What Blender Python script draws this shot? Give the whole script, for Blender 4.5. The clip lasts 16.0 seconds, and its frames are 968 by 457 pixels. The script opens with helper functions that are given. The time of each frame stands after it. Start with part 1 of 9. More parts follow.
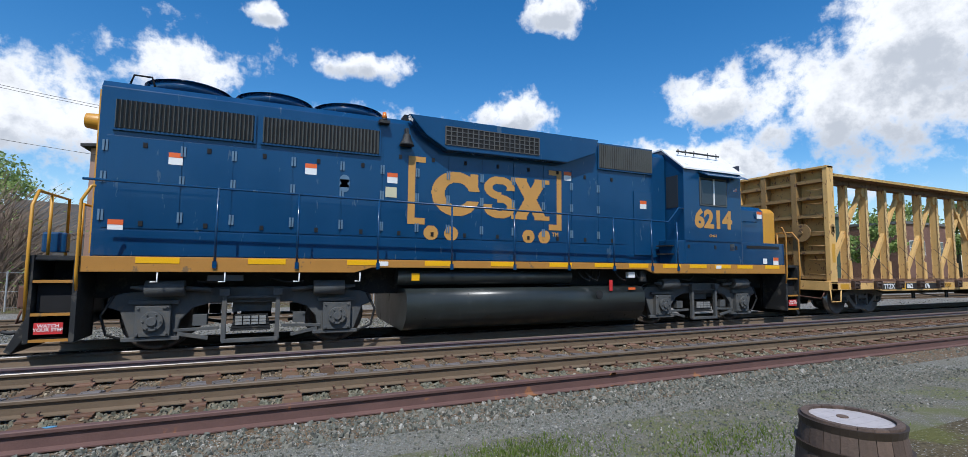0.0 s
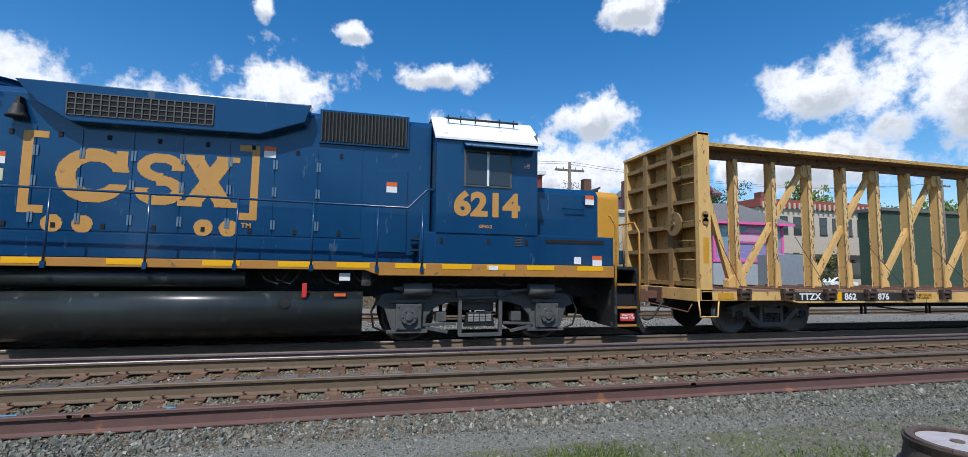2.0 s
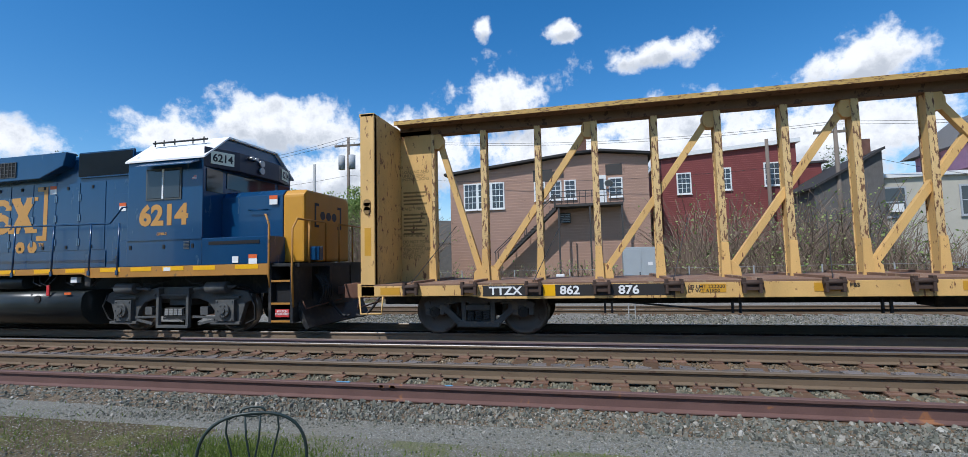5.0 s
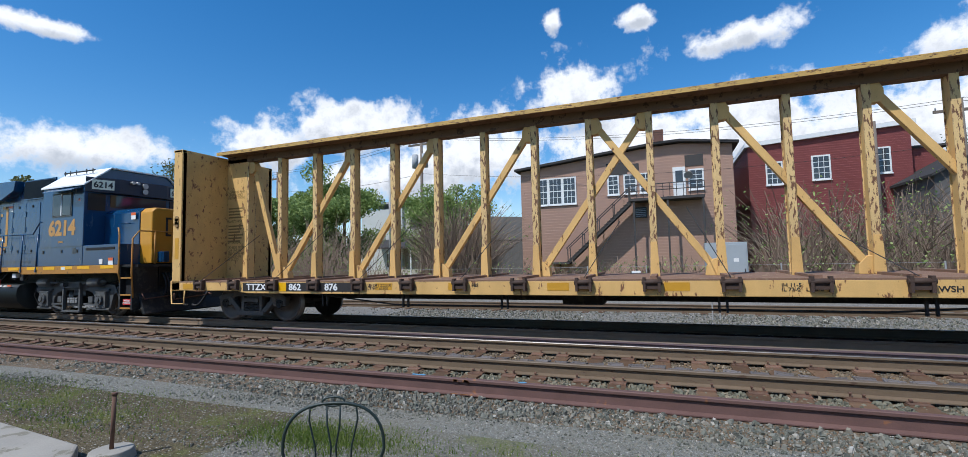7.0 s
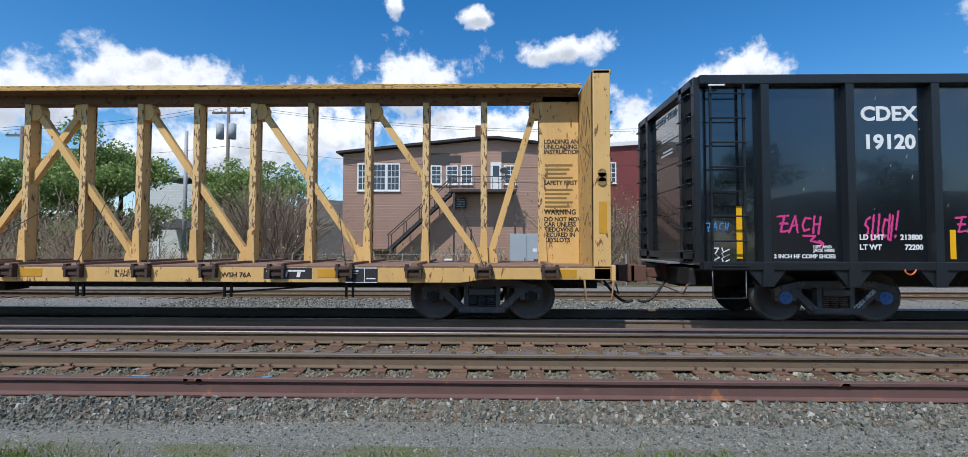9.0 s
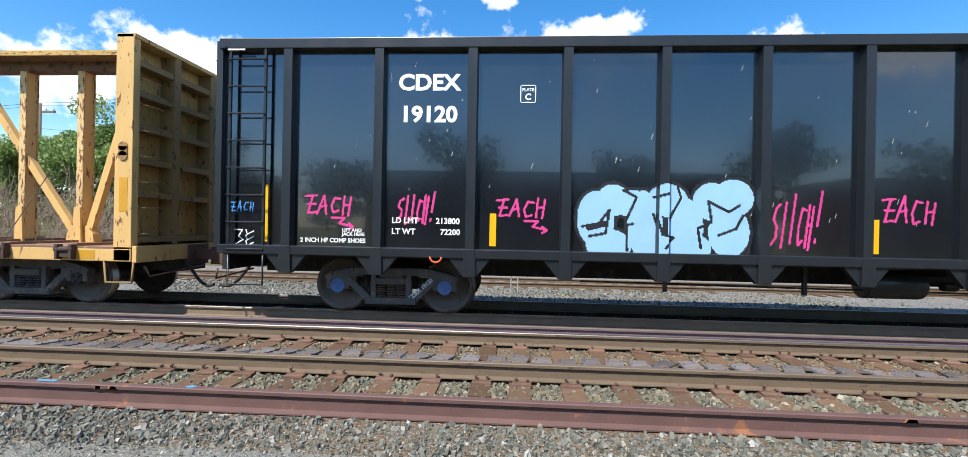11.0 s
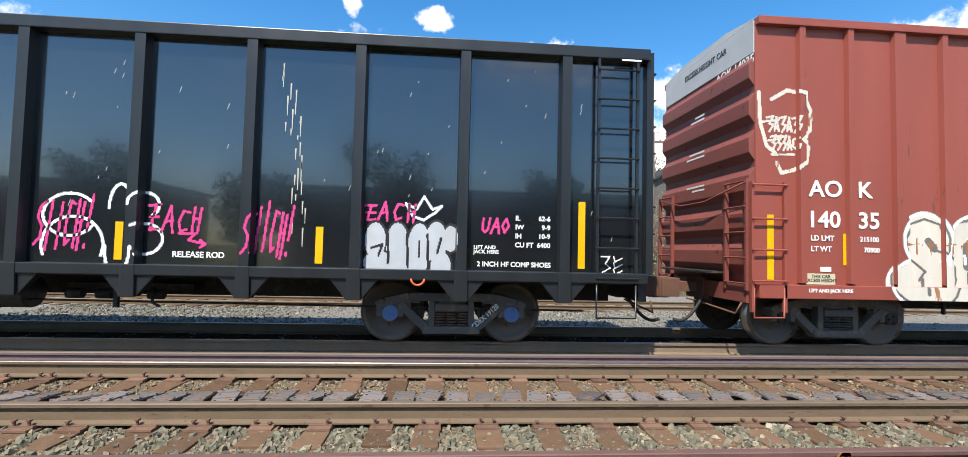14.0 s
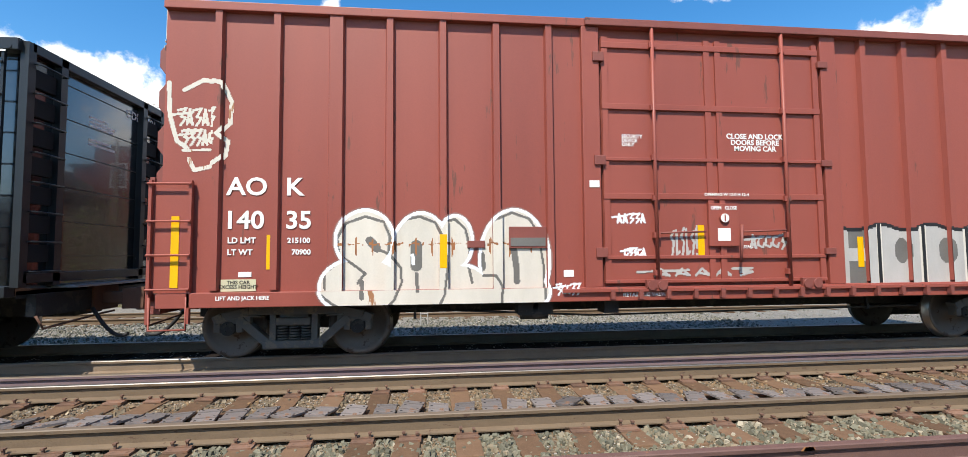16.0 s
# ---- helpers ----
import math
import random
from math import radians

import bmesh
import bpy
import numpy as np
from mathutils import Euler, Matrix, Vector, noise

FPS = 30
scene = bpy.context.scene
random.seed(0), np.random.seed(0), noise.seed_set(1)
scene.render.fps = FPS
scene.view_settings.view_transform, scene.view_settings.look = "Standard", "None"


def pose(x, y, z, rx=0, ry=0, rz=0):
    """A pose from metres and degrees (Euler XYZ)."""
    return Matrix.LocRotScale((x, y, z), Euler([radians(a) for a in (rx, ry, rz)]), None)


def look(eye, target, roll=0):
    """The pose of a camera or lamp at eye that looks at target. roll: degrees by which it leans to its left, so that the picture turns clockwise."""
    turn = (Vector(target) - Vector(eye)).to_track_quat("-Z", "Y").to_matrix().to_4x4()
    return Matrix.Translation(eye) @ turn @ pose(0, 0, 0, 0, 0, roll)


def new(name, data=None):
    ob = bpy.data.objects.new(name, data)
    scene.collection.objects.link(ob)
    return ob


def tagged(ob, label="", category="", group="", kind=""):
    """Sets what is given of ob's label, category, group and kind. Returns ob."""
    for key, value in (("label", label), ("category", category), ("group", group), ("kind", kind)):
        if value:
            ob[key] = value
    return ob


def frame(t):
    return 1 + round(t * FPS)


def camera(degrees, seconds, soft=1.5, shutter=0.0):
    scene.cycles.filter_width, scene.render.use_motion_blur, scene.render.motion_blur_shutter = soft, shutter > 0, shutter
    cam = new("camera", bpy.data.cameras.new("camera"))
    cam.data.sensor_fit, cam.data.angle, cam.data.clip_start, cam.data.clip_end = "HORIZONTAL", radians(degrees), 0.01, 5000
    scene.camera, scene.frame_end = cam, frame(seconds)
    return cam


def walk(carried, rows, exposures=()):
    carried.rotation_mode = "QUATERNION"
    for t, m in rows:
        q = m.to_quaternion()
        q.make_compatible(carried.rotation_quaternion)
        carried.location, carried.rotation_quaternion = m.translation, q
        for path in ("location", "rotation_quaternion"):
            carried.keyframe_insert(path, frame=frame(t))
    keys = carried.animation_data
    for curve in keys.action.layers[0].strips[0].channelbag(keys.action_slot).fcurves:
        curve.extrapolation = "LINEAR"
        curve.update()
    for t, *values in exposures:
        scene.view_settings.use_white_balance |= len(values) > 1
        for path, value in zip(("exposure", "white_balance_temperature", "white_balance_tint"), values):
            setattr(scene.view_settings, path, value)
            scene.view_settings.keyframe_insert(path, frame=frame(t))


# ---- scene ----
cam = camera(91.5, 16.0, soft=0.7)
PATH = [
    (0, 0.762, -0.011, 1.434, 4.37, -0.60, -23.63),
    (0.5, 0.832, -0.032, 1.421, 4.48, -0.55, -21.22),
    (1, 0.866, -0.031, 1.417, 4.36, -0.63, -20.62),
    (1.5, 0.859, -0.061, 1.422, 4.33, -0.71, -17.71),
    (2, 0.839, -0.114, 1.424, 4.81, -0.83, -14.20),
    (2.5, 0.792, -0.122, 1.462, 5.40, -0.48, -9.47),
    (3, 0.813, -0.100, 1.450, 5.81, -0.49, -9.08),
    (3.5, 0.831, -0.111, 1.417, 5.66, 0.85, -11.23),
    (4, 0.784, -0.111, 1.407, 5.02, 1.21, -7.53),
    (4.2, 0.724, -0.116, 1.425, 4.67, 1.30, -3.51),
    (4.8, 0.689, -0.073, 1.423, 4.20, 1.35, 9.00),
    (5.5, 0.647, -0.023, 1.421, 4.00, 1.36, 19.50),
    (6.3, 0.600, 0.034, 1.418, 4.00, 1.38, 22.29),
    (6.5, 0.601, 0.034, 1.416, 4.01, 1.38, 22.30),
    (7, 0.640, 0.021, 1.413, 3.81, 1.24, 21.25),
    (7.5, 0.804, 0.001, 1.400, 3.78, 1.21, 11.54),
    (8, 1.026, 0.016, 1.394, 2.88, 2.49, 3.56),
    (8.5, 1.188, 0.182, 1.383, 2.71, -1.52, 2.33),
    (9, 1.432, 0.344, 1.387, 2.07, -0.10, 1.18),
    (9.5, 1.665, 0.545, 1.411, 0.72, -0.74, 2.43),
    (10, 1.730, 0.918, 1.384, -0.75, -1.30, 3.44),
    (10.2, 1.760, 1.017, 1.404, -0.84, -1.21, 2.74),
    (11.3, 1.879, 1.496, 1.440, 0.50, -0.90, 4.50),
    (12.3, 1.987, 1.932, 1.472, 1.64, -0.52, 12.14),
    (12.5, 1.952, 1.910, 1.491, 1.51, -0.75, 14.16),
    (13, 1.940, 1.959, 1.453, 1.70, -1.09, 14.51),
    (13.5, 2.032, 1.978, 1.420, 2.29, -1.52, 3.95),
    (14, 2.081, 1.988, 1.418, 2.50, -1.32, -4.41),
    (14.5, 2.100, 1.999, 1.431, 2.14, -0.85, -6.07),
    (15, 2.111, 1.996, 1.438, 1.94, -0.19, -5.50),
    (15.5, 2.123, 1.989, 1.460, 1.53, 0.51, -6.25),
    (16, 2.175, 1.880, 1.474, 3.23, 0.41, -6.07),
]
walk(cam, [(t, pose(x, y, z, 90 + p, r, w)) for t, x, y, z, p, r, w in PATH],
     exposures=[(0, 0.0, 6150, 10), (9.5, 0.02, 6100, 10), (10.0, 0.26, 6200, 10), (12.3, 0.9, 6900, 10), (16, 0.7, 7050, 10)])

# the train's way along its track, in metres, by the second
RUN = [(0.0, 8.01), (0.5, 6.12), (1.0, 4.24), (1.5, 2.32), (2.0, 0.3), (2.5, -1.6), (3.0, -3.53), (3.5, -5.46),
       (4.0, -7.37), (6.3, -16.22), (7.0, -18.84), (7.5, -20.7), (8.0, -22.57), (8.5, -24.49), (9.0, -26.34), (9.5, -28.23),
       (10.0, -30.14), (12.5, -40.04), (13.0, -41.98), (13.5, -43.9), (14.0, -45.86), (14.5, -47.85), (15.0, -49.84), (15.5, -51.85),
       (16.0, -53.9)]
YC = 10.03          # middle of the train's track
RA, RB = 6.42, 7.93  # rails of the near track

# ---- world and sun ----
SUN = Vector((-0.26, -0.52, 0.82)).normalized()
sun = new("sun", bpy.data.lights.new("sun", "SUN"))
sun.data.energy, sun.data.angle, sun.data.color = 4.2, radians(0.6), (1.0, 0.97, 0.92)
sun.matrix_world = look(SUN * 50, (0, 0, 0))


class Nodes:
    """A short way to write node trees."""

    def __init__(self, tree):
        self.tree = tree

    def add(self, kind, ins=(), **props):
        n = self.tree.nodes.new("ShaderNode" + kind)
        for k, v in props.items():
            setattr(n, k, v)
        for k, v in dict(ins).items():
            self.put(n.inputs[k], v)
        return n

    def put(self, socket, v):
        if hasattr(v, "is_output"):
            self.tree.links.new(v, socket)
        else:
            socket.default_value = v

    def math(self, op, a, b=0.0, c=0.0, clamp=False):
        n = self.add("Math", {0: a, 1: b, 2: c}, operation=op, use_clamp=clamp)
        return n.outputs[0]

    def mix(self, f, a, b, kind="MIX"):
        n = self.add("Mix", {0: f, 6: a, 7: b}, data_type="RGBA", blend_type=kind)
        return n.outputs[2]

    def ramp(self, f, lo, hi):
        n = self.add("MapRange", {0: f, 1: lo, 2: hi}, interpolation_type="SMOOTHSTEP")
        return n.outputs[0]

    def noise(self, vec, scale, detail=4.0, rough=0.55, out=0):
        n = self.add("TexNoise", {"Vector": vec, "Scale": scale, "Detail": detail, "Roughness": rough})
        return n.outputs[out]


# clouds: middle (azimuth from the track's normal, elevation), half width and half height, in degrees
CLOUDS = [(-21, 12.5, 11, 6), (-9.6, 19, 7, 5.5), (9, 22.6, 7, 1.9), (-2.3, 26.3, 3, 1.3), (32, 29, 5, 2.5),
          (62, 16, 13, 8), (50, 18, 5, 4), (67, 21, 9, 8), (27, 18, 6, 3.4), (-62, 11, 8, 2.6), (-37, 15.5, 10, 4),
          (-65, 21, 6, 1.2), (-12, 27, 1.5, 1.6), (2, 13, 22, 5.5), (20, 11, 18, 5), (-46, 13, 6, 3.5), (48, 11, 14, 3.5),
          # those at 135, 166 and 203 are unseen, set for the gondola's reflections
          (-30, 10, 14, 4), (95, 16, 14, 9), (166, 26, 15, 7), (135, 20, 14, 7), (-120, 22, 20, 8), (203, 32, 13, 6)]


def build_world():
    world = bpy.data.worlds.new("world")
    scene.world = world
    world.use_nodes = True
    tree = world.node_tree
    tree.nodes.clear()
    n = Nodes(tree)
    sky = n.add("TexSky", sky_type="NISHITA", sun_disc=False, sun_elevation=math.asin(SUN.z),
                sun_rotation=math.atan2(SUN.x, SUN.y), air_density=1.0, dust_density=0.3, ozone_density=2.2)
    blue = n.add("HueSaturation", {"Saturation": 1.38, "Value": 1.24, "Color": sky.outputs[0]}).outputs[0]
    way = n.add("TexCoord").outputs["Generated"]
    xyz = n.add("SeparateXYZ", {0: way})
    az = n.math("MULTIPLY", n.math("ARCTAN2", xyz.outputs[0], xyz.outputs[1]), 57.2958)
    el = n.math("MULTIPLY", n.math("ARCSINE", xyz.outputs[2]), 57.2958)
    big, fine = n.noise(way, 7.0, 3.0, 0.5), n.noise(way, 22.0, 8.0, 0.62)
    field = None
    shade = None
    for a, e, w, h in CLOUDS:
        da = n.math("WRAP", n.math("SUBTRACT", az, a), 180.0, -180.0)
        u = n.math("DIVIDE", da, w)
        v = n.math("DIVIDE", n.math("SUBTRACT", el, e), h)
        d = n.math("SQRT", n.math("ADD", n.math("MULTIPLY", u, u), n.math("MULTIPLY", v, v)))
        f = n.math("SUBTRACT", 1.0, d)
        field = f if field is None else n.math("MAXIMUM", field, f)
        s = n.math("MULTIPLY", n.math("MAXIMUM", f, 0.0), n.math("MULTIPLY", v, -1.0))
        shade = s if shade is None else n.math("MAXIMUM", shade, s)
    lumps = n.math("ADD", n.math("MULTIPLY", n.math("SUBTRACT", big, 0.5), 1.5), n.math("MULTIPLY", n.math("SUBTRACT", fine, 0.5), 1.9))
    dens = n.math("ADD", n.math("MAXIMUM", field, -0.9), lumps)
    mask = n.ramp(dens, 0.02, 0.55)
    thick = n.ramp(n.math("ADD", n.math("ADD", n.math("MULTIPLY", shade, 2.6), n.math("MULTIPLY", dens, 0.3)), n.math("ADD", n.math("MULTIPLY", n.math("SUBTRACT", big, 0.5), 0.8), n.math("MULTIPLY", n.math("SUBTRACT", fine, 0.5), 1.7))), 0.1, 1.0)
    white = n.mix(thick, (8.9, 8.95, 9.1, 1), (5.0, 5.3, 5.8, 1))
    haze = n.ramp(el, 12.0, -1.0)
    base = n.mix(n.math("MULTIPLY", haze, 0.35), blue, (5.5, 6.4, 7.6, 1))
    col = n.mix(mask, base, white)
    bg = n.add("Background", {0: col, 1: 0.115})
    out = n.add("OutputWorld")
    tree.links.new(bg.outputs[0], out.inputs[0])


build_world()

# ---- materials ----
def material(name, color, rough=0.6, metal=0.0, var=0.12, scale=3.0, bump=0.15, grain=60.0, wear=None, wear_amount=0.0,
             wear_scale=6.0, streak=1.0, spec=0.5, per_object=0.0, wear_rough=0.85, coat=0.0, ribs=None):
    """Paint, rust, wood and the like: colour varied at two scales, worn spots of a second colour, fine relief."""
    m = bpy.data.materials.new(name)
    m.use_nodes = True
    n = Nodes(m.node_tree)
    b = m.node_tree.nodes["Principled BSDF"]
    co = n.add("TexCoord").outputs["Object"]
    if streak != 1.0:
        co2 = n.add("Mapping", {"Vector": co, "Scale": (1, 1, 1 / streak)}).outputs[0]
    else:
        co2 = co
    big = n.noise(co2, scale, 5.0, 0.6)
    small = n.noise(co, grain, 3.0, 0.6)
    k = n.math("ADD", n.math("MULTIPLY", n.math("SUBTRACT", big, 0.5), var * 2.6), n.math("MULTIPLY", n.math("SUBTRACT", small, 0.5), var * 1.2))
    if per_object:
        rnd = n.add("ObjectInfo").outputs["Random"]
        k = n.math("ADD", k, n.math("MULTIPLY", n.math("SUBTRACT", rnd, 0.5), per_object))
    k = n.math("ADD", k, 1.0)
    col = n.mix(1.0, (*color, 1), n.add("CombineColor", {0: k, 1: k, 2: k}).outputs[0], "MULTIPLY")
    r = n.math("ADD", rough, n.math("MULTIPLY", n.math("SUBTRACT", big, 0.5), 0.25), clamp=True)
    if wear:
        w = n.noise(co2, wear_scale, 7.0, 0.68)
        wm = n.ramp(w, 0.66 - wear_amount, 0.70 - wear_amount)
        col = n.mix(wm, col, (*wear, 1))
        r = n.math("ADD", n.math("MULTIPLY", r, n.math("SUBTRACT", 1.0, wm)), n.math("MULTIPLY", wm, wear_rough))
    n.put(b.inputs["Base Color"], col)
    n.put(b.inputs["Roughness"], r)
    b.inputs["Metallic"].default_value = metal
    b.inputs["Specular IOR Level"].default_value = spec
    b.inputs["Coat Weight"].default_value = coat
    h = small
    if ribs:
        axis, pitch, depth = ribs
        x = n.add("SeparateXYZ", {0: co}).outputs[axis]
        h = n.math("ADD", n.math("MULTIPLY", small, 0.15), n.math("MULTIPLY", n.math("FRACT", n.math("DIVIDE", x, pitch)), depth))
    if bump:
        bp = n.add("Bump", {"Height": h, "Strength": bump, "Distance": 0.01 if not ribs else 0.09})
        n.put(b.inputs["Normal"], bp.outputs[0])
    return m


def ballast_material(name, light, dark, warm, size, green=0.0):
    """Crushed stone: cells of many greys with shaded joints, and patches of dust."""
    m = bpy.data.materials.new(name)
    m.use_nodes = True
    n = Nodes(m.node_tree)
    b = m.node_tree.nodes["Principled BSDF"]
    co = n.add("TexCoord").outputs["Object"]
    v1 = n.add("TexVoronoi", {"Vector": co, "Scale": 1 / size, "Randomness": 1.0})
    v2 = n.add("TexVoronoi", {"Vector": co, "Scale": 2.6 / size})
    g = n.add("SeparateColor", {0: v1.outputs["Color"]})
    g2 = n.add("SeparateColor", {0: v2.outputs["Color"]})
    t = n.math("ADD", n.math("MULTIPLY", g.outputs[0], 0.6), n.math("MULTIPLY", g2.outputs[1], 0.4))
    col = n.mix(t, (*dark, 1), (*light, 1))
    col = n.mix(n.math("MULTIPLY", n.ramp(g.outputs[1], 0.55, 0.95), 0.6), col, (*warm, 1))
    col = n.mix(n.ramp(g2.outputs[2], 0.93, 0.99), col, (0.5, 0.49, 0.46, 1))
    big = n.noise(co, 0.55, 5.0, 0.6)
    col = n.mix(n.math("MULTIPLY", n.ramp(big, 0.42, 0.7), 0.45), col, (*warm, 1))
    if green:
        gm = n.ramp(n.noise(co, 1.3, 6.0, 0.65), 0.62 - green, 0.75 - green)
        col = n.mix(n.math("MULTIPLY", gm, 0.55), col, (0.135, 0.15, 0.035, 1))
    n.put(b.inputs["Base Color"], col)
    b.inputs["Roughness"].default_value = 0.95
    b.inputs["Specular IOR Level"].default_value = 0.12
    h = n.math("SUBTRACT", n.math("MULTIPLY", g.outputs[2], 0.5), n.math("MULTIPLY", v1.outputs["Distance"], 1.0))
    h = n.math("SUBTRACT", h, n.math("MULTIPLY", v2.outputs["Distance"], 0.5))
    bp = n.add("Bump", {"Height": h, "Strength": 0.9, "Distance": size * 0.6})
    n.put(b.inputs["Normal"], bp.outputs[0])
    return m


def stone_material(name):
    m = material(name, (0.22, 0.22, 0.2), 0.95, bump=0.3, var=0.15, spec=0.15)
    n = Nodes(m.node_tree)
    b = m.node_tree.nodes["Principled BSDF"]
    r = n.add("NewGeometry").outputs["Random Per Island"]
    c = n.add("ValToRGB", {0: r})
    el = c.color_ramp.elements
    el[0].color, el[1].color = (0.075, 0.075, 0.064, 1), (0.42, 0.40, 0.35, 1)
    for p, q in ((0.3, (0.142, 0.146, 0.118, 1)), (0.6, (0.19, 0.19, 0.158, 1)), (0.9, (0.235, 0.21, 0.165, 1))):
        el.new(p).color = q
    n.put(b.inputs["Base Color"], c.outputs[0])
    return m


def brown_stone_material(name, tones=((0.07, 0.055, 0.04, 1), (0.145, 0.12, 0.083, 1), (0.19, 0.15, 0.1, 1), (0.205, 0.125, 0.065, 1), (0.36, 0.3, 0.21, 1))):
    m = stone_material(name)
    ramp = [q for q in m.node_tree.nodes if q.type == "VALTORGB"][0].color_ramp.elements
    for e, c in zip(ramp, tones):
        e.color = c
    return m


def leaf_material(name, a, b2):
    m = bpy.data.materials.new(name)
    m.use_nodes = True
    n = Nodes(m.node_tree)
    b = m.node_tree.nodes["Principled BSDF"]
    r = n.add("NewGeometry").outputs["Random Per Island"]
    col = n.mix(r, (*a, 1), (*b2, 1))
    n.put(b.inputs["Base Color"], col)
    b.inputs["Roughness"].default_value = 0.6
    b.inputs["Specular IOR Level"].default_value = 0.25
    glow = n.add("BsdfTranslucent", {0: col})
    both = n.add("MixShader", {0: 0.38, 1: b.outputs[0], 2: glow.outputs[0]})
    m.node_tree.links.new(both.outputs[0], m.node_tree.nodes["Material Output"].inputs[0])
    return m


def glass_material(name, tint=(0.8, 0.85, 0.85), dark=0.02):
    m = bpy.data.materials.new(name)
    m.use_nodes = True
    b = m.node_tree.nodes["Principled BSDF"]
    b.inputs["Base Color"].default_value = (dark, dark * 1.1, dark * 1.2, 1)
    b.inputs["Roughness"].default_value = 0.04
    b.inputs["Specular IOR Level"].default_value = 0.7
    return m


BLUE = material("loco_blue", (0.005, 0.046, 0.122), 0.22, var=0.16, scale=1.6, bump=0.05, streak=4, coat=0.25, wear=(0.035, 0.075, 0.13), wear_amount=0.03, wear_scale=4, wear_rough=0.5)
SILL_ORANGE = material("sill_orange", (0.40, 0.185, 0.03), 0.55, var=0.15, wear=(0.2, 0.12, 0.05), wear_amount=0.06)
NOSE_YELLOW = material("nose_yellow", (0.55, 0.265, 0.025), 0.4, var=0.1)
LOGO_YELLOW = material("logo_yellow", (0.50, 0.255, 0.06), 0.45, var=0.12, wear=(0.3, 0.17, 0.06), wear_amount=0.03)
REFLECT = material("reflective_yellow", (0.80, 0.42, 0.0), 0.4, var=0.06)
UNDER = material("underframe_black", (0.013, 0.0135, 0.014), 0.6, var=0.3, bump=0.3, wear=(0.055, 0.05, 0.043), wear_amount=0.12)
TRUCK_GREY = material("truck_grey", (0.075, 0.078, 0.077), 0.65, var=0.3, bump=0.35, wear=(0.10, 0.095, 0.085), wear_amount=0.12)
TANK = material("tank_black", (0.022, 0.027, 0.026), 0.32, var=0.25, streak=3, bump=0.08, wear=(0.05, 0.052, 0.05), wear_amount=0.05)
GRILLE = material("grille_grey", (0.075, 0.082, 0.08), 0.6, var=0.2)
# near black: paints the shade in recesses and holes, and colours black fittings
HOLE = material("recess_shade_and_fittings", (0.008, 0.008, 0.009), 0.9, var=0.1, bump=0)
WHITE = material("white_paint", (0.78, 0.78, 0.76), 0.5, var=0.07, wear=(0.4, 0.38, 0.35), wear_amount=0.03)
LETTER = material("letter_white", (0.75, 0.75, 0.73), 0.55, var=0.08)
LETTER_BLACK = material("letter_black", (0.025, 0.022, 0.02), 0.6, var=0.1)
SIGN_RED = material("sign_red", (0.55, 0.03, 0.03), 0.5)
SIGN_ORANGE = material("sign_orange", (0.70, 0.12, 0.02), 0.5)
PALE = material("decal_pale", (0.55, 0.52, 0.35), 0.5)
STEEL = material("bare_steel", (0.35, 0.35, 0.35), 0.4, metal=0.9)
AMBER = material("amber_lens", (0.8, 0.2, 0.02), 0.2)
BEAM = material("beam_yellow", (0.64, 0.395, 0.135), 0.6, var=0.25, scale=1.8, streak=3, wear=(0.19, 0.085, 0.04), wear_amount=0.07, wear_scale=11, bump=0.25)
CHORD_EDGE = material("chord_edge_chipped", (0.50, 0.31, 0.085), 0.65, var=0.25, streak=0.25, wear=(0.12, 0.06, 0.035), wear_amount=0.115, wear_scale=11, bump=0.3)
BEAM_WORN = material("beam_yellow_chipped", (0.64, 0.44, 0.19), 0.65, var=0.28, streak=4, wear=(0.15, 0.07, 0.038), wear_amount=0.14, wear_scale=26, bump=0.3)
BULK_WORN = material("bulkhead_yellow_rusted", (0.58, 0.355, 0.115), 0.65, var=0.22, streak=1.5, wear=(0.19, 0.09, 0.045), wear_amount=0.085, wear_scale=9, bump=0.3)
DECK = material("deck_rust", (0.21, 0.12, 0.075), 0.85, var=0.3, bump=0.4, wear=(0.32, 0.24, 0.15), wear_amount=0.08)
WINCH = material("winch_brown", (0.06, 0.035, 0.024), 0.8, var=0.3, bump=0.4)
GONDOLA = material("gondola_black", (0.008, 0.010, 0.013), 0.15, var=0.3, scale=1.2, streak=5, bump=0.03, wear=(0.05, 0.052, 0.055), wear_amount=-0.03, wear_scale=9, wear_rough=0.6, spec=1.0, coat=0.9)
GONDOLA_RIB = material("gondola_rib_black", (0.014, 0.0165, 0.019), 0.36, var=0.25, streak=4, bump=0.1, wear=(0.12, 0.12, 0.12), wear_amount=-0.04, wear_scale=12)
BOXRED = material("boxcar_red", (0.265, 0.062, 0.043), 0.55, var=0.2, scale=1.1, streak=6, bump=0.06, wear=(0.15, 0.055, 0.04), wear_amount=0.03, wear_scale=4.5, wear_rough=0.7)
BOXEND = material("boxcar_end_red", (0.20, 0.055, 0.042), 0.6, var=0.18, bump=0.1, wear=(0.1, 0.045, 0.035), wear_amount=0.04)
BOXGREY = material("boxcar_grey", (0.42, 0.43, 0.43), 0.6)
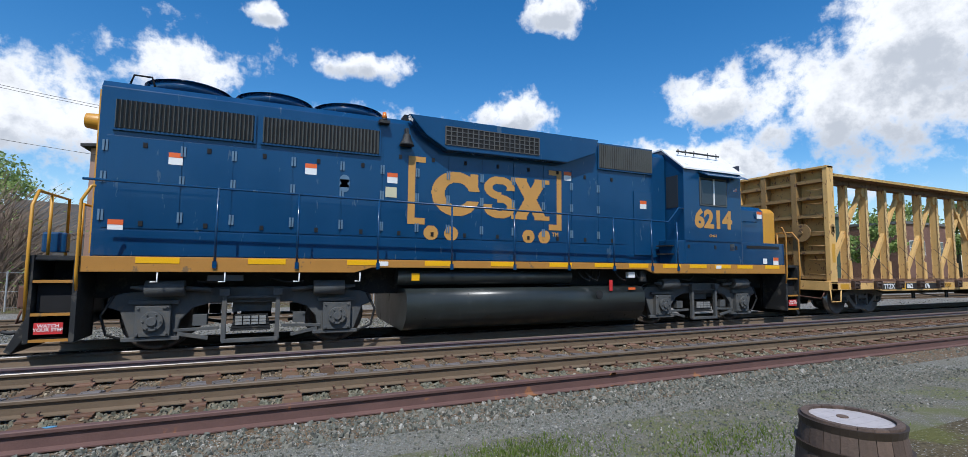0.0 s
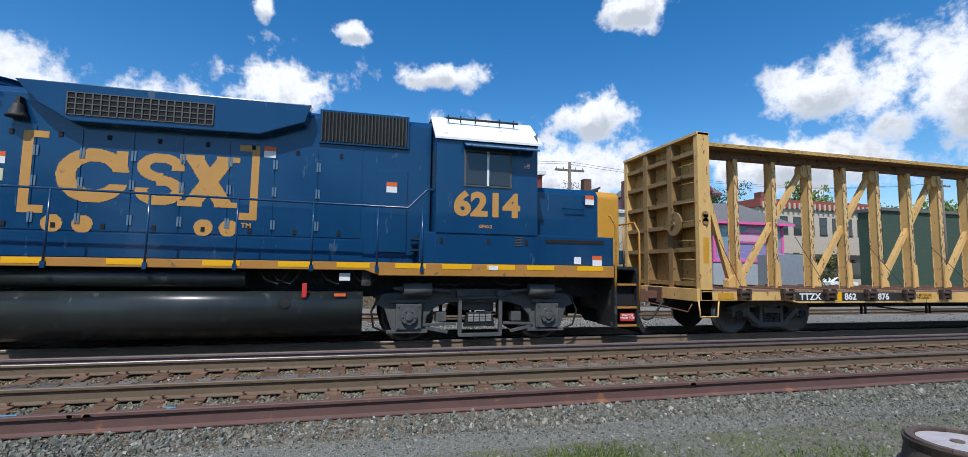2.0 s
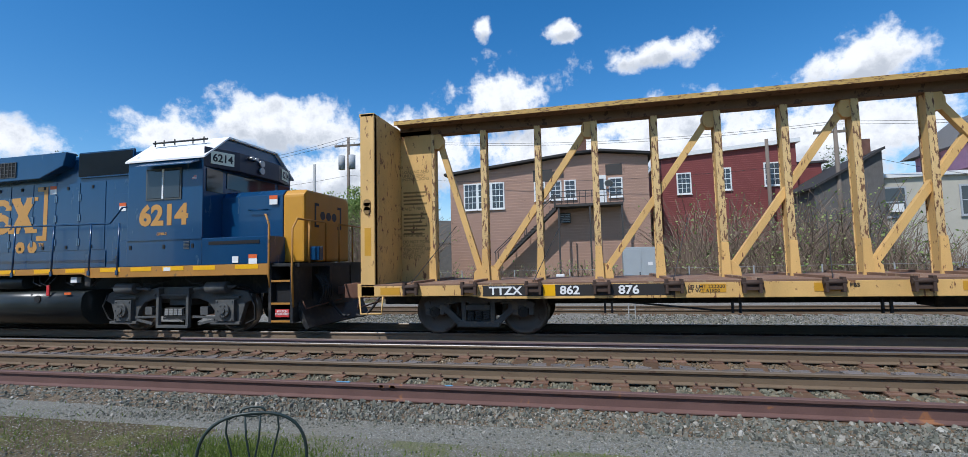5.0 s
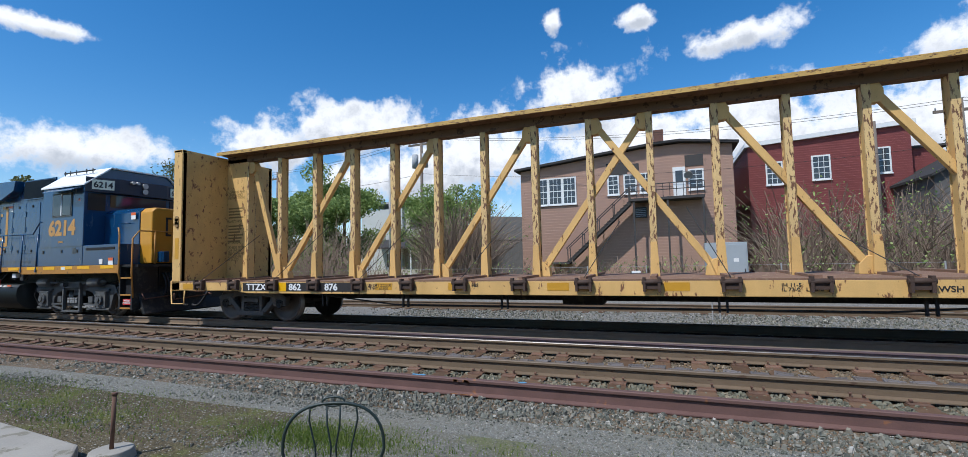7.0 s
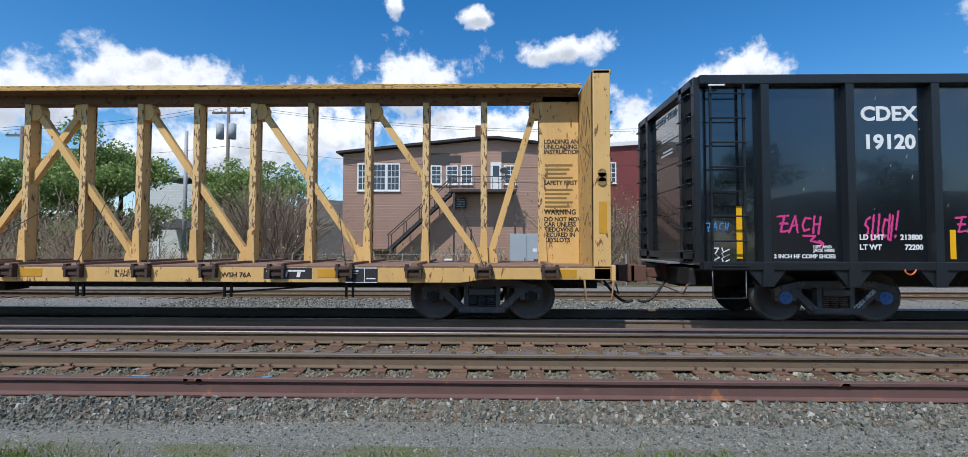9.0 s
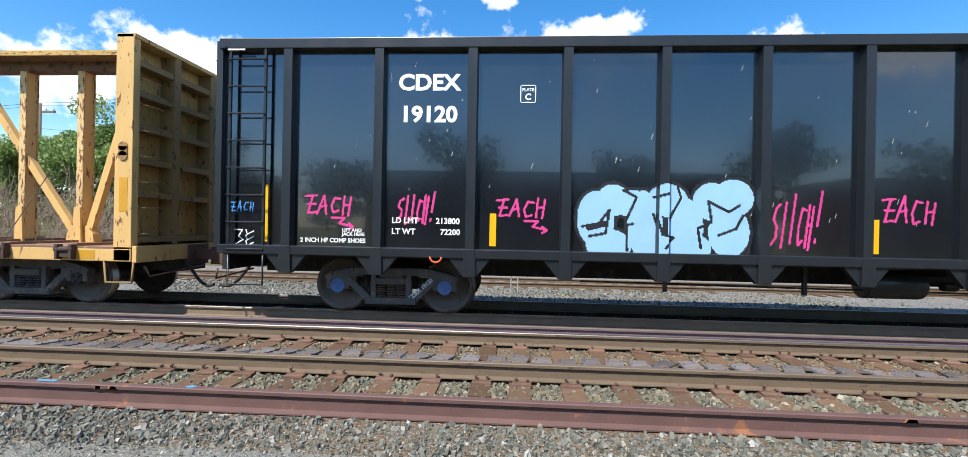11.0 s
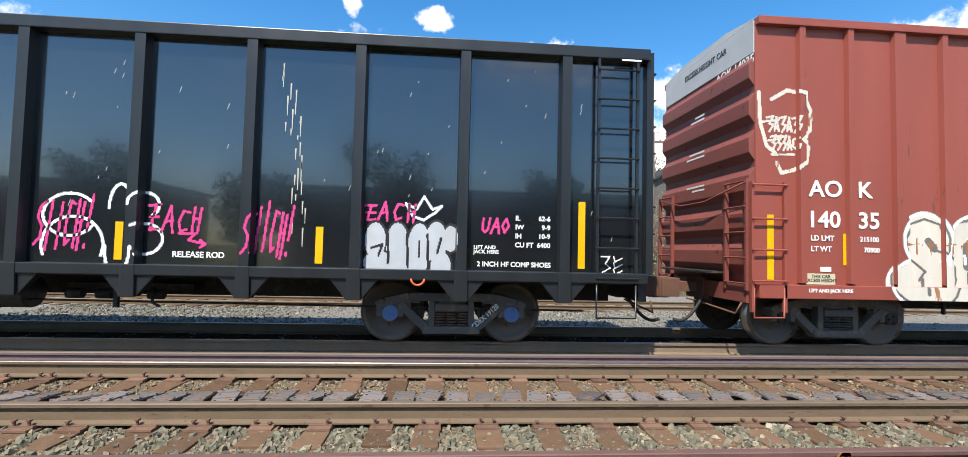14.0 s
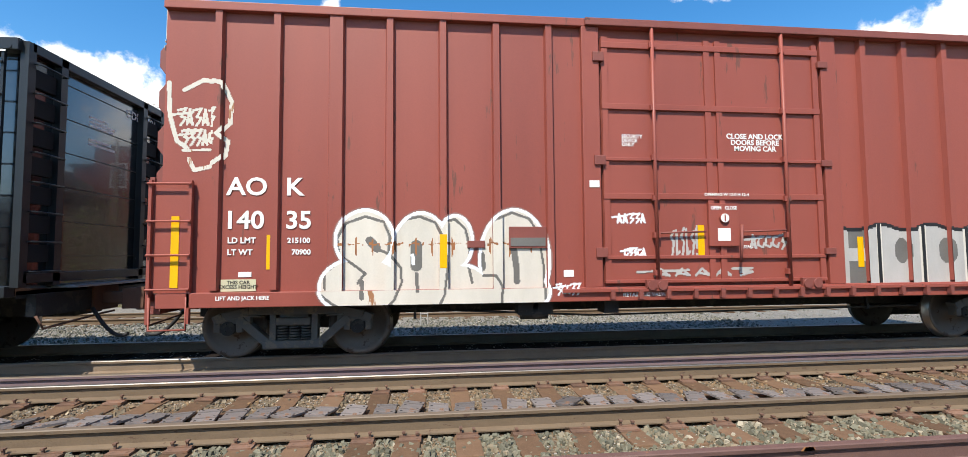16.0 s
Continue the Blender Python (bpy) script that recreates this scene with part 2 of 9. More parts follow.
TRUCK_FREIGHT = material("freight_truck_dusty", (0.1, 0.095, 0.087), 0.7, var=0.3, bump=0.35, wear=(0.175, 0.138, 0.105), wear_amount=0.11, wear_scale=7)
WHEEL = material("wheel_rust", (0.14, 0.115, 0.095), 0.6, var=0.3, metal=0.2, bump=0.2, wear=(0.09, 0.06, 0.045), wear_amount=0.1)
WHEEL_TREAD = material("wheel_tread", (0.42, 0.40, 0.38), 0.3, metal=0.9, var=0.1)
HUB_BLUE = material("hub_blue", (0.09, 0.19, 0.42), 0.5, var=0.2)
SPRING = material("spring_rust", (0.15, 0.085, 0.06), 0.75, var=0.25)
COUPLER = material("coupler_rust", (0.13, 0.062, 0.04), 0.85, var=0.3, bump=0.4)
HOSE = material("hose_rubber", (0.02, 0.02, 0.02), 0.7)
RAIL_BROWN = material("rail_brown", (0.15, 0.108, 0.07), 0.8, spec=0.25, var=0.22, streak=0.3, bump=0.25, wear=(0.10, 0.062, 0.042), wear_amount=0.06, wear_scale=4)
RAIL_OILY = material("rail_oily", (0.19, 0.135, 0.088), 0.7, var=0.25, bump=0.2)
RAIL_TOP = material("rail_head_worn", (0.16, 0.122, 0.088), 0.65, metal=0.2, var=0.22)
RAIL_SHINE = material("rail_head_shiny", (0.25, 0.23, 0.21), 0.42, metal=0.8, var=0.2, scale=6)
RAIL_RED = material("loose_rail_red", (0.125, 0.067, 0.056), 0.7, var=0.25, bump=0.25, wear=(0.25, 0.11, 0.05), wear_amount=0.05, wear_scale=1.5)
RAIL_PURPLE = material("loose_rail_purple", (0.165, 0.115, 0.12), 0.55, var=0.2, bump=0.15)
TIE = material("tie_wood", (0.135, 0.082, 0.05), 0.9, spec=0.15, var=0.35, scale=8, streak=0.2, bump=0.5, per_object=0.6)
PLATE = material("tie_plate", (0.165, 0.098, 0.068), 0.8, spec=0.2, var=0.25, bump=0.3, per_object=0.7, wear=(0.2, 0.10, 0.06), wear_amount=0.08, wear_scale=14)
PLATE_LOOSE = material("loose_tie_plate", (0.15, 0.133, 0.126), 0.45, var=0.2, bump=0.2, per_object=0.8, wear=(0.21, 0.115, 0.07), wear_amount=0.07, wear_scale=5)
SPIKE = material("spike_rust", (0.14, 0.075, 0.05), 0.85, var=0.3)
CONCRETE = material("concrete", (0.31, 0.285, 0.24), 0.88, var=0.2, scale=2, bump=0.35, wear=(0.2, 0.18, 0.13), wear_amount=0.1, wear_scale=3)
IRON = material("chair_iron_green", (0.018, 0.032, 0.03), 0.45, var=0.15)
OAK = material("barrel_oak", (0.105, 0.07, 0.052), 0.8, var=0.35, scale=10, streak=8, bump=0.4, per_object=0.5)
OAK_TOP = material("barrel_head_grey", (0.42, 0.38, 0.37), 0.75, var=0.18, scale=7, bump=0.3)
HOOP = material("barrel_hoop", (0.07, 0.05, 0.04), 0.6, metal=0.5, var=0.3)
BALLAST = ballast_material("ballast", (0.23, 0.185, 0.13), (0.09, 0.07, 0.048), (0.21, 0.125, 0.066), 0.035)
GRAVEL = ballast_material("gravel", (0.30, 0.295, 0.255), (0.115, 0.115, 0.098), (0.22, 0.2, 0.15), 0.018, green=0.0)
# oily stone, taken darker still to paint in the train's shadow
OILY_SHADED = ballast_material("oily_shaded_ballast", (0.020, 0.018, 0.016), (0.007, 0.007, 0.007), (0.024, 0.018, 0.013), 0.06)
STONE = stone_material("crushed_stone")
STONE_BROWN = brown_stone_material("rusty_crushed_stone")
STONE_OLIVE = brown_stone_material("olive_crushed_stone", ((0.09, 0.085, 0.062, 1), (0.15, 0.145, 0.105, 1), (0.19, 0.18, 0.13, 1), (0.22, 0.175, 0.115, 1), (0.36, 0.32, 0.24, 1)))
GRASS = leaf_material("grass_blades", (0.085, 0.15, 0.02), (0.21, 0.25, 0.06))
EARTH = ballast_material("earth", (0.165, 0.138, 0.088), (0.048, 0.04, 0.025), (0.14, 0.108, 0.06), 0.03, green=0.12)
CAB_GLASS = glass_material("cab_glass", dark=0.03)
PANE = glass_material("window_pane", dark=0.05)


# ---- mesh helpers ----
def box(bm, x0, x1, y0, y1, z0, z1):
    v = [bm.verts.new((x, y, z)) for x in (x0, x1) for y in (y0, y1) for z in (z0, z1)]
    for f in ((0, 1, 3, 2), (4, 6, 7, 5), (0, 4, 5, 1), (2, 3, 7, 6), (0, 2, 6, 4), (1, 5, 7, 3)):
        bm.faces.new([v[i] for i in f])
    return v


def prism(bm, pts, axis, a, b):
    """A polygon drawn in the two other axes, pushed from a to b along axis."""
    def at(p, q):
        c = list(p)
        c.insert("xyz".index(axis), q)
        return c
    lo = [bm.verts.new(at(p, a)) for p in pts]
    hi = [bm.verts.new(at(p, b)) for p in pts]
    k = len(pts)
    for i in range(k):
        bm.faces.new((lo[i], lo[(i + 1) % k], hi[(i + 1) % k], hi[i]))
    bm.faces.new(lo[::-1])
    bm.faces.new(hi)


def rod(bm, p, q, r, seg=8, r2=None):
    p, q = Vector(p), Vector(q)
    t = (q - p).normalized()
    u = t.orthogonal().normalized()
    w = t.cross(u)
    r2 = r if r2 is None else r2
    ring = lambda c, rr: [bm.verts.new(c + rr * (math.cos(a) * u + math.sin(a) * w)) for a in [2 * math.pi * i / seg for i in range(seg)]]
    a, b = ring(p, r), ring(q, r2)
    for i in range(seg):
        f = bm.faces.new((a[i], a[(i + 1) % seg], b[(i + 1) % seg], b[i]))
        f.smooth = seg > 6
    bm.faces.new(a[::-1])
    bm.faces.new(b)


def pipe(bm, pts, r, seg=6):
    """One bent tube through pts."""
    pts = [Vector(p) for p in pts]
    rings, u = [], None
    for i, p in enumerate(pts):
        t = (pts[min(i + 1, len(pts) - 1)] - pts[max(i - 1, 0)]).normalized()
        u = t.orthogonal().normalized() if u is None else (u - t * u.dot(t)).normalized()
        w = t.cross(u)
        rings.append([bm.verts.new(p + r * (math.cos(a) * u + math.sin(a) * w)) for a in [2 * math.pi * k / seg for k in range(seg)]])
    for a, b in zip(rings, rings[1:]):
        for k in range(seg):
            bm.faces.new((a[k], a[(k + 1) % seg], b[(k + 1) % seg], b[k])).smooth = True
    bm.faces.new(rings[0][::-1])
    bm.faces.new(rings[-1])


def strut(bm, p, q, w, d):
    """A flat bar from p to q in the x-z plane: w wide there, d deep along y."""
    p, q = Vector(p), Vector(q)
    t = (q - p).normalized()
    s = Vector((-t.z, 0, t.x)) * (w / 2)
    prism(bm, [((p + s).x, (p + s).z), ((p - s).x, (p - s).z), ((q - s).x, (q - s).z), ((q + s).x, (q + s).z)], "y", p.y - d / 2, p.y + d / 2)


def finish(bm, name, mat, bevel=0.0):
    bmesh.ops.recalc_face_normals(bm, faces=bm.faces)
    if bevel:
        bmesh.ops.bevel(bm, geom=[e for e in bm.edges if e.calc_face_angle(0) > 0.6], offset=bevel, segments=2, affect="EDGES", profile=0.6)
    me = bpy.data.meshes.new(name)
    bm.to_mesh(me)
    bm.free()
    for m in (mat if isinstance(mat, (list, tuple)) else [mat]):
        me.materials.append(m)
    return me


def part(name, bm, mat, parent, label="", bevel=0.0):
    """One mesh object under a thing or a part."""
    ob = new(name, finish(bm, name, mat, bevel) if isinstance(bm, bmesh.types.BMesh) else bm)
    ob.parent = parent
    return tagged(ob, label)


def thing(name, label, category, place=(0, 0, 0), group="", kind="", turn=0.0):
    ob = new(name)
    ob.empty_display_size = 0.3
    ob.matrix_basis = pose(*place, 0, 0, turn)
    return tagged(ob, label, category, group, kind)


def solid(name, bm, mat, label, category, place=(0, 0, 0), kind="", group="", bevel=0.0, turn=0.0):
    ob = new(name, finish(bm, name, mat, bevel))
    ob.matrix_basis = pose(*place, 0, 0, turn)
    return tagged(ob, label, category, group, kind)


def B():
    return bmesh.new()


def lettering(name, text, height, place, mat, parent, bold=0.0, wide=1.0, align="LEFT", face="front", deep=0.004):
    """Raised letters of a cap height, their foot at place. face: front (towards -y), left (towards -x), right (+x)."""
    cu = bpy.data.curves.new(name, "FONT")
    cu.body, cu.size, cu.extrude, cu.offset, cu.align_x = text, height / 0.69, deep / 2, bold, align
    cu.resolution_u, cu.space_line = 3, 0.85
    ob = bpy.data.objects.new(name, cu)
    scene.collection.objects.link(ob)
    me = bpy.data.meshes.new_from_object(ob.evaluated_get(bpy.context.evaluated_depsgraph_get()))
    bpy.data.objects.remove(ob)
    bpy.data.curves.remove(cu)
    me.name = name
    me.transform(Matrix.Diagonal((wide, 1, 1, 1)))
    turn = {"front": Euler((radians(90), 0, 0)), "left": Euler((radians(90), 0, radians(-90))), "right": Euler((radians(90), 0, radians(90)))}[face]
    me.transform(Matrix.Translation(place) @ turn.to_matrix().to_4x4())
    me.materials.clear()
    me.materials.append(mat)
    ob = new(name, me)
    ob.parent = parent
    return ob


def painted(name, shape, x0, x1, z0, z1, depth, mats, parent, cell=0.02, label=""):
    """Paint sprayed on a side: shape(x, z) says which colour, -1 for none; depth(x) is the side's face there."""
    xs, zs = np.arange(x0, x1, cell), np.arange(z0, z1, cell)
    gx, gz = np.meshgrid(xs + cell / 2, zs + cell / 2, indexing="ij")
    cls = shape(gx, gz)
    verts, faces, idx = [], [], []
    for i in range(len(xs)):
        y = depth(xs[i] + cell / 2) - 0.004
        j = 0
        while j < len(zs):
            c = cls[i, j]
            k = j
            while k < len(zs) and cls[i, k] == c:
                k += 1
            if c >= 0:
                b = len(verts)
                verts += [(xs[i], y, zs[j]), (xs[i] + cell, y, zs[j]), (xs[i] + cell, y, zs[j] + (k - j) * cell), (xs[i], y, zs[j] + (k - j) * cell)]
                faces.append((b, b + 1, b + 2, b + 3))
                idx.append(int(c))
            j = k
    me = bpy.data.meshes.new(name)
    me.from_pydata(verts, [], faces)
    for m in mats:
        me.materials.append(m)
    me.polygons.foreach_set("material_index", idx)
    ob = new(name, me)
    ob.parent = parent
    return tagged(ob, label)


def stroke(x, z, pts):
    """Distance from each place to a line through pts."""
    d = np.full(x.shape, 9.0)
    for (a, b), (c, e) in zip(pts, pts[1:]):
        ux, uz = c - a, e - b
        t = np.clip(((x - a) * ux + (z - b) * uz) / (ux * ux + uz * uz + 1e-9), 0, 1)
        d = np.minimum(d, np.hypot(x - a - t * ux, z - b - t * uz))
    return d

# ---- ground ----
def ground():
    """One sheet: the near verge, the near track's ballast, the oily, shade-darkened bed of the train's track, the yard
    behind.
    """
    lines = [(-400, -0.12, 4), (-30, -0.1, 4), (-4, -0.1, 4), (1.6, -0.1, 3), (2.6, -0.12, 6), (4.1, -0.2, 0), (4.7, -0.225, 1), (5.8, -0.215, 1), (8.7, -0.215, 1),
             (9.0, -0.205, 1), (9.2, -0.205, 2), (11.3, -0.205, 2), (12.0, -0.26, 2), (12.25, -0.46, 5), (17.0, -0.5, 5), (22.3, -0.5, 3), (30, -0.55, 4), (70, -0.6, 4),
             (400, 0.0, 4), (2500, 2.0, 4)]
    xs = [-2500, -400, -120] + list(range(-60, 91, 3)) + [150, 400, 2500]
    rnd = random.Random(3)
    verts = [(x, y, z + (rnd.uniform(-0.02, 0.02) if -10 < y < 5 or 12.5 < y < 24 else 0)) for y, z, _ in lines for x in xs]
    faces, idx = [], []
    k = len(xs)
    for j in range(len(lines) - 1):
        for i in range(k - 1):
            faces.append((j * k + i, j * k + i + 1, (j + 1) * k + i + 1, (j + 1) * k + i))
            xm = (xs[i] + xs[i + 1]) / 2
            idx.append(3 if -60 < xm < -3 and 1 < lines[j][0] < 4 else lines[j][2])
    me = bpy.data.meshes.new("ground")
    me.from_pydata(verts, [], faces)
    for m in (GRAVEL, BALLAST, OILY_SHADED, EARTH, GREEN, YARD, MOSSY):
        me.materials.append(m)
    me.polygons.foreach_set("material_index", idx)
    me.shade_smooth()
    return tagged(new("ground", me), "grey gravel and crushed stone ground beside the tracks", "ground", kind="structure")


YARD = ballast_material("yard_gravel", (0.31, 0.295, 0.26), (0.15, 0.143, 0.125), (0.25, 0.22, 0.18), 0.05)
MOSSY = ballast_material("mossy_gravel", (0.25, 0.24, 0.2), (0.11, 0.105, 0.085), (0.19, 0.17, 0.12), 0.018, green=0.15)
GREEN = ballast_material("rough_grass", (0.16, 0.18, 0.07), (0.08, 0.10, 0.03), (0.2, 0.18, 0.1), 0.06, green=0.2)
ground()


def rail_mesh(name, x0, x1, side, top, h=0.175):
    """A rail, foot to head, running along x with its head's top at 0."""
    prof = [(-0.07, -h), (0.07, -h), (0.07, -h + 0.012), (0.012, -h + 0.03), (0.009, -0.045), (0.036, -0.036), (0.037, -0.008), (0.03, 0),
            (-0.03, 0), (-0.037, -0.008), (-0.036, -0.036), (-0.009, -0.045), (-0.012, -h + 0.03), (-0.07, -h + 0.012)]
    bm = B()
    prism(bm, prof, "x", x0, x1)
    bmesh.ops.recalc_face_normals(bm, faces=bm.faces)
    for f in bm.faces:
        c = f.calc_center_median()
        f.material_index = 1 if c.z > -0.005 else 0
    return finish(bm, name, (side, top))


TIE_X = []


def tracks():
    rnd = random.Random(11)
    near = thing("track_1", "disused track with rusty rails on brown wooden ties", "track", kind="structure")
    for y, top in ((RA, RAIL_TOP), (RB, RAIL_SHINE)):
        part("rail", rail_mesh("rail", -140, 220, RAIL_BROWN, top), None, near).location = (0, y, 0)
    bm = B()
    box(bm, -0.115, 0.115, -1.3, 1.3, -0.18, 0)
    tie = finish(bm, "tie", TIE, bevel=0.012)
    bm = B()
    box(bm, -0.1, 0.1, -0.18, 0.18, 0, 0.018)
    box(bm, -0.1, 0.1, -0.105, -0.08, 0.018, 0.03)
    box(bm, -0.1, 0.1, 0.08, 0.105, 0.018, 0.03)
    for x in (-0.06, 0.06):
        for y in (-0.14, 0.14):
            rod(bm, (x, y, 0.017), (x, y, 0.021), 0.013, 6)
    plate = finish(bm, "tie_plate", PLATE)
    bm = B()
    box(bm, -0.105, 0.105, -0.18, 0.18, 0, 0.02)
    box(bm, -0.105, 0.105, -0.1, -0.078, 0.02, 0.032)
    box(bm, -0.105, 0.105, 0.078, 0.1, 0.02, 0.032)
    bmesh.ops.recalc_face_normals(bm, faces=bm.faces)
    hole = len(bm.faces)
    for hx, hy in ((-0.07, -0.145), (0.07, -0.145), (-0.07, 0.145), (0.07, 0.145), (-0.075, 0.045), (0.075, -0.045)):
        # near-black squares paint the shade in the spike holes
        box(bm, hx - 0.011, hx + 0.011, hy - 0.011, hy + 0.011, 0.0, 0.0215)
    bm.faces.ensure_lookup_table()
    for f in bm.faces[hole:]:
        f.material_index = 1
    loose = finish(bm, "loose_tie_plate", (PLATE_LOOSE, HOLE))
    spikes = B()
    for i in range(-76, 124):
        x = i * 0.5 + rnd.uniform(-0.05, 0.05)
        ob = part("tie", tie, None, near)
        ob.location, ob.rotation_euler = (x, 7.175 + rnd.uniform(-0.08, 0.08), -0.192 + rnd.uniform(-0.006, 0.004)), (0, 0, rnd.uniform(-0.035, 0.035))
        TIE_X.append(x)
        for y in (RA, RB):
            if -28 < x < 44:
                ob = part("tie_plate", plate, None, near)
                ob.location = (x, y, -0.192)
            if -14 < x < 26:
                for sx in (-0.06, 0.06):
                    for sy in (-0.095, 0.095):
                        if rnd.random() < 0.75:
                            h = rnd.uniform(0.0, 0.035)
                            box(spikes, x + sx - 0.009, x + sx + 0.009, y + sy - 0.009, y + sy + 0.009, -0.18, -0.155 + h)
                            box(spikes, x + sx - 0.014, x + sx + 0.014, y + sy - 0.02, y + sy + 0.02, -0.155 + h, -0.14 + h)
    tagged(part("spikes", spikes, SPIKE, near), kind="stuff")

    # loose plates thrown down in a row inside the near rail
    x = -14.0
    while x < 31:
        ob = new("loose_tie_plate", loose)
        tagged(ob, "loose blue-grey steel tie plate lying beside the rail", "tie plate", "loose tie plates")
        ob.matrix_basis = pose(x, 7.0 + rnd.uniform(-0.03, 0.03), -0.15 + rnd.uniform(0, 0.015), rnd.uniform(-5, 3), rnd.uniform(-6, 6), rnd.gauss(-8, 12))
        x += rnd.uniform(0.25, 0.33)

    far = thing("track_2", "live track on oily ballast, blackened for shade, carrying the train", "track", kind="structure")
    for y in (YC - 0.753, YC + 0.753):
        part("rail", rail_mesh("rail", -140, 260, RAIL_OILY, RAIL_SHINE), None, far).location = (0, y, 0)
    # oily ties, near black to carry the shade under the train as well
    bm = B()
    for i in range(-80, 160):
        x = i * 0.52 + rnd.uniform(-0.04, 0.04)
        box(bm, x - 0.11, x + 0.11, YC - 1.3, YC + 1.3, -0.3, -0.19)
    tagged(part("ties", bm, material("oily_shaded_tie", (0.02, 0.015, 0.012), 0.9, var=0.4, bump=0.4, spec=0.1), far), kind="stuff")

    back = thing("track_3", "rusty siding rails in the gravel yard", "track", kind="structure")
    for y in (17.3, 18.8):
        part("rail", rail_mesh("rail", -160, 260, RAIL_BROWN, RAIL_TOP), None, back).location = (0, y, -0.36)
    bm = B()
    for i in range(-70, 120):
        x = i * 0.55 + rnd.uniform(-0.05, 0.05)
        box(bm, x - 0.11, x + 0.11, 16.75, 19.35, -0.6, -0.5 + rnd.uniform(0, 0.02))
    tagged(part("ties", bm, TIE, back), kind="stuff")

    # two loose rails laid beside the tracks
    ob = new("loose_rail", rail_mesh("loose_rail", -70, 36, RAIL_RED, RAIL_RED, 0.185))
    ob.matrix_basis = pose(0, 5.38, -0.024)
    tagged(ob, "loose red-brown rusty rail lying on the tie ends", "rail", "loose rails")
    ob = new("loose_rail", rail_mesh("loose_rail", -7.9, 60, RAIL_PURPLE, RAIL_TOP, 0.17))
    ob.matrix_basis = pose(0, 8.5, -0.02)
    tagged(ob, "loose purple-brown rail lying between the two tracks", "rail", "loose rails")


tracks()


def stone_field(name, label, count, xr, yr, size, zf, seed, mat=None, skip=(), xmin=-99, ties=False):
    """Crushed stones, each a bent box of its own, strewn over a strip."""
    rnd = np.random.default_rng(seed)
    base = np.array([(-1, -1, -1), (1, -1, -1), (1, 1, -1), (-1, 1, -1), (-0.6, -0.7, 1), (0.7, -0.6, 1), (0.6, 0.7, 1), (-0.7, 0.6, 1)], float) * 0.5
    quads = np.array([(0, 3, 2, 1), (4, 5, 6, 7), (0, 1, 5, 4), (1, 2, 6, 5), (2, 3, 7, 6), (3, 0, 4, 7)])
    # denser towards the camera's stretch of the line
    t = rnd.random(count)
    x = np.where(rnd.random(count) < 0.75, rnd.uniform(-9, 11, count), rnd.uniform(xr[0], xr[1], count))
    y = yr[0] + (yr[1] - yr[0]) * t
    keep = (x > xmin) | (rnd.random(count) < 0.12)
    for a, b in skip:
        keep &= ~((y > a) & (y < b))
    if ties:   # swept off most of the tie tops
        near = np.abs(x[:, None] - np.array(TIE_X)[None]).min(1) < 0.125
        keep &= ~(near & (y > 5.86) & (y < 8.49) & (rnd.random(count) < 0.72))
    x, y = x[keep], y[keep]
    m = len(x)
    s = size[0] + (size[1] - size[0]) * rnd.random(m) ** 2.2
    v = base[None] * s[:, None, None] * rnd.uniform(0.6, 1.25, (m, 1, 3)) + rnd.normal(0, 0.1, (m, 8, 3)) * s[:, None, None]
    a, c = rnd.uniform(0, 6.28, m), rnd.normal(0, 0.5, m)
    ca, sa, cc, sc = np.cos(a), np.sin(a), np.cos(c), np.sin(c)
    vy, vz = v[:, :, 1] * cc[:, None] - v[:, :, 2] * sc[:, None], v[:, :, 1] * sc[:, None] + v[:, :, 2] * cc[:, None]
    vx = v[:, :, 0]
    px = vx * ca[:, None] - vy * sa[:, None] + x[:, None]
    py = vx * sa[:, None] + vy * ca[:, None] + y[:, None]
    pz = vz + (zf(y) + s * 0.18)[:, None]
    verts = np.stack([px, py, pz], -1).reshape(-1, 3)
    faces = (quads[None] + 8 * np.arange(m)[:, None, None]).reshape(-1, 4)
    me = bpy.data.meshes.new(name)
    me.from_pydata(verts.tolist(), [], faces.tolist())
    me.materials.append(mat or STONE)
    return tagged(new(name, me), label, "stones", kind="stuff")


def ground_z(y):
    return np.interp(y, [-30, 1.6, 2.6, 3.6, 4.7, 5.8, 8.7, 9.0, 11.3, 12.0, 12.25, 17, 22.3], [-0.1, -0.1, -0.12, -0.18, -0.225, -0.215, -0.215, -0.205, -0.205, -0.26, -0.46, -0.5, -0.5])

# ---- the train ----
TRAIN, WHEELS = [], []
CAR = {"x": 0.0}


def cpart(name, bm, mat, parent, label="", bevel=0.0):
    """A part drawn in the train's own metres, set back to its car's middle."""
    ob = part(name, bm, mat, parent, label, bevel)
    ob.data.transform(Matrix.Translation((-CAR["x"], 0, 0)))
    return ob


def cbox(name, b, mat, parent, label="", bevel=0.0):
    bm = B()
    box(bm, *b)
    return cpart(name, bm, mat, parent, label, bevel)


def ctext(text, height, x, z, y, mat, parent, bold=0.0, wide=1.0, align="LEFT", face="front", name="lettering"):
    place = (x - CAR["x"], y, z)
    return lettering(name, text, height, place, mat, parent, bold, wide, align, face)


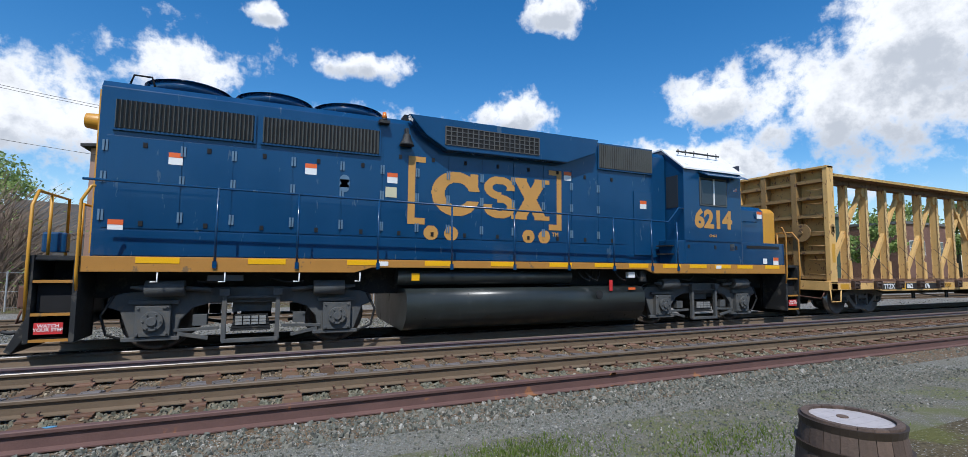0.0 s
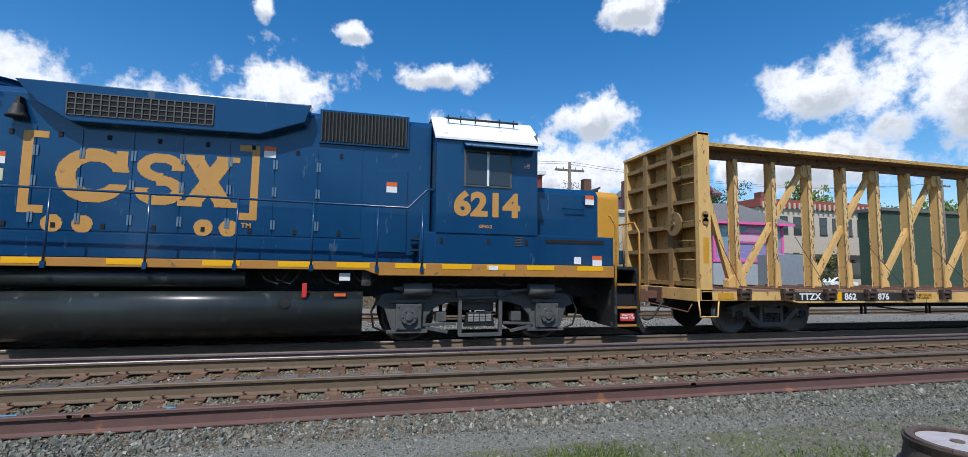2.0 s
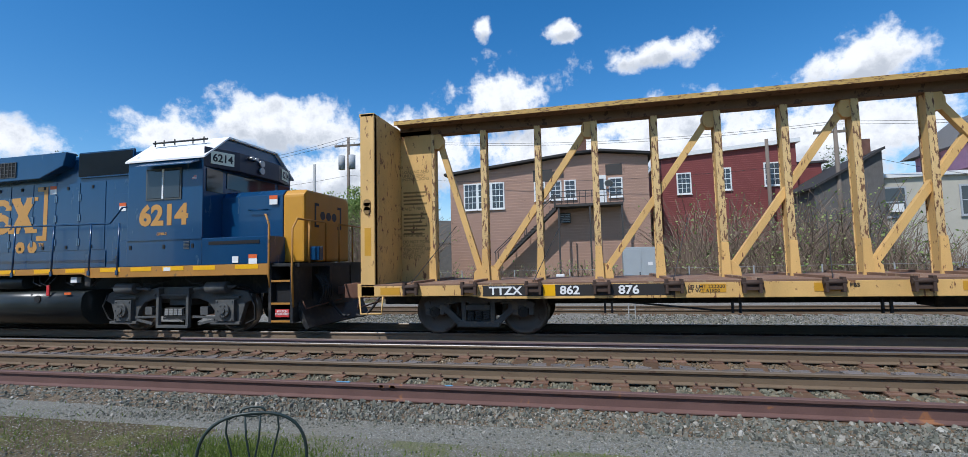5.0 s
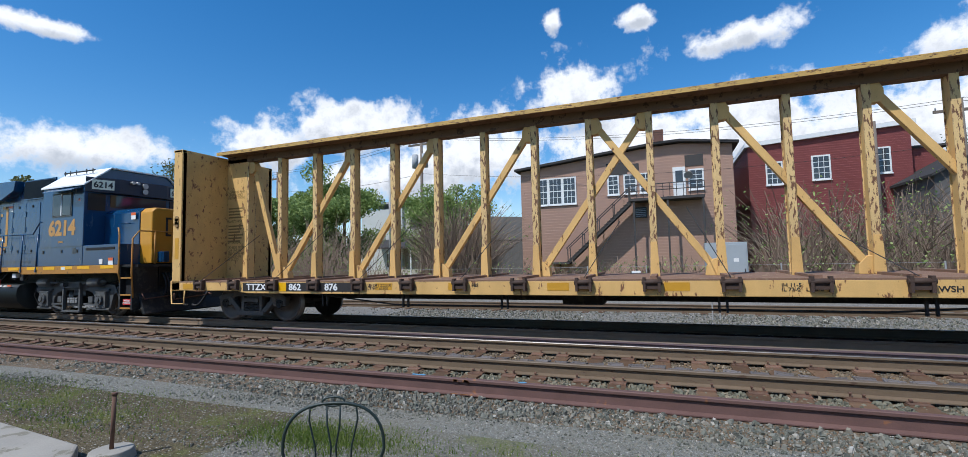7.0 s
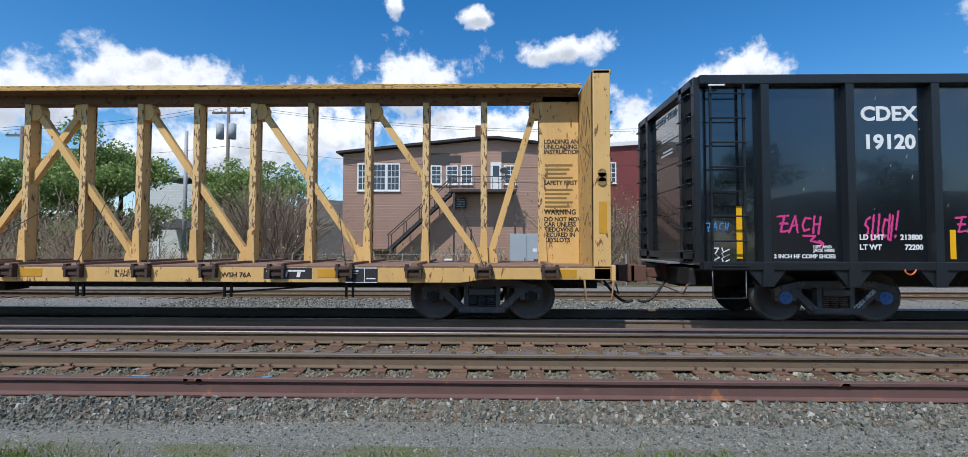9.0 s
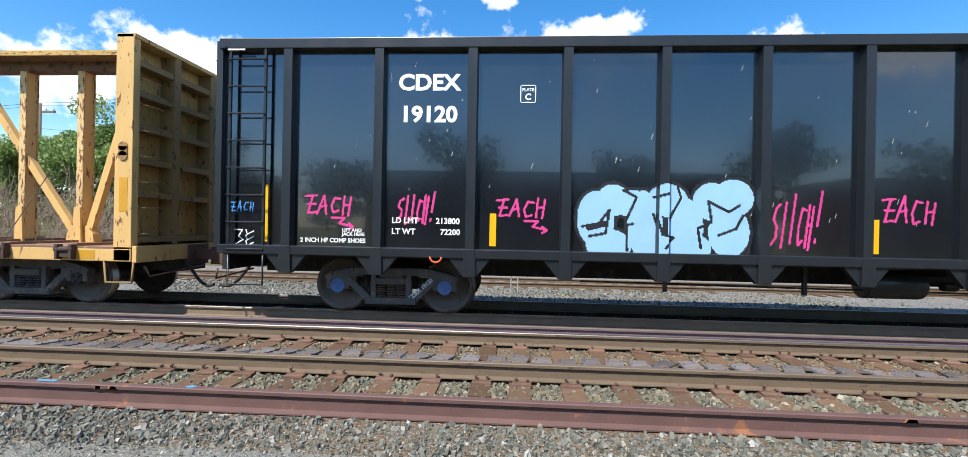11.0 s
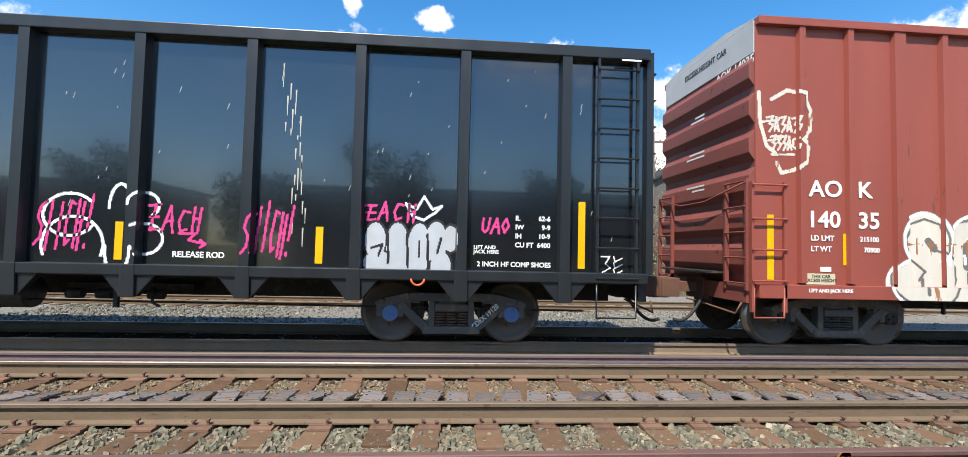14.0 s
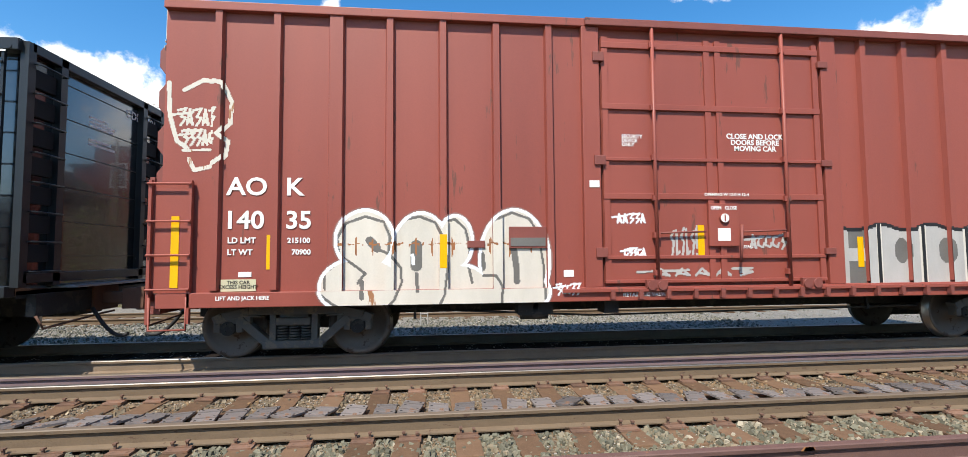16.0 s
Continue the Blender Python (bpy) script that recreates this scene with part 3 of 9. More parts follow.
def cpaint(name, shape, x0, x1, z0, z1, depth, mats, parent, cell=0.02, label=""):
    ob = painted(name, shape, x0, x1, z0, z1, depth, mats, parent, cell, label)
    ob.data.transform(Matrix.Translation((-CAR["x"], 0, 0)))
    return ob


def car(name, label, category, x):
    CAR["x"] = x
    ob = thing(name, label, category, (x, YC, 0))
    TRAIN.append((ob, x))
    return ob


def lathe(bm, prof, seg=28):
    """A turned form about the y axis from (y, radius) pairs."""
    rings = [[bm.verts.new((r * math.cos(a), y, r * math.sin(a))) for a in [2 * math.pi * i / seg for i in range(seg)]] for y, r in prof]
    for p, q in zip(rings, rings[1:]):
        for i in range(seg):
            bm.faces.new((p[i], p[(i + 1) % seg], q[(i + 1) % seg], q[i])).smooth = True
    bm.faces.new(rings[0])
    bm.faces.new(rings[-1][::-1])


def wheelset(r, cap, cap_r=0.1):
    """Two flanged wheels on an axle, with bolted bearing caps; the axle lies along y."""
    bm = B()
    for s in (-1, 1):
        lathe(bm, [(s * 0.69, r - 0.1), (s * 0.685, r + 0.028), (s * 0.715, r + 0.026), (s * 0.73, r), (s * 0.815, r - 0.004), (s * 0.82, r - 0.07), (s * 0.775, r - 0.09),
                   (s * 0.76, 0.17), (s * 0.80, 0.12), (s * 0.9, 0.085)])
    rod(bm, (0, -0.95, 0), (0, 0.95, 0), 0.075, 12)
    for f in bm.faces:
        c = f.calc_center_median()
        rr = math.hypot(c.x, c.z)
        f.material_index = 1 if rr > r - 0.03 and 0.72 < abs(c.y) < 0.83 else 0
    k = len(bm.faces)
    for s in (-1, 1):
        rod(bm, (0, s * 0.93, 0), (0, s * 1.06, 0), cap_r, 16)
        for i in range(3):
            a = 2.094 * i + 0.5
            p = Vector((0.055 * math.cos(a), s * 1.06, 0.055 * math.sin(a)))
            rod(bm, p, p + Vector((0, s * 0.025, 0)), 0.018, 6)
    bm.faces.ensure_lookup_table()
    for f in bm.faces[k:]:
        f.material_index = 2
    return finish(bm, "wheelset", (WHEEL, WHEEL_TREAD, cap))


def freight_truck(parent, xc, half, sets, springs=SPRING, tint=None):
    """A three-piece freight truck: two side frames with spring windows, a bolster, two wheelsets."""
    tint = tint or TRUCK_FREIGHT
    bm = B()
    box(bm, xc - 0.2, xc + 0.2, -1.02, 1.02, 0.47, 0.66)
    truck = cpart("truck", bm, tint, parent, "cast steel freight truck", 0.02)
    for s in (-1, 1):
        y = s * 0.98
        bm = B()
        top = [(-half - 0.2, 0.56), (-half - 0.08, 0.62), (-0.62, 0.70), (0.62, 0.70), (half + 0.08, 0.62), (half + 0.2, 0.56)]
        for p, q in zip(top, top[1:]):
            strut(bm, (xc + p[0], y, p[1]), (xc + q[0], y, q[1]), 0.12, 0.16)
        for k in (-1, 1):
            strut(bm, (xc + k * (half - 0.13), y, 0.60), (xc + k * 0.36, y, 0.23), 0.12, 0.15)
            strut(bm, (xc + k * 0.29, y, 0.24), (xc + k * 0.29, y, 0.68), 0.09, 0.15)
            for e in (-0.15, 0.15):
                strut(bm, (xc + k * half + e, y, 0.62), (xc + k * half + e, y, 0.40), 0.09, 0.14)
            prism(bm, [(xc + k * (half - 0.3), 0.66), (xc + k * (half + 0.2), 0.60), (xc + k * (half + 0.2), 0.52), (xc + k * (half - 0.3), 0.52)], "y", y - 0.06, y + 0.06)
            strut(bm, (xc + k * 0.45, y, 0.62), (xc + k * (half - 0.2), y, 0.64), 0.03, 0.2)
        strut(bm, (xc - 0.42, y, 0.22), (xc + 0.42, y, 0.22), 0.11, 0.2)
        cpart("side_frame", bm, tint, truck, bevel=0.012)
        bm = B()
        for i in range(3):
            cx = xc - 0.17 + i * 0.17
            for k in range(5):
                z = 0.285 + k * 0.04
                rod(bm, (cx, y - s * 0.0, z), (cx, y, z + 0.022), 0.078, 10)
        tagged(cpart("spring_set", bm, springs, truck, "coil springs"), kind="stuff")
        cbox("spring_nest", (xc - 0.25, xc + 0.25, s * 0.86 - 0.02, s * 0.86 + 0.02, 0.27, 0.5), tint, truck)
        box(bm2 := B(), xc - 0.24, xc + 0.24, y - 0.1, y + 0.1, 0.49, 0.6)
        cpart("bolster_end", bm2, tint, truck, bevel=0.015)
    for k in (-1, 1):
        ob = part("wheelset", sets, None, truck)
        WHEELS.append((ob, (xc + k * half - CAR["x"], 0, 0.457), 0.457))
    return truck


def coupler(parent, x0, x1):
    """Knuckle coupler shank and head from the car's end x0 out to x1, with its air hose."""
    d = 1 if x1 > x0 else -1
    bm = B()
    box(bm, min(x0, x1 - d * 0.25), max(x0, x1 - d * 0.25), -0.1, 0.1, 0.76, 0.94)
    box(bm, x1 - 0.16 - d * 0.12, x1 + 0.16 - d * 0.12, -0.2, 0.2, 0.68, 1.0)
    rod(bm, (x1 - d * 0.02, -0.1, 0.66), (x1 - d * 0.02, -0.1, 1.02), 0.1, 10)
    box(bm, x0 - 0.06, x0 + 0.06, -0.28, 0.28, 0.66, 1.04)
    c = cpart("coupler", bm, COUPLER, parent, "rusty knuckle coupler", 0.015)
    bm = B()
    pts = [(x0 + d * (0.08 + 0.55 * i / 7), -0.35 - 0.05 * i / 7, 0.72 - 0.42 * math.sin(math.pi * i / 7 * 0.62)) for i in range(8)]
    pipe(bm, pts, 0.028, 7)
    cpart("air_hose", bm, HOSE, c)
    bm = B()
    pipe(bm, [(x0 + d * 0.06, -1.35, 0.72), (x0 + d * 0.12, -1.3, 0.55), (x0 + d * 0.12, -0.2, 0.62), (x0 + d * 0.3, -0.2, 0.66)], 0.016, 6)
    cpart("uncoupling_lever", bm, COUPLER, c)


def arc_shape(x, z, cx, cz, r, w, a0, a1):
    """Distance-like test for a thick arc; angles in degrees."""
    d = np.hypot(x - cx, z - cz)
    a = np.degrees(np.arctan2(z - cz, x - cx)) % 360
    inside = (a >= a0) & (a <= a1) if a0 < a1 else (a >= a0) | (a <= a1)
    return (np.abs(d - r) < w / 2) & inside


def locomotive():
    loco = car("locomotive", "dark blue diesel locomotive with yellow sill and lettering", "locomotive", -2.44)
    sy, hy = -1.53, -0.95
    # frame and walkway
    bm = B()
    prism(bm, [(-9.84, 1.5), (-9.84, 1.27), (-6.0, 1.27), (-5.7, 1.36), (0.55, 1.36), (0.8, 1.27), (5.43, 1.27), (5.43, 1.5)], "y", sy, sy + 0.06)
    sill = cpart("side_sill", bm, SILL_ORANGE, loco, "yellow-orange painted side sill", 0.008)
    for x in (-8.9, -7.4, -5.85, -4.45, -3.1, -1.75, -0.6, 0.35, 1.35, 2.2, 3.05, 3.85, 4.9):
        cbox("reflector", (x - 0.28, x + 0.28, sy - 0.005, sy, 1.40, 1.49), REFLECT, sill)
    for x in (-5.5, 2.9):
        cbox("data_plate", (x - 0.09, x + 0.09, sy - 0.006, sy, 1.39, 1.47), LETTER, sill, "small white data plate")
    bm = B()
    prism(bm, [(-9.84, 1.5), (-9.84, 1.27), (5.43, 1.27), (5.43, 1.5)], "y", -sy - 0.06, -sy)
    cpart("side_sill", bm, SILL_ORANGE, loco)
    cbox("walkway", (-10.5, 6.1, sy + 0.06, -sy - 0.06, 1.42, 1.5), UNDER, loco, "black steel walkway")
    cbox("underframe", (-10.0, 5.9, -0.75, 0.75, 0.85, 1.42), UNDER, loco)
    # long hood
    bm = B()
    prism(bm, [(hy, 1.5), (hy, 4.2), (hy + 0.08, 4.31), (-0.35, 4.42), (0.35, 4.42), (-hy - 0.08, 4.31), (-hy, 4.2), (-hy, 1.5)], "x", -9.9, 1.75)
    hood = cpart("long_hood", bm, BLUE, loco, "glossy dark blue hood", 0.012)
    cbox("hood_end", (-9.925, -9.9, hy + 0.03, -hy - 0.03, 1.55, 4.15), NOSE_YELLOW, hood, "yellow end panel", 0.004)
    bm = B()
    rod(bm, (-9.92, -0.05, 3.78), (-10.12, -0.05, 3.78), 0.16, 14)
    rod(bm, (-9.92, -0.5, 3.7), (-10.2, -0.5, 3.72), 0.15, 14, 0.12)
    cpart("headlight", bm, NOSE_YELLOW, hood, "yellow headlight housing", 0.01)
    # hood doors with hinges and latches
    edges = [-9.8, -8.75, -8.0, -7.05, -6.2, -5.45, -4.75, -4.1, -3.35, -2.6, -1.85, -1.1, -0.35, 0.45]
    for i, (a, b) in enumerate(zip(edges, edges[1:])):
        z1 = 3.42 if b < -5.3 else (3.66 if b < -0.4 else 3.62)
        d = cbox("hood_door", (a + 0.012, b - 0.012, hy - 0.012, hy - 0.001, 1.95, z1), BLUE, hood, bevel=0.004)
        bm = B()
        for z in (2.15, 2.75, 3.25):
            box(bm, a - 0.035, a - 0.005, hy - 0.03, hy - 0.012, z - 0.085, z + 0.085)
            box(bm, a + 0.01, a + 0.04, hy - 0.03, hy - 0.012, z - 0.085, z + 0.085)
        cpart("hinge", bm, BLUE_HINGE, d, "pale worn hinges")
        bm = B()
        for z in (2.03, z1 - 0.12):
            box(bm, (a + b) / 2 - 0.03, (a + b) / 2 + 0.03, hy - 0.028, hy - 0.012, z - 0.04, z + 0.04)
        cpart("latch", bm, HOLE, d)
    cbox("hood_skirt", (-9.85, 0.5, hy - 0.02, hy - 0.001, 1.52, 1.92), BLUE, hood, bevel=0.004)
    cbox("hood_door", (0.72, 1.3, hy - 0.03, hy - 0.001, 1.7, 3.28), BLUE, hood, "narrow blue side door", 0.01)
    # radiator shutters
    for a, b, z0, z1 in ((-9.72, -7.68, 3.5, 4.03), (-7.6, -5.5, 3.5, 4.03), (-0.36, 1.3, 3.72, 4.36)):
        g = cbox("radiator_frame", (a, b, hy - 0.05, hy - 0.001, z0, z1), BLUE, hood)
        # flat near-black plate paints the shade behind the shutters
        cbox("recess_shade", (a + 0.04, b - 0.04, hy - 0.052, hy - 0.045, z0 + 0.035, z1 - 0.035), HOLE, g)
        bm = B()
        k = int((b - a - 0.08) / 0.062)
        for i in range(k):
            x = a + 0.05 + i * (b - a - 0.1) / (k - 1)
            prism(bm, [(x - 0.02, hy - 0.053), (x + 0.02, hy - 0.053), (x, hy - 0.095)], "z", z0 + 0.04, z1 - 0.04)
        cpart("shutter", bm, GRILLE, g, "grey vertical radiator shutters")
    # dynamic brake blister
    bm = B()
    prism(bm, [(-5.0, 4.36), (-4.65, 3.98), (-4.2, 3.72), (-1.35, 3.74), (-0.6, 4.02), (-0.5, 4.36)], "y", -1.2, hy)
    bl = cpart("brake_blister", bm, BLUE, hood, "angular blue air intake housing", 0.02)
    # near-black plate in place of a shaded hollow behind the grid
    cbox("intake_shade", (-4.25, -2.1, -1.208, -1.19, 3.83, 4.2), HOLE, bl)
    bm = B()
    for i in range(19):
        x = -4.25 + i * 2.15 / 18
        box(bm, x - 0.01, x + 0.01, -1.225, -1.2, 3.83, 4.2)
    for i in range(5):
        box(bm, -4.25, -2.1, -1.22, -1.2, 3.83 + i * 0.0925 - 0.008, 3.83 + i * 0.0925 + 0.008)
    cpart("intake_grid", bm, TRUCK_GREY, bl)
    # roof fans
    for x, r in ((-8.85, 0.66), (-7.4, 0.66), (-6.0, 0.66), (-2.85, 0.55)):
        bm = B()
        rod(bm, (x, 0, 4.38), (x, 0, 4.55), r, 32)
        rod(bm, (x, 0, 4.55), (x, 0, 4.60), r + 0.04, 32, r - 0.08)
        rod(bm, (x, 0, 4.60), (x, 0, 4.64), 0.2, 16)
        f = cpart("roof_fan", bm, BLUE, hood, "round blue radiator fan cowl")
        bm = B()
        for i in range(8):
            a = i * math.pi / 8
            strut(bm, (x - (r - 0.1) * math.cos(a), 0, 4.615), (x + (r - 0.1) * math.cos(a), 0, 4.615), 0.015, 0.02) if abs(math.cos(a)) > 0.2 else None
        cpart("fan_guard", bm, GRILLE, f)
    # bell, beacon, horn, antenna
    bm = B()
    lathe_z(bm, (-5.0, -1.05, 3.75), [(0.15, 0.0), (0.13, 0.04), (0.085, 0.14), (0.07, 0.22), (0.02, 0.25)])
    box(bm, -5.03, -4.97, -1.07, hy, 3.99, 4.1)
    cpart("bell", bm, UNDER, hood, "black bell on a bracket")
    bm = B()
    box(bm, -5.55, -5.35, -1.1, hy, 4.14, 4.2)
    rod(bm, (-5.45, -1.03, 4.2), (-5.45, -1.03, 4.24), 0.06, 10)
    be = cpart("beacon_bracket", bm, UNDER, hood)
    bm = B()
    rod(bm, (-5.45, -1.03, 4.24), (-5.45, -1.03, 4.36), 0.05, 12, 0.035)
    cpart("beacon", bm, AMBER, be, "orange beacon lens")
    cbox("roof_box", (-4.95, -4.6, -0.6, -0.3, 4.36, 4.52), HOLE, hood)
    bm = B()
    pipe(bm, [(-9.6, -0.7, 4.35), (-9.55, -0.7, 4.52), (-9.3, -0.7, 4.52), (-9.25, -0.7, 4.35)], 0.018)
    cpart("grab_iron", bm, HOLE, hood)
    # warning labels
    for x, z, y in ((-8.85, 3.12, hy - 0.014), (-6.75, 3.14, hy - 0.014), (-5.25, 3.1, hy - 0.014), (-1.2, 3.48, hy - 0.014), (-9.6, 1.98, hy - 0.014), (1.0, 2.95, hy - 0.034), (5.15, 2.9, -1.02), (5.05, 1.6, sy + 0.0)):
        w = cbox("warning_label", (x - 0.1, x + 0.1, y - 0.004, y, z - 0.1, z + 0.1), LETTER, hood, "white and orange warning label")
        cbox("warning_band", (x - 0.1, x + 0.1, y - 0.007, y - 0.004, z + 0.02, z + 0.1), SIGN_ORANGE, w)
    cbox("placard", (-5.38, -5.16, hy - 0.018, hy - 0.014, 2.72, 2.92), PALE, hood)
    cbox("placard", (4.55, 4.7, sy - 0.004, sy, 1.53, 1.67), LETTER, hood)
    bm = B()
    rod(bm, (-6.15, hy - 0.02, 2.85), (-6.15, hy - 0.014, 2.85), 0.09, 14)
    rod(bm, (-6.15, hy - 0.02, 3.0), (-6.15, hy - 0.014, 3.0), 0.09, 14)
    box(bm, -6.24, -6.06, hy - 0.02, hy - 0.014, 2.85, 3.0)
    cpart("sight_glass", bm, BLUE_HINGE, hood)

    # the sign on the hood: brackets, dots and three bold shapes
    flat = lambda x: hy - 0.014

    def emblem(x, z):
        m = np.full(x.shape, -1)
        for cx, s in ((-4.93, 1), (-1.36, -1)):
            u = (x - cx) * s
            m[((u > 0) & (u < 0.13) & (z > 2.22) & (z < 3.58)) | ((u > 0) & (u < 0.34) & (((z > 3.46) & (z < 3.58)) | ((z > 2.22) & (z < 2.34))))] = 0
        for cx in (-4.45, -4.02, -2.22, -1.82):
            m[np.hypot(x - cx, z - 2.06) < 0.15] = 0
        # open ring
        e = np.hypot((x + 3.92) / 0.53, (z - 2.88) / 0.46)
        ring = (e < 1) & (np.hypot((x + 3.90) / 0.27, (z - 2.88) / 0.24) > 1)
        m[ring & ~((x > -3.72) & (np.abs(z - 2.85) < 0.10))] = 0
        m[(np.abs(x + 3.52) < 0.09) & (z > 2.97) & (z < 3.32)] = 0
        # double hook
        u, w = x + 2.93, z - 2.88
        up = (np.hypot(u / 0.36, (w - 0.2) / 0.25) < 1) & (np.hypot(u / 0.17, (w - 0.2) / 0.09) > 1) & ~((u > 0.05) & (w < 0.16))
        dn = (np.hypot(u / 0.38, (w + 0.2) / 0.26) < 1) & (np.hypot(u / 0.18, (w + 0.2) / 0.09) > 1) & ~((u < -0.05) & (w > -0.16))
        m[up | dn] = 0
        # crossed bars with feet
        u = x + 2.17
        a = np.abs(u - w * 0.62) < 0.15
        b = np.abs(u + w * 0.62) < 0.15
        m[((a | b) & (np.abs(w) < 0.46)) | ((np.abs(w) > 0.36) & (np.abs(w) < 0.46) & (np.abs(np.abs(u) - 0.29) < 0.19))] = 0
        return m
    ctext("TM", 0.085, -1.62, 2.08, hy - 0.018, LOGO_YELLOW, hood, 0.003)
    cpaint("emblem", emblem, -5.0, -1.3, 1.85, 3.62, flat, [LOGO_YELLOW], hood, 0.016, "mustard yellow painted company emblem")

    # cab
    bm = B()
    prof = [(sy, 1.5), (sy, 3.84), (-0.86, 4.42), (0.86, 4.42), (-sy, 3.84), (-sy, 1.5)]
    prism(bm, prof, "x", 1.78, 3.78)
    cab = cpart("cab", bm, BLUE, loco, "blue crew cab with white roof", 0.015)
    bm = B()
    prism(bm, [(sy - 0.05, 3.83), (sy - 0.05, 3.87), (-0.86, 4.46), (0.86, 4.46), (-sy + 0.05, 3.87), (-sy + 0.05, 3.83), (-0.84, 4.425), (0.84, 4.425)][:3] + [(0.86, 4.46), (-sy + 0.05, 3.87), (-sy + 0.05, 3.83), (0.86, 4.42), (-0.86, 4.42)], "x", 1.74, 3.86)
    cpart("cab_roof", bm, WHITE, cab, "white painted roof")
    bm = B()
    pipe(bm, [(2.0, -1.12, 4.38), (3.5, -1.12, 4.38)], 0.022)
    for x in (2.05, 2.3, 2.6, 3.1, 3.4):
        rod(bm, (x, -1.12, 4.3), (x, -1.12, 4.44), 0.014, 6)
    cpart("roof_rail", bm, UNDER, cab)
    bm = B()
    prism(bm, [(sy, 3.78), (sy - 0.28, 3.66), (sy - 0.28, 3.68), (sy, 3.82)], "x", 2.28, 3.72)
    cpart("sun_shade", bm, BLUE, cab, "blue window awning")
    w = cbox("side_window", (2.3, 3.24, sy - 0.02, sy - 0.001, 2.96, 3.66), GRILLE, cab)
    for a, b in ((2.34, 2.74), (2.79, 3.2)):
        cbox("window_pane", (a, b, sy - 0.028, sy - 0.02, 3.0, 3.62), CAB_GLASS, w)
    cbox("window_post", (2.745, 2.785, sy - 0.04, sy - 0.02, 2.98, 3.64), WHITE, w)
    cbox("rear_cab_window", (1.765, 1.78, -1.35, -0.98, 2.9, 3.7), CAB_GLASS, cab)
    ctext("6214", 0.42, 2.12, 2.42, sy - 0.004, LOGO_YELLOW, cab, 0.028, 1.06)
    ctext("GP40-2", 0.06, 2.6, 2.18, sy - 0.004, LOGO_YELLOW, cab, 0.002)
    cbox("flag_decal", (3.5, 3.62, sy - 0.005, sy, 3.38, 3.47), LETTER, cab)
    for z in (3.39, 3.42, 3.45):
        cbox("flag_stripe", (3.5, 3.62, sy - 0.008, sy - 0.005, z, z + 0.014), SIGN_RED, cab)
    cbox("flag_corner", (3.5, 3.55, sy - 0.009, sy - 0.005, 3.425, 3.47), BLUE, cab)
    cbox("cab_seam", (1.8, 3.77, sy - 0.02, sy, 2.07, 2.1), BLUE, cab)
    bm = B()
    for x in (1.9, 2.8, 3.55):
        box(bm, x - 0.03, x + 0.03, sy - 0.012, sy, 1.88, 1.97)
    cpart("latch", bm, HOLE, cab)
    bm = B()
    for i in range(6):
        box(bm, 3.32, 3.47, sy - 0.015, sy, 1.86 + i * 0.03, 1.872 + i * 0.03)
    cpart("louvre", bm, GRILLE, cab)
    # windshields, number boards and headlights over the nose
    bm = B()
    for s in (-1, 1):
        prism(bm, [(s * 1.44, 3.12), (s * 0.98, 3.12), (s * 0.98, 3.62), (s * 1.44, 3.62)], "x", 3.781, 3.80)
    prism(bm, [(-0.85, 3.25), (0.85, 3.25), (0.85, 3.62), (-0.85, 3.62)], "x", 3.781, 3.80)
    cpart("windshield", bm, CAB_GLASS, cab)
    bm = B()
    prism(bm, [(3.78, sy + 0.02), (4.02, -0.72), (4.02, 0.72), (3.78, -sy - 0.02)], "z", 3.66, 4.1)
    hb = cpart("headlight_housing", bm, BLUE_DARK, cab, "dark blue number board housing", 0.01)
    for s in (-1, 1):
        bm = B()
        p, q = Vector((3.82, s * (-sy - 0.16), 0)), Vector((3.985, s * 0.86, 0))
        nrm = Vector((q.y - p.y, -(q.x - p.x), 0)).normalized() * (1 if s > 0 else -1)
        nrm = nrm if nrm.x > 0 else -nrm
        v = [bm.verts.new((c.x + nrm.x * d, c.y + nrm.y * d, z)) for d in (0.003, 0.015) for c, z in ((p, 3.74), (q, 3.74), (q, 4.03), (p, 4.03))]
        for f in ((0, 1, 2, 3), (4, 5, 6, 7), (0, 1, 5, 4), (1, 2, 6, 5), (2, 3, 7, 6), (3, 0, 4, 7)):
            bm.faces.new([v[i] for i in f])
        nb = cpart("number_board", bm, BOARD, hb, "pale number board with black figures")
        ob = lettering("lettering", "6214", 0.17, (0, 0, 0), LETTER_BLACK, nb, 0.006, 0.95, "CENTER")
        ang = math.atan2(nrm.x, -nrm.y)
        mid = (p + q) / 2 + nrm * 0.019
        ob.data.transform(Matrix.Translation((mid.x - CAR["x"], mid.y, 3.80)) @ Matrix.Rotation(ang, 4, "Z"))
    bm = B()
    for z in (3.8, 3.98):
        rod(bm, (4.02, 0, z), (4.08, 0, z), 0.085, 12)
    for y in (-0.4, -0.25):
        rod(bm, (4.02, y, 4.03), (4.14, y, 4.03), 0.05, 8)
    cpart("headlight", bm, STEEL, hb)
    # short nose
    bm = B()
    prism(bm, [(-0.98, 1.5), (-0.98, 3.02), (-0.86, 3.14), (0.86, 3.14), (0.98, 3.02), (0.98, 1.5)], "x", 3.78, 5.36)
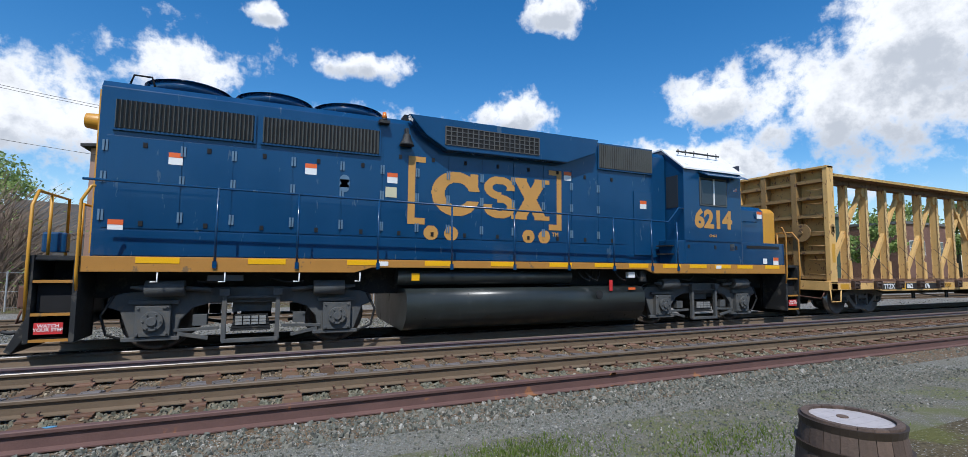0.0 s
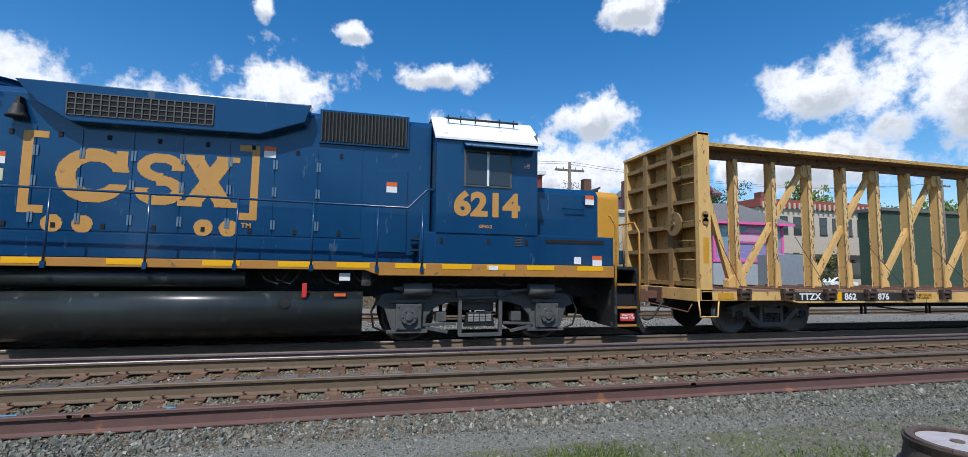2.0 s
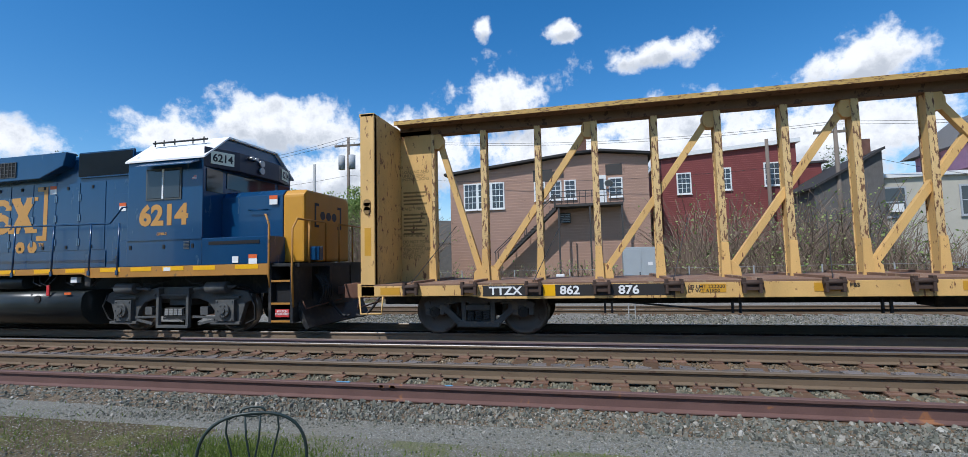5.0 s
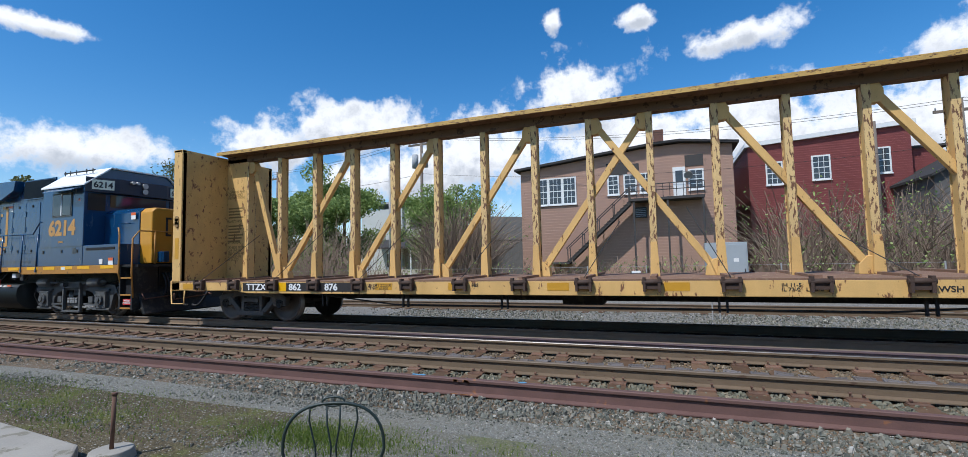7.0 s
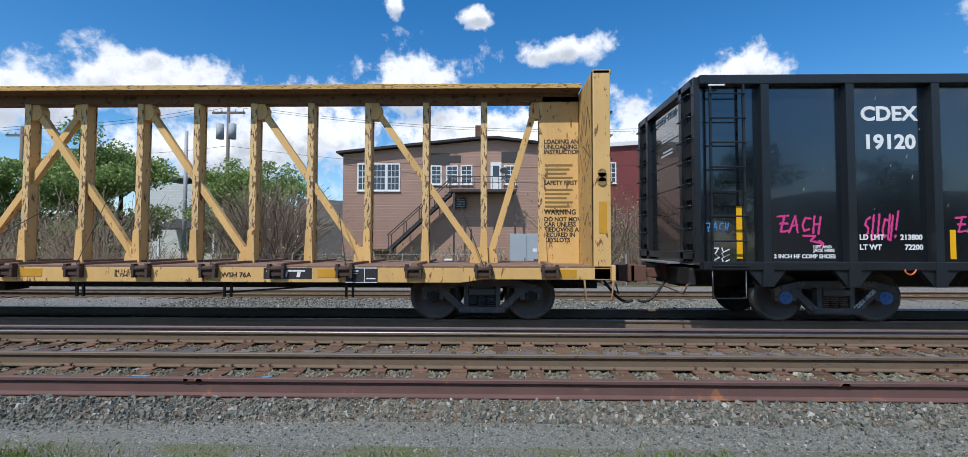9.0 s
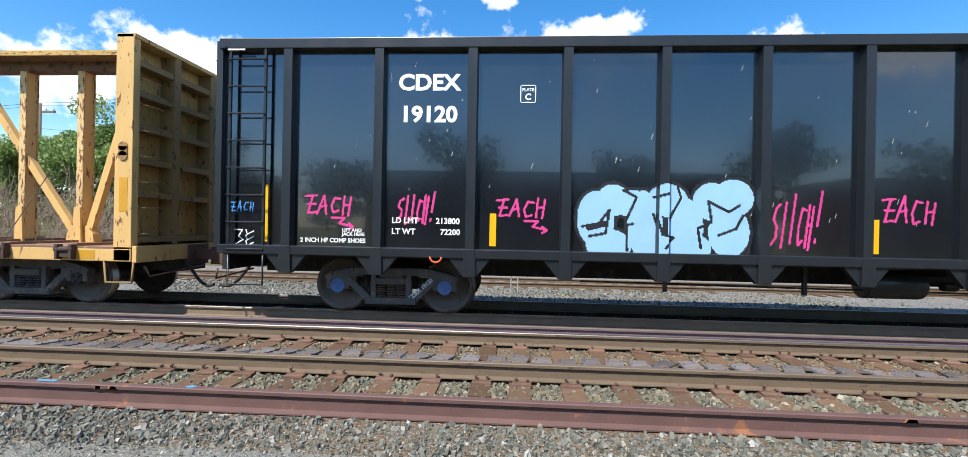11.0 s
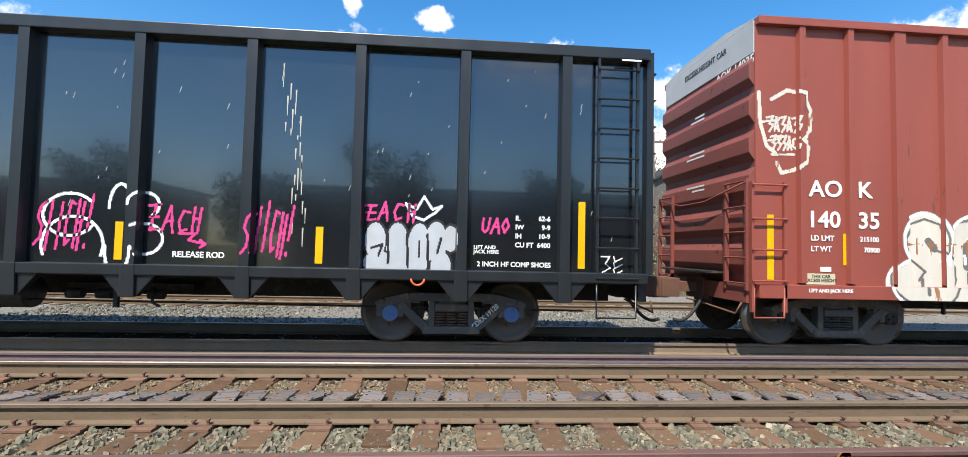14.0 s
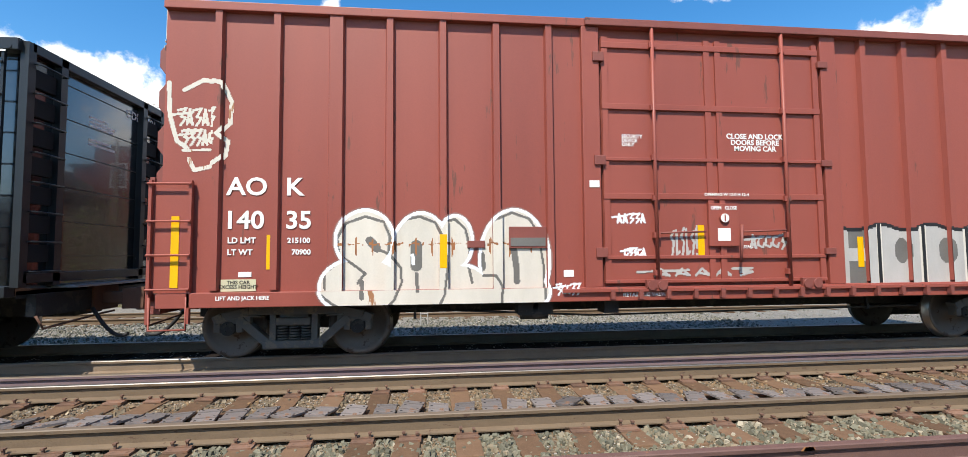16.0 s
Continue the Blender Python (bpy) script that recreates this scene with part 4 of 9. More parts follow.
    nose = cpart("nose", bm, BLUE, loco, "low blue nose", 0.02)
    bm = B()
    prism(bm, [(-0.97, 1.52), (-0.97, 3.0), (-0.86, 3.12), (0.86, 3.12), (0.97, 3.0), (0.97, 1.52)], "x", 5.36, 5.88)
    front = cpart("nose_front", bm, NOSE_YELLOW, nose, "yellow nose front with dark emblem", 0.05)
    bm = B()
    for y in (-0.55, 0.55):
        s = 1 if y < 0 else -1
        box(bm, 5.88, 5.886, y - 0.03, y + 0.03, 2.3, 2.85)
        box(bm, 5.88, 5.886, min(y, y + s * 0.14), max(y, y + s * 0.14), 2.79, 2.85)
        box(bm, 5.88, 5.886, min(y, y + s * 0.14), max(y, y + s * 0.14), 2.3, 2.36)
    for y in (-0.25, 0, 0.25):
        rod(bm, (5.88, y, 2.58), (5.887, y, 2.58), 0.1, 14)
    cpart("nose_emblem", bm, BLUE_DARK, front)
    cbox("battery_box", (1.5, 5.42, sy + 0.01, -0.98, 1.5, 2.08), BLUE, nose, "blue equipment box under the cab", 0.015)
    # no real cut: a near-black strip paints the slot's shade
    cbox("slot", (3.95, 5.2, sy + 0.0, sy + 0.02, 1.93, 2.0), HOLE, nose)
    bm = B()
    pipe(bm, [(4.55, -1.0, 2.7), (4.55, -1.06, 2.7), (5.0, -1.06, 2.7), (5.0, -1.0, 2.7)], 0.014)
    rod(bm, (5.08, -1.0, 2.9), (5.08, -0.97, 2.9), 0.09, 14)
    cpart("grab_iron", bm, BLUE, nose)

    # platforms, steps and end rails
    for e in (-1, 1):
        X = lambda a: 5.43 + a if e > 0 else -9.84 - a
        bm = B()
        for s in (-1, 1):
            y0, y1 = (sy, -0.85) if s < 0 else (0.85, -sy)
            a, b = sorted((X(0.0), X(0.06)))
            box(bm, a, b, y0, y1, 0.28, 1.5)
            a, b = sorted((X(0.5), X(0.56)))
            box(bm, a, b, y0, y1, 0.28, 1.5)
            a, b = sorted((X(0.0), X(0.56)))
            box(bm, a, b, y1 - 0.05 * s - 0.02, y1 - 0.05 * s + 0.02, 0.28, 1.5)
        well = cpart("step_well", bm, UNDER, loco, "black step well")
        for z, dy in ((1.44, 0.0), (1.12, 0.0), (0.66, 0.0), (0.3, 0.0)):
            a, b = sorted((X(0.02), X(0.54)))
            t = cbox("step", (a, b, sy + 0.02, -0.9, z, z + 0.03), UNDER, well)
            if z < 1.4:
                cbox("step_edge", (a, b, sy + 0.004, sy + 0.02, z - 0.005, z + 0.035), SILL_ORANGE, t, "yellow studded step edge")
        a, b = sorted((X(0.08), X(0.48)))
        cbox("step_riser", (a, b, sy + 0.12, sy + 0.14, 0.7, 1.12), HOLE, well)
        sg = cbox("step_sign", (min(X(0.14), X(0.46)), max(X(0.14), X(0.46)), sy + 0.03, sy + 0.04, 0.40, 0.56), SIGN_RED, well, "red step warning sign")
        ctext("WATCH\nYOUR STEP", 0.045, (X(0.14) + X(0.46)) / 2, 0.495, sy + 0.026, LETTER, sg, 0.001, 1.0, "CENTER")
        bm = B()
        for a in (0.02, 0.56):
            pipe(bm, [(X(a), sy + 0.02, 1.0), (X(a), sy - 0.03, 1.25), (X(a), sy - 0.03, 2.3), (X(a) - e * 0.1, sy, 2.52), (X(a) - e * 0.14, sy + 0.02, 2.52)] if a < 0.1 else
                 [(X(a), sy + 0.02, 0.6), (X(a), sy - 0.03, 1.3), (X(a), sy - 0.02, 2.2), (X(a), sy + 0.15, 2.42), (X(a), -0.3, 2.42), (X(a), -0.3, 1.5)], 0.022, 8)
        for y in (-0.95, 0.3, 0.95):
            rod(bm, (X(0.56), y, 1.5), (X(0.56), y, 2.42), 0.022, 8)
        pipe(bm, [(X(0.56), 0.3, 2.42), (X(0.56), 1.4, 2.42)], 0.022, 8)
        cpart("end_handrail", bm, SILL_ORANGE if e > 0 else NOSE_YELLOW, loco, "yellow tubular end handrails")
        bm = B()
        box(bm, min(X(0.2), X(0.75)), max(X(0.2), X(0.75)), -0.45, 0.45, 0.55, 1.42)
        cpart("draft_gear_box", bm, UNDER, loco)
        bm = B()
        prism(bm, [(X(0.42), 0.95), (X(0.62), 0.6), (X(0.82), 0.16), (X(0.74), 0.12), (X(0.5), 0.5), (X(0.34), 0.9)], "y", -1.35, 1.35)
        cpart("snow_plow", bm, UNDER, loco, "black steel pilot plow", 0.01)
        cbox("control_stand", (min(X(0.4), X(0.7)), max(X(0.4), X(0.7)), -0.8, -0.62, 1.55, 1.86), BLUE, loco, "blue cable receptacle", 0.03)
        bm = B()
        for k in range(5):
            y = -0.75 + 0.09 * k
            pipe(bm, [(X(0.58 + 0.2 * math.sin(math.pi * i / 8)), y, 1.25 - 0.75 * i / 8) for i in range(9)], 0.022, 6)
        cpart("brake_hoses", bm, HOSE, loco)
        coupler(loco, X(0.6), X(1.24 if e > 0 else 1.1))
    # long handrail
    bm = B()
    pts = [(-9.88, sy + 0.02, 2.62), (1.28, sy + 0.02, 2.5), (1.62, sy + 0.02, 2.85), (1.78, sy + 0.02, 2.85)]
    pipe(bm, pts, 0.02, 8)
    rail = cpart("side_handrail", bm, BLUE, loco, "thin blue side handrail")
    for x in (-8.15, -6.95, -5.6, -4.2, -2.85, -1.55, -0.35, 0.75, 1.55):
        bm = B()
        rod(bm, (x, sy - 0.01, 1.36), (x, sy + 0.02, 2.62 - (x + 9.88) * 0.0108), 0.019, 8)
        box(bm, x - 0.03, x + 0.03, sy - 0.03, sy, 1.33, 1.44)
        cpart("stanchion", bm, BLUE, rail)
    # steps behind the cab
    for z in (1.72, 1.92):
        cbox("cab_step", (1.38, 1.76, -1.45, -1.0, z, z + 0.03), UNDER, loco)

    # fuel tank and air reservoir
    bm = B()
    prof = [(-1.28, 0.98), (-1.42, 0.95), (-1.5, 0.84), (-1.52, 0.62), (-1.47, 0.42), (-1.3, 0.24), (-1.1, 0.17), (1.1, 0.17), (1.3, 0.24), (1.47, 0.42), (1.52, 0.62), (1.5, 0.84), (1.28, 0.98)]
    prism(bm, prof, "x", -5.05, 0.53)
    for f in bm.faces:
        f.smooth = len(f.verts) == 4
    tank = cpart("fuel_tank", bm, TANK, loco, "large glossy black fuel tank")
    bm = B()
    rod(bm, (-0.75, -1.5, 0.8), (-0.75, -1.535, 0.8), 0.09, 18)
    rod(bm, (-0.75, -1.53, 0.8), (-0.75, -1.54, 0.8), 0.06, 18)
    cpart("filler_cap", bm, UNDER, tank)
    cbox("emergency_handle", (-0.48, -0.4, -1.535, -1.5, 0.88, 1.12), SIGN_RED, tank, "red fuel cutoff handle", 0.01)
    cbox("red_label", (0.05, 0.24, -1.53, -1.51, 0.9, 0.95), SIGN_ORANGE, tank)
    bm = B()
    rod(bm, (-5.2, -1.28, 1.19), (-1.4, -1.28, 1.19), 0.155, 20)
    res = cpart("air_reservoir", bm, TANK, loco, "long black air reservoir")
    cbox("yellow_tag", (-4.95, -4.8, -1.445, -1.42, 1.12, 1.26), REFLECT, res)
    bm = B()
    for x in (-1.2, -1.0, -0.2, 0.35):
        pipe(bm, [(x, -1.3, 1.34), (x + 0.1, -1.38, 1.18), (x + 0.3, -1.36, 1.1), (x + 0.42, -1.3, 1.25), (x + 0.45, -1.2, 1.4)], 0.02, 6)
    box(bm, 0.5, 0.66, -1.42, -1.3, 1.08, 1.34)
    cpart("piping", bm, UNDER, loco)
    cbox("fuel_gauge_box", (0.12, 0.3, -1.45, -1.35, 1.17, 1.3), LETTER, loco)
    bm = B()
    for x in (-8.9, -8.0, -6.9, -5.9):
        pipe(bm, [(x, sy + 0.02, 1.27), (x, sy + 0.02, 1.12), (x - 0.09, sy + 0.02, 1.12)], 0.012, 6)
    cpart("hanger_hook", bm, LETTER, loco)
    cbox("sand_pipe_box", (-8.25, -7.75, -1.42, -1.2, 1.13, 1.22), TRUCK_GREY, loco)

    # trucks
    sets = wheelset(0.508, TRUCK_GREY, 0.13)
    for xc in (-7.61, 2.74):
        tr = cbox("truck", (xc - 0.3, xc + 0.3, -1.0, 1.0, 0.6, 0.85), TRUCK_GREY, loco, "grey cast locomotive truck")
        for s in (-1, 1):
            y0, y1 = sorted((s * 1.0, s * 1.13))
            bm = B()
            prism(bm, [(xc + a, b) for a, b in ((-1.98, 0.86), (-1.8, 0.93), (-1.5, 0.96), (-0.75, 0.97), (-0.5, 1.02), (0.5, 1.02), (0.75, 0.97), (1.5, 0.96), (1.8, 0.93), (1.98, 0.86), (1.98, 0.72), (1.82, 0.66), (1.74, 0.42), (1.66, 0.2),
                                              (1.08, 0.2), (1.02, 0.5), (0.86, 0.68), (0.62, 0.76), (-0.62, 0.76), (-0.86, 0.68), (-1.02, 0.5), (-1.08, 0.2), (-1.66, 0.2), (-1.74, 0.42), (-1.82, 0.66), (-1.98, 0.72))], "y", y0, y1)
            fr = cpart("truck_frame", bm, TRUCK_GREY, tr, "", 0.02)
            yo = s * 1.13
            bm = B()
            for k in (-1, 1):
                cx = xc + k * 1.3715
                a, b = sorted((yo, yo + s * 0.1))
                box(bm, cx - 0.235, cx + 0.235, a, b, 0.27, 0.74)
                rod(bm, (cx, yo + s * 0.1, 0.508), (cx, yo + s * 0.16, 0.508), 0.15, 20)
                rod(bm, (cx, yo + s * 0.16, 0.508), (cx, yo + s * 0.19, 0.508), 0.07, 12)
                for i in range(6):
                    an = i * math.pi / 3
                    c = Vector((cx + 0.115 * math.cos(an), yo + s * 0.16, 0.508 + 0.115 * math.sin(an)))
                    rod(bm, c, c + Vector((0, s * 0.02, 0)), 0.016, 6)
                for u in (-0.19, 0.19):
                    for w in (0.31, 0.70):
                        rod(bm, (cx + u, yo + s * 0.1, w), (cx + u, yo + s * 0.12, w), 0.02, 6)
                a, b = sorted((yo, yo + s * 0.07))
                box(bm, cx - 0.33, cx + 0.33, a, b, 0.76, 0.82)
                box(bm, cx - 0.4, cx + 0.36, a, b, 0.2, 0.26)
            cpart("journal_box", bm, TRUCK_GREY, fr, "journal boxes with round covers", 0.008)
            bm = B()
            for k in (-1, 1):
                cx = xc + k * 1.22
                rod(bm, (cx - 0.26, yo + s * 0.12, 1.01), (cx + 0.26, yo + s * 0.12, 1.01), 0.125, 16)
                rod(bm, (cx - k * 0.26, yo + s * 0.12, 1.01), (cx - k * 0.62, yo + s * 0.12, 0.98), 0.035, 8)
                rod(bm, (cx + k * 0.2, yo + s * 0.12, 1.01), (cx + k * 0.45, yo + s * 0.12, 1.03), 0.06, 10, 0.02)
            cpart("brake_cylinder", bm, TRUCK_GREY, fr, "grey brake cylinders")
            bm = B()
            for k in (-1, 1):
                strut(bm, (xc + k * 0.4, yo + s * 0.06, 0.98), (xc + k * 0.4, yo + s * 0.06, 0.14), 0.07, 0.08)
                box(bm, xc + k * 0.4 - 0.075, xc + k * 0.4 + 0.075, min(yo, yo + s * 0.14), max(yo, yo + s * 0.14), 0.88, 1.0)
                strut(bm, (xc + k * 0.47, yo, 0.36), (xc + k * 1.1, yo, 0.34), 0.05, 0.05)
                strut(bm, (xc + k * 0.62, yo, 0.2), (xc + k * 1.05, yo, 0.29), 0.06, 0.05)
                box(bm, xc + k * 0.75 - 0.1, xc + k * 0.75 + 0.1, min(yo, yo - s * 0.2), max(yo, yo - s * 0.2), 0.4, 0.58)
            strut(bm, (xc - 0.42, yo + s * 0.06, 0.15), (xc + 0.42, yo + s * 0.06, 0.15), 0.06, 0.1)
            strut(bm, (xc - 0.42, yo + s * 0.06, 0.85), (xc + 0.42, yo + s * 0.06, 0.85), 0.035, 0.05)
            for u in (-0.75, 0.75):
                rod(bm, (xc + u * 0.8, yo - s * 0.005, 0.86), (xc + u * 0.8, yo + s * 0.012, 0.86), 0.05, 12)
            cpart("spring_hanger", bm, TRUCK_GREY, fr, "", 0.006)
            bm = B()
            for i in range(6):
                box(bm, xc - 0.3 + 0.01 * i, xc + 0.3 - 0.01 * i, min(yo - s * 0.12, yo + s * 0.04), max(yo - s * 0.12, yo + s * 0.04), 0.30 + i * 0.045, 0.335 + i * 0.045)
            cpart("leaf_spring", bm, UNDER, fr)
            bm = B()
            for i in range(4):
                for j in range(3):
                    u = xc - 0.235 + i * 0.12
                    box(bm, u, u + 0.1, min(yo + s * 0.04, yo + s * 0.06), max(yo + s * 0.04, yo + s * 0.06), 0.40 + j * 0.05, 0.44 + j * 0.05)
            cpart("spring_clip", bm, SPRING_PALE, fr, "pale worn spring plates")
            if s < 0:
                bm = B()
                for k in (-1, 1):
                    pipe(bm, [(xc + k * 1.9, yo, 0.9), (xc + k * 2.05, yo, 0.6), (xc + k * 2.0, yo + 0.1, 0.3), (xc + k * 1.75, yo + 0.1, 0.2)], 0.022, 6)
                    pipe(bm, [(xc + k * 0.2, yo + 0.05, 1.2), (xc + k * 0.5, yo - 0.08, 1.1), (xc + k * 0.8, yo - 0.1, 1.12)], 0.018, 6)
                cpart("truck_hose", bm, HOSE, fr)
        for k in (-1, 1):
            ob = part("wheelset", sets, None, tr)
            WHEELS.append((ob, (xc + k * 1.3715 - CAR["x"], 0, 0.508), 0.508))


def lathe_z(bm, c, prof, seg=16):
    rings = [[bm.verts.new((c[0] + r * math.cos(a), c[1] + r * math.sin(a), c[2] + z)) for a in [2 * math.pi * i / seg for i in range(seg)]] for r, z in prof]
    for p, q in zip(rings, rings[1:]):
        for i in range(seg):
            bm.faces.new((p[i], p[(i + 1) % seg], q[(i + 1) % seg], q[i])).smooth = True
    bm.faces.new(rings[0][::-1])
    bm.faces.new(rings[-1])


BLUE_HINGE = material("hinge_pale_blue", (0.095, 0.17, 0.25), 0.5, var=0.3)
BLUE_DARK = material("dark_blue", (0.006, 0.014, 0.035), 0.4)
BOARD = material("number_board_pale", (0.82, 0.84, 0.68), 0.5)
SPRING_PALE = material("spring_plate_grey", (0.22, 0.22, 0.21), 0.6, var=0.2)
locomotive()


def centre_beam_car():
    flat = car("centre_beam_flatcar", "empty yellow centre-beam flatcar with rusty chipped paint", "flatcar", 18.64)
    a, b = 7.48, 29.80
    xm = 18.64
    for s in (-1, 1):
        y0, y1 = sorted((s * 1.5, s * 1.42))
        bm = B()
        prism(bm, [(a, 0.80), (a + 2.2, 0.80), (a + 2.6, 0.74), (b - 2.6, 0.74), (b - 2.2, 0.80), (b, 0.80), (b, 1.0), (a, 1.0)], "y", y0, y1)
        sill = cpart("side_sill", bm, BEAM, flat, "yellow side sill with rust", 0.01)
        if s < 0:
            near_sill = sill
    bm = B()
    box(bm, a, b, -1.5, 1.5, 1.0, 1.03)
    cpart("deck", bm, DECK, flat, "rusty brown steel deck")
    for i in range(18):
        x = xm - 10.12 + i * 20.24 / 17
        cbox("riser", (x - 0.05, x + 0.05, -1.42, 1.42, 1.03, 1.075), DECK, flat)
    cbox("centre_sill", (a, b, -0.35, 0.35, 0.55, 1.0), UNDER, flat)
    # centre beam: top chord, posts, diagonals, gussets
    bm = B()
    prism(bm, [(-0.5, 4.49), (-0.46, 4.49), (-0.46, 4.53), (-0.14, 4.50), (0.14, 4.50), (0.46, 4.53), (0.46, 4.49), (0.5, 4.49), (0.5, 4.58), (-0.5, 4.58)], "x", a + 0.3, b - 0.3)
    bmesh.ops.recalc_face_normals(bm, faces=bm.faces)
    # downward faces get a darker brown: the underside's shade is put into the colour
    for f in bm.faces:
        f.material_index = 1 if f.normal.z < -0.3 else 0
    cpart("top_chord", bm, (BEAM, SOFFIT), flat, "long yellow top chord with a rusty underside painted dark for shade")
    bm = B()
    box(bm, a + 0.3, b - 0.3, -0.505, -0.5, 4.485, 4.578)
    cpart("chord_edge", bm, CHORD_EDGE, flat, "chipped edge strip of the top chord")
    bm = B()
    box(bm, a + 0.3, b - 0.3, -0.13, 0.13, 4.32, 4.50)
    # the web takes the same brown, darkened for shade below the chord
    cpart("chord_web", bm, SOFFIT, flat, "rust-brown web, darkened for the shade under the chord")
    post_x = [s * (0.6 + 1.19 * k) for k in range(9) for s in (-1, 1)]
    post = B()
    prism(post, [(-0.045, -0.11), (0.045, -0.11), (0.045, 0.11), (-0.045, 0.11)], "z", 1.03, 4.34)
    box(post, -0.065, 0.065, -0.125, -0.11, 1.03, 4.34)
    box(post, -0.065, 0.065, 0.11, 0.125, 1.03, 4.34)
    bmesh.ops.recalc_face_normals(post, faces=post.faces)
    for f in post.faces:
        f.material_index = 1 if abs(f.calc_center_median().y) < 0.1 else 0
    pm = finish(post, "post", (BEAM_WORN, BEAM))
    for x in post_x:
        ob = part("post", pm, None, flat, "yellow post with chipped paint")
        ob.location = (x, 0, 0)
        bm = B()
        prism(bm, [(xm + x - 0.09, 1.03), (xm + x + 0.09, 1.03), (xm + x + 0.06, 1.7), (xm + x - 0.06, 1.7)], "y", -0.17, -0.126)
        cpart("post_foot", bm, BEAM, flat)
    dg = [(-0.6, 1.79), (1.79, 4.17), (4.17, 6.55), (6.55, 8.93)]
    for s in (-1, 1):
        for top, bot in dg + [(10.12, 8.93)]:
            e = 0.16 if top < bot else -0.16
            p, q = (xm + s * (top + e), -0.02 * s, 4.16), (xm + s * (bot - e * 0.8), -0.02 * s, 1.18)
            bm = B()
            strut(bm, p, q, 0.13, 0.12)
            cpart("diagonal", bm, BEAM, flat, "yellow diagonal brace", 0.006)
            bm = B()
            gx = xm + s * (top + e * 0.7)
            k = s * e / abs(e)
            prism(bm, [(gx - k * 0.1, 4.33), (gx + k * 0.09, 4.33), (gx + k * 0.15, 4.22), (gx + k * 0.15, 4.08), (gx + k * 0.08, 3.99), (gx - k * 0.03, 3.98), (gx - k * 0.1, 4.06)], "y", -0.1, 0.1)
            cpart("gusset", bm, BEAM, flat, "rounded gusset plate", 0.01)
            bm = B()
            gx = xm + s * (bot - e * 0.55)
            k = s * e / abs(e)
            prism(bm, [(gx + k * 0.1, 1.03), (gx - k * 0.2, 1.03), (gx - k * 0.18, 1.2), (gx - k * 0.06, 1.34), (gx + k * 0.1, 1.36)], "y", -0.1, 0.1)
            cpart("gusset", bm, BEAM, flat, "", 0.01)
    # end panels by the bulkheads, and the bulkheads
    for s in (-1, 1):
        x0, x1 = sorted((xm + s * 10.12, xm + s * 10.85))
        pnl = cbox("instruction_panel", (x0, x1, -0.13, 0.13, 1.03, 4.42), BEAM, flat, "yellow panel with black loading instructions")
        lines = [("LOADING AND\nUNLOADING\nINSTRUCTIONS", 0.085, 3.46), ("SAFETY FIRST", 0.085, 2.62), ("WARNING", 0.10, 2.02), ("DO NOT MOVE\nCAR UNLESS\nTIEDOWNS ARE\nSECURED IN\nKEYSLOTS", 0.085, 1.88)]
        for text, h, z in lines:
            ctext(text, h * (1 if s > 0 else 0.8), x0 + 0.03, z, -0.132, LETTER_BLACK if s > 0 else PRINT_FAINT, pnl, 0.004 if s > 0 else 0.0, 0.92)
        bm = B()
        for z, k in ((3.0, 4), (2.5, 6)):
            for i in range(k):
                box(bm, x0 + 0.05, x0 + 0.05 + 0.56 - 0.06 * (i % 3), -0.134, -0.13, z - i * 0.085, z - i * 0.085 + 0.04)
        cpart("small_print", bm, PRINT_FAINT, pnl)
        face = xm + s * 10.86
        end = xm + s * 11.16
        # plate on the inner side, ribs outside, corner posts
        i0, i1 = sorted((face, face + s * 0.03))
        bh = cbox("bulkhead", (i0, i1, -1.46, 1.46, 1.03, 4.4), BULK_WORN, flat, "yellow end bulkhead with scraped brown patches")
        for ys in (-1, 1):
            y0, y1 = sorted((ys * 1.5, ys * 1.36))
            p0, p1 = sorted((face, end))
            bm = B()
            box(bm, p0, p1, y0, y1, 0.8, 4.47)
            cpart("corner_post", bm, BEAM, bh, "yellow corner post", 0.015)
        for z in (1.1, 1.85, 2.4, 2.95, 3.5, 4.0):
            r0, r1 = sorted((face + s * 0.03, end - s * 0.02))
            cbox("rib", (r0, r1, -1.36, 1.36, z, z + 0.1), BEAM_BROWN, bh, "brown cross rib")
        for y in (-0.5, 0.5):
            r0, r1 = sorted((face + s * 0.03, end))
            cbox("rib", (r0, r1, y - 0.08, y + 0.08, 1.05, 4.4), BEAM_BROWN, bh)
        if s > 0:
            bm = B()
            for line in ([(-1.25, 3.5), (-1.05, 3.95), (-0.85, 3.45), (-0.7, 3.9), (-0.5, 3.5)], [(-1.3, 2.95), (-1.0, 3.35), (-0.75, 3.0), (-0.95, 2.75), (-1.2, 3.0), (-0.6, 3.3)],
                         [(-0.55, 3.95), (-0.35, 3.45), (-0.2, 3.85)], [(-0.55, 2.8), (-0.3, 3.2), (-0.2, 2.85)], [(-1.2, 1.75), (-0.95, 2.0), (-0.75, 1.75), (-0.5, 2.0)]):
                for p, q in zip(line, line[1:]):
                    t = (Vector((0, q[0] - p[0], q[1] - p[1]))).normalized() * 0.012
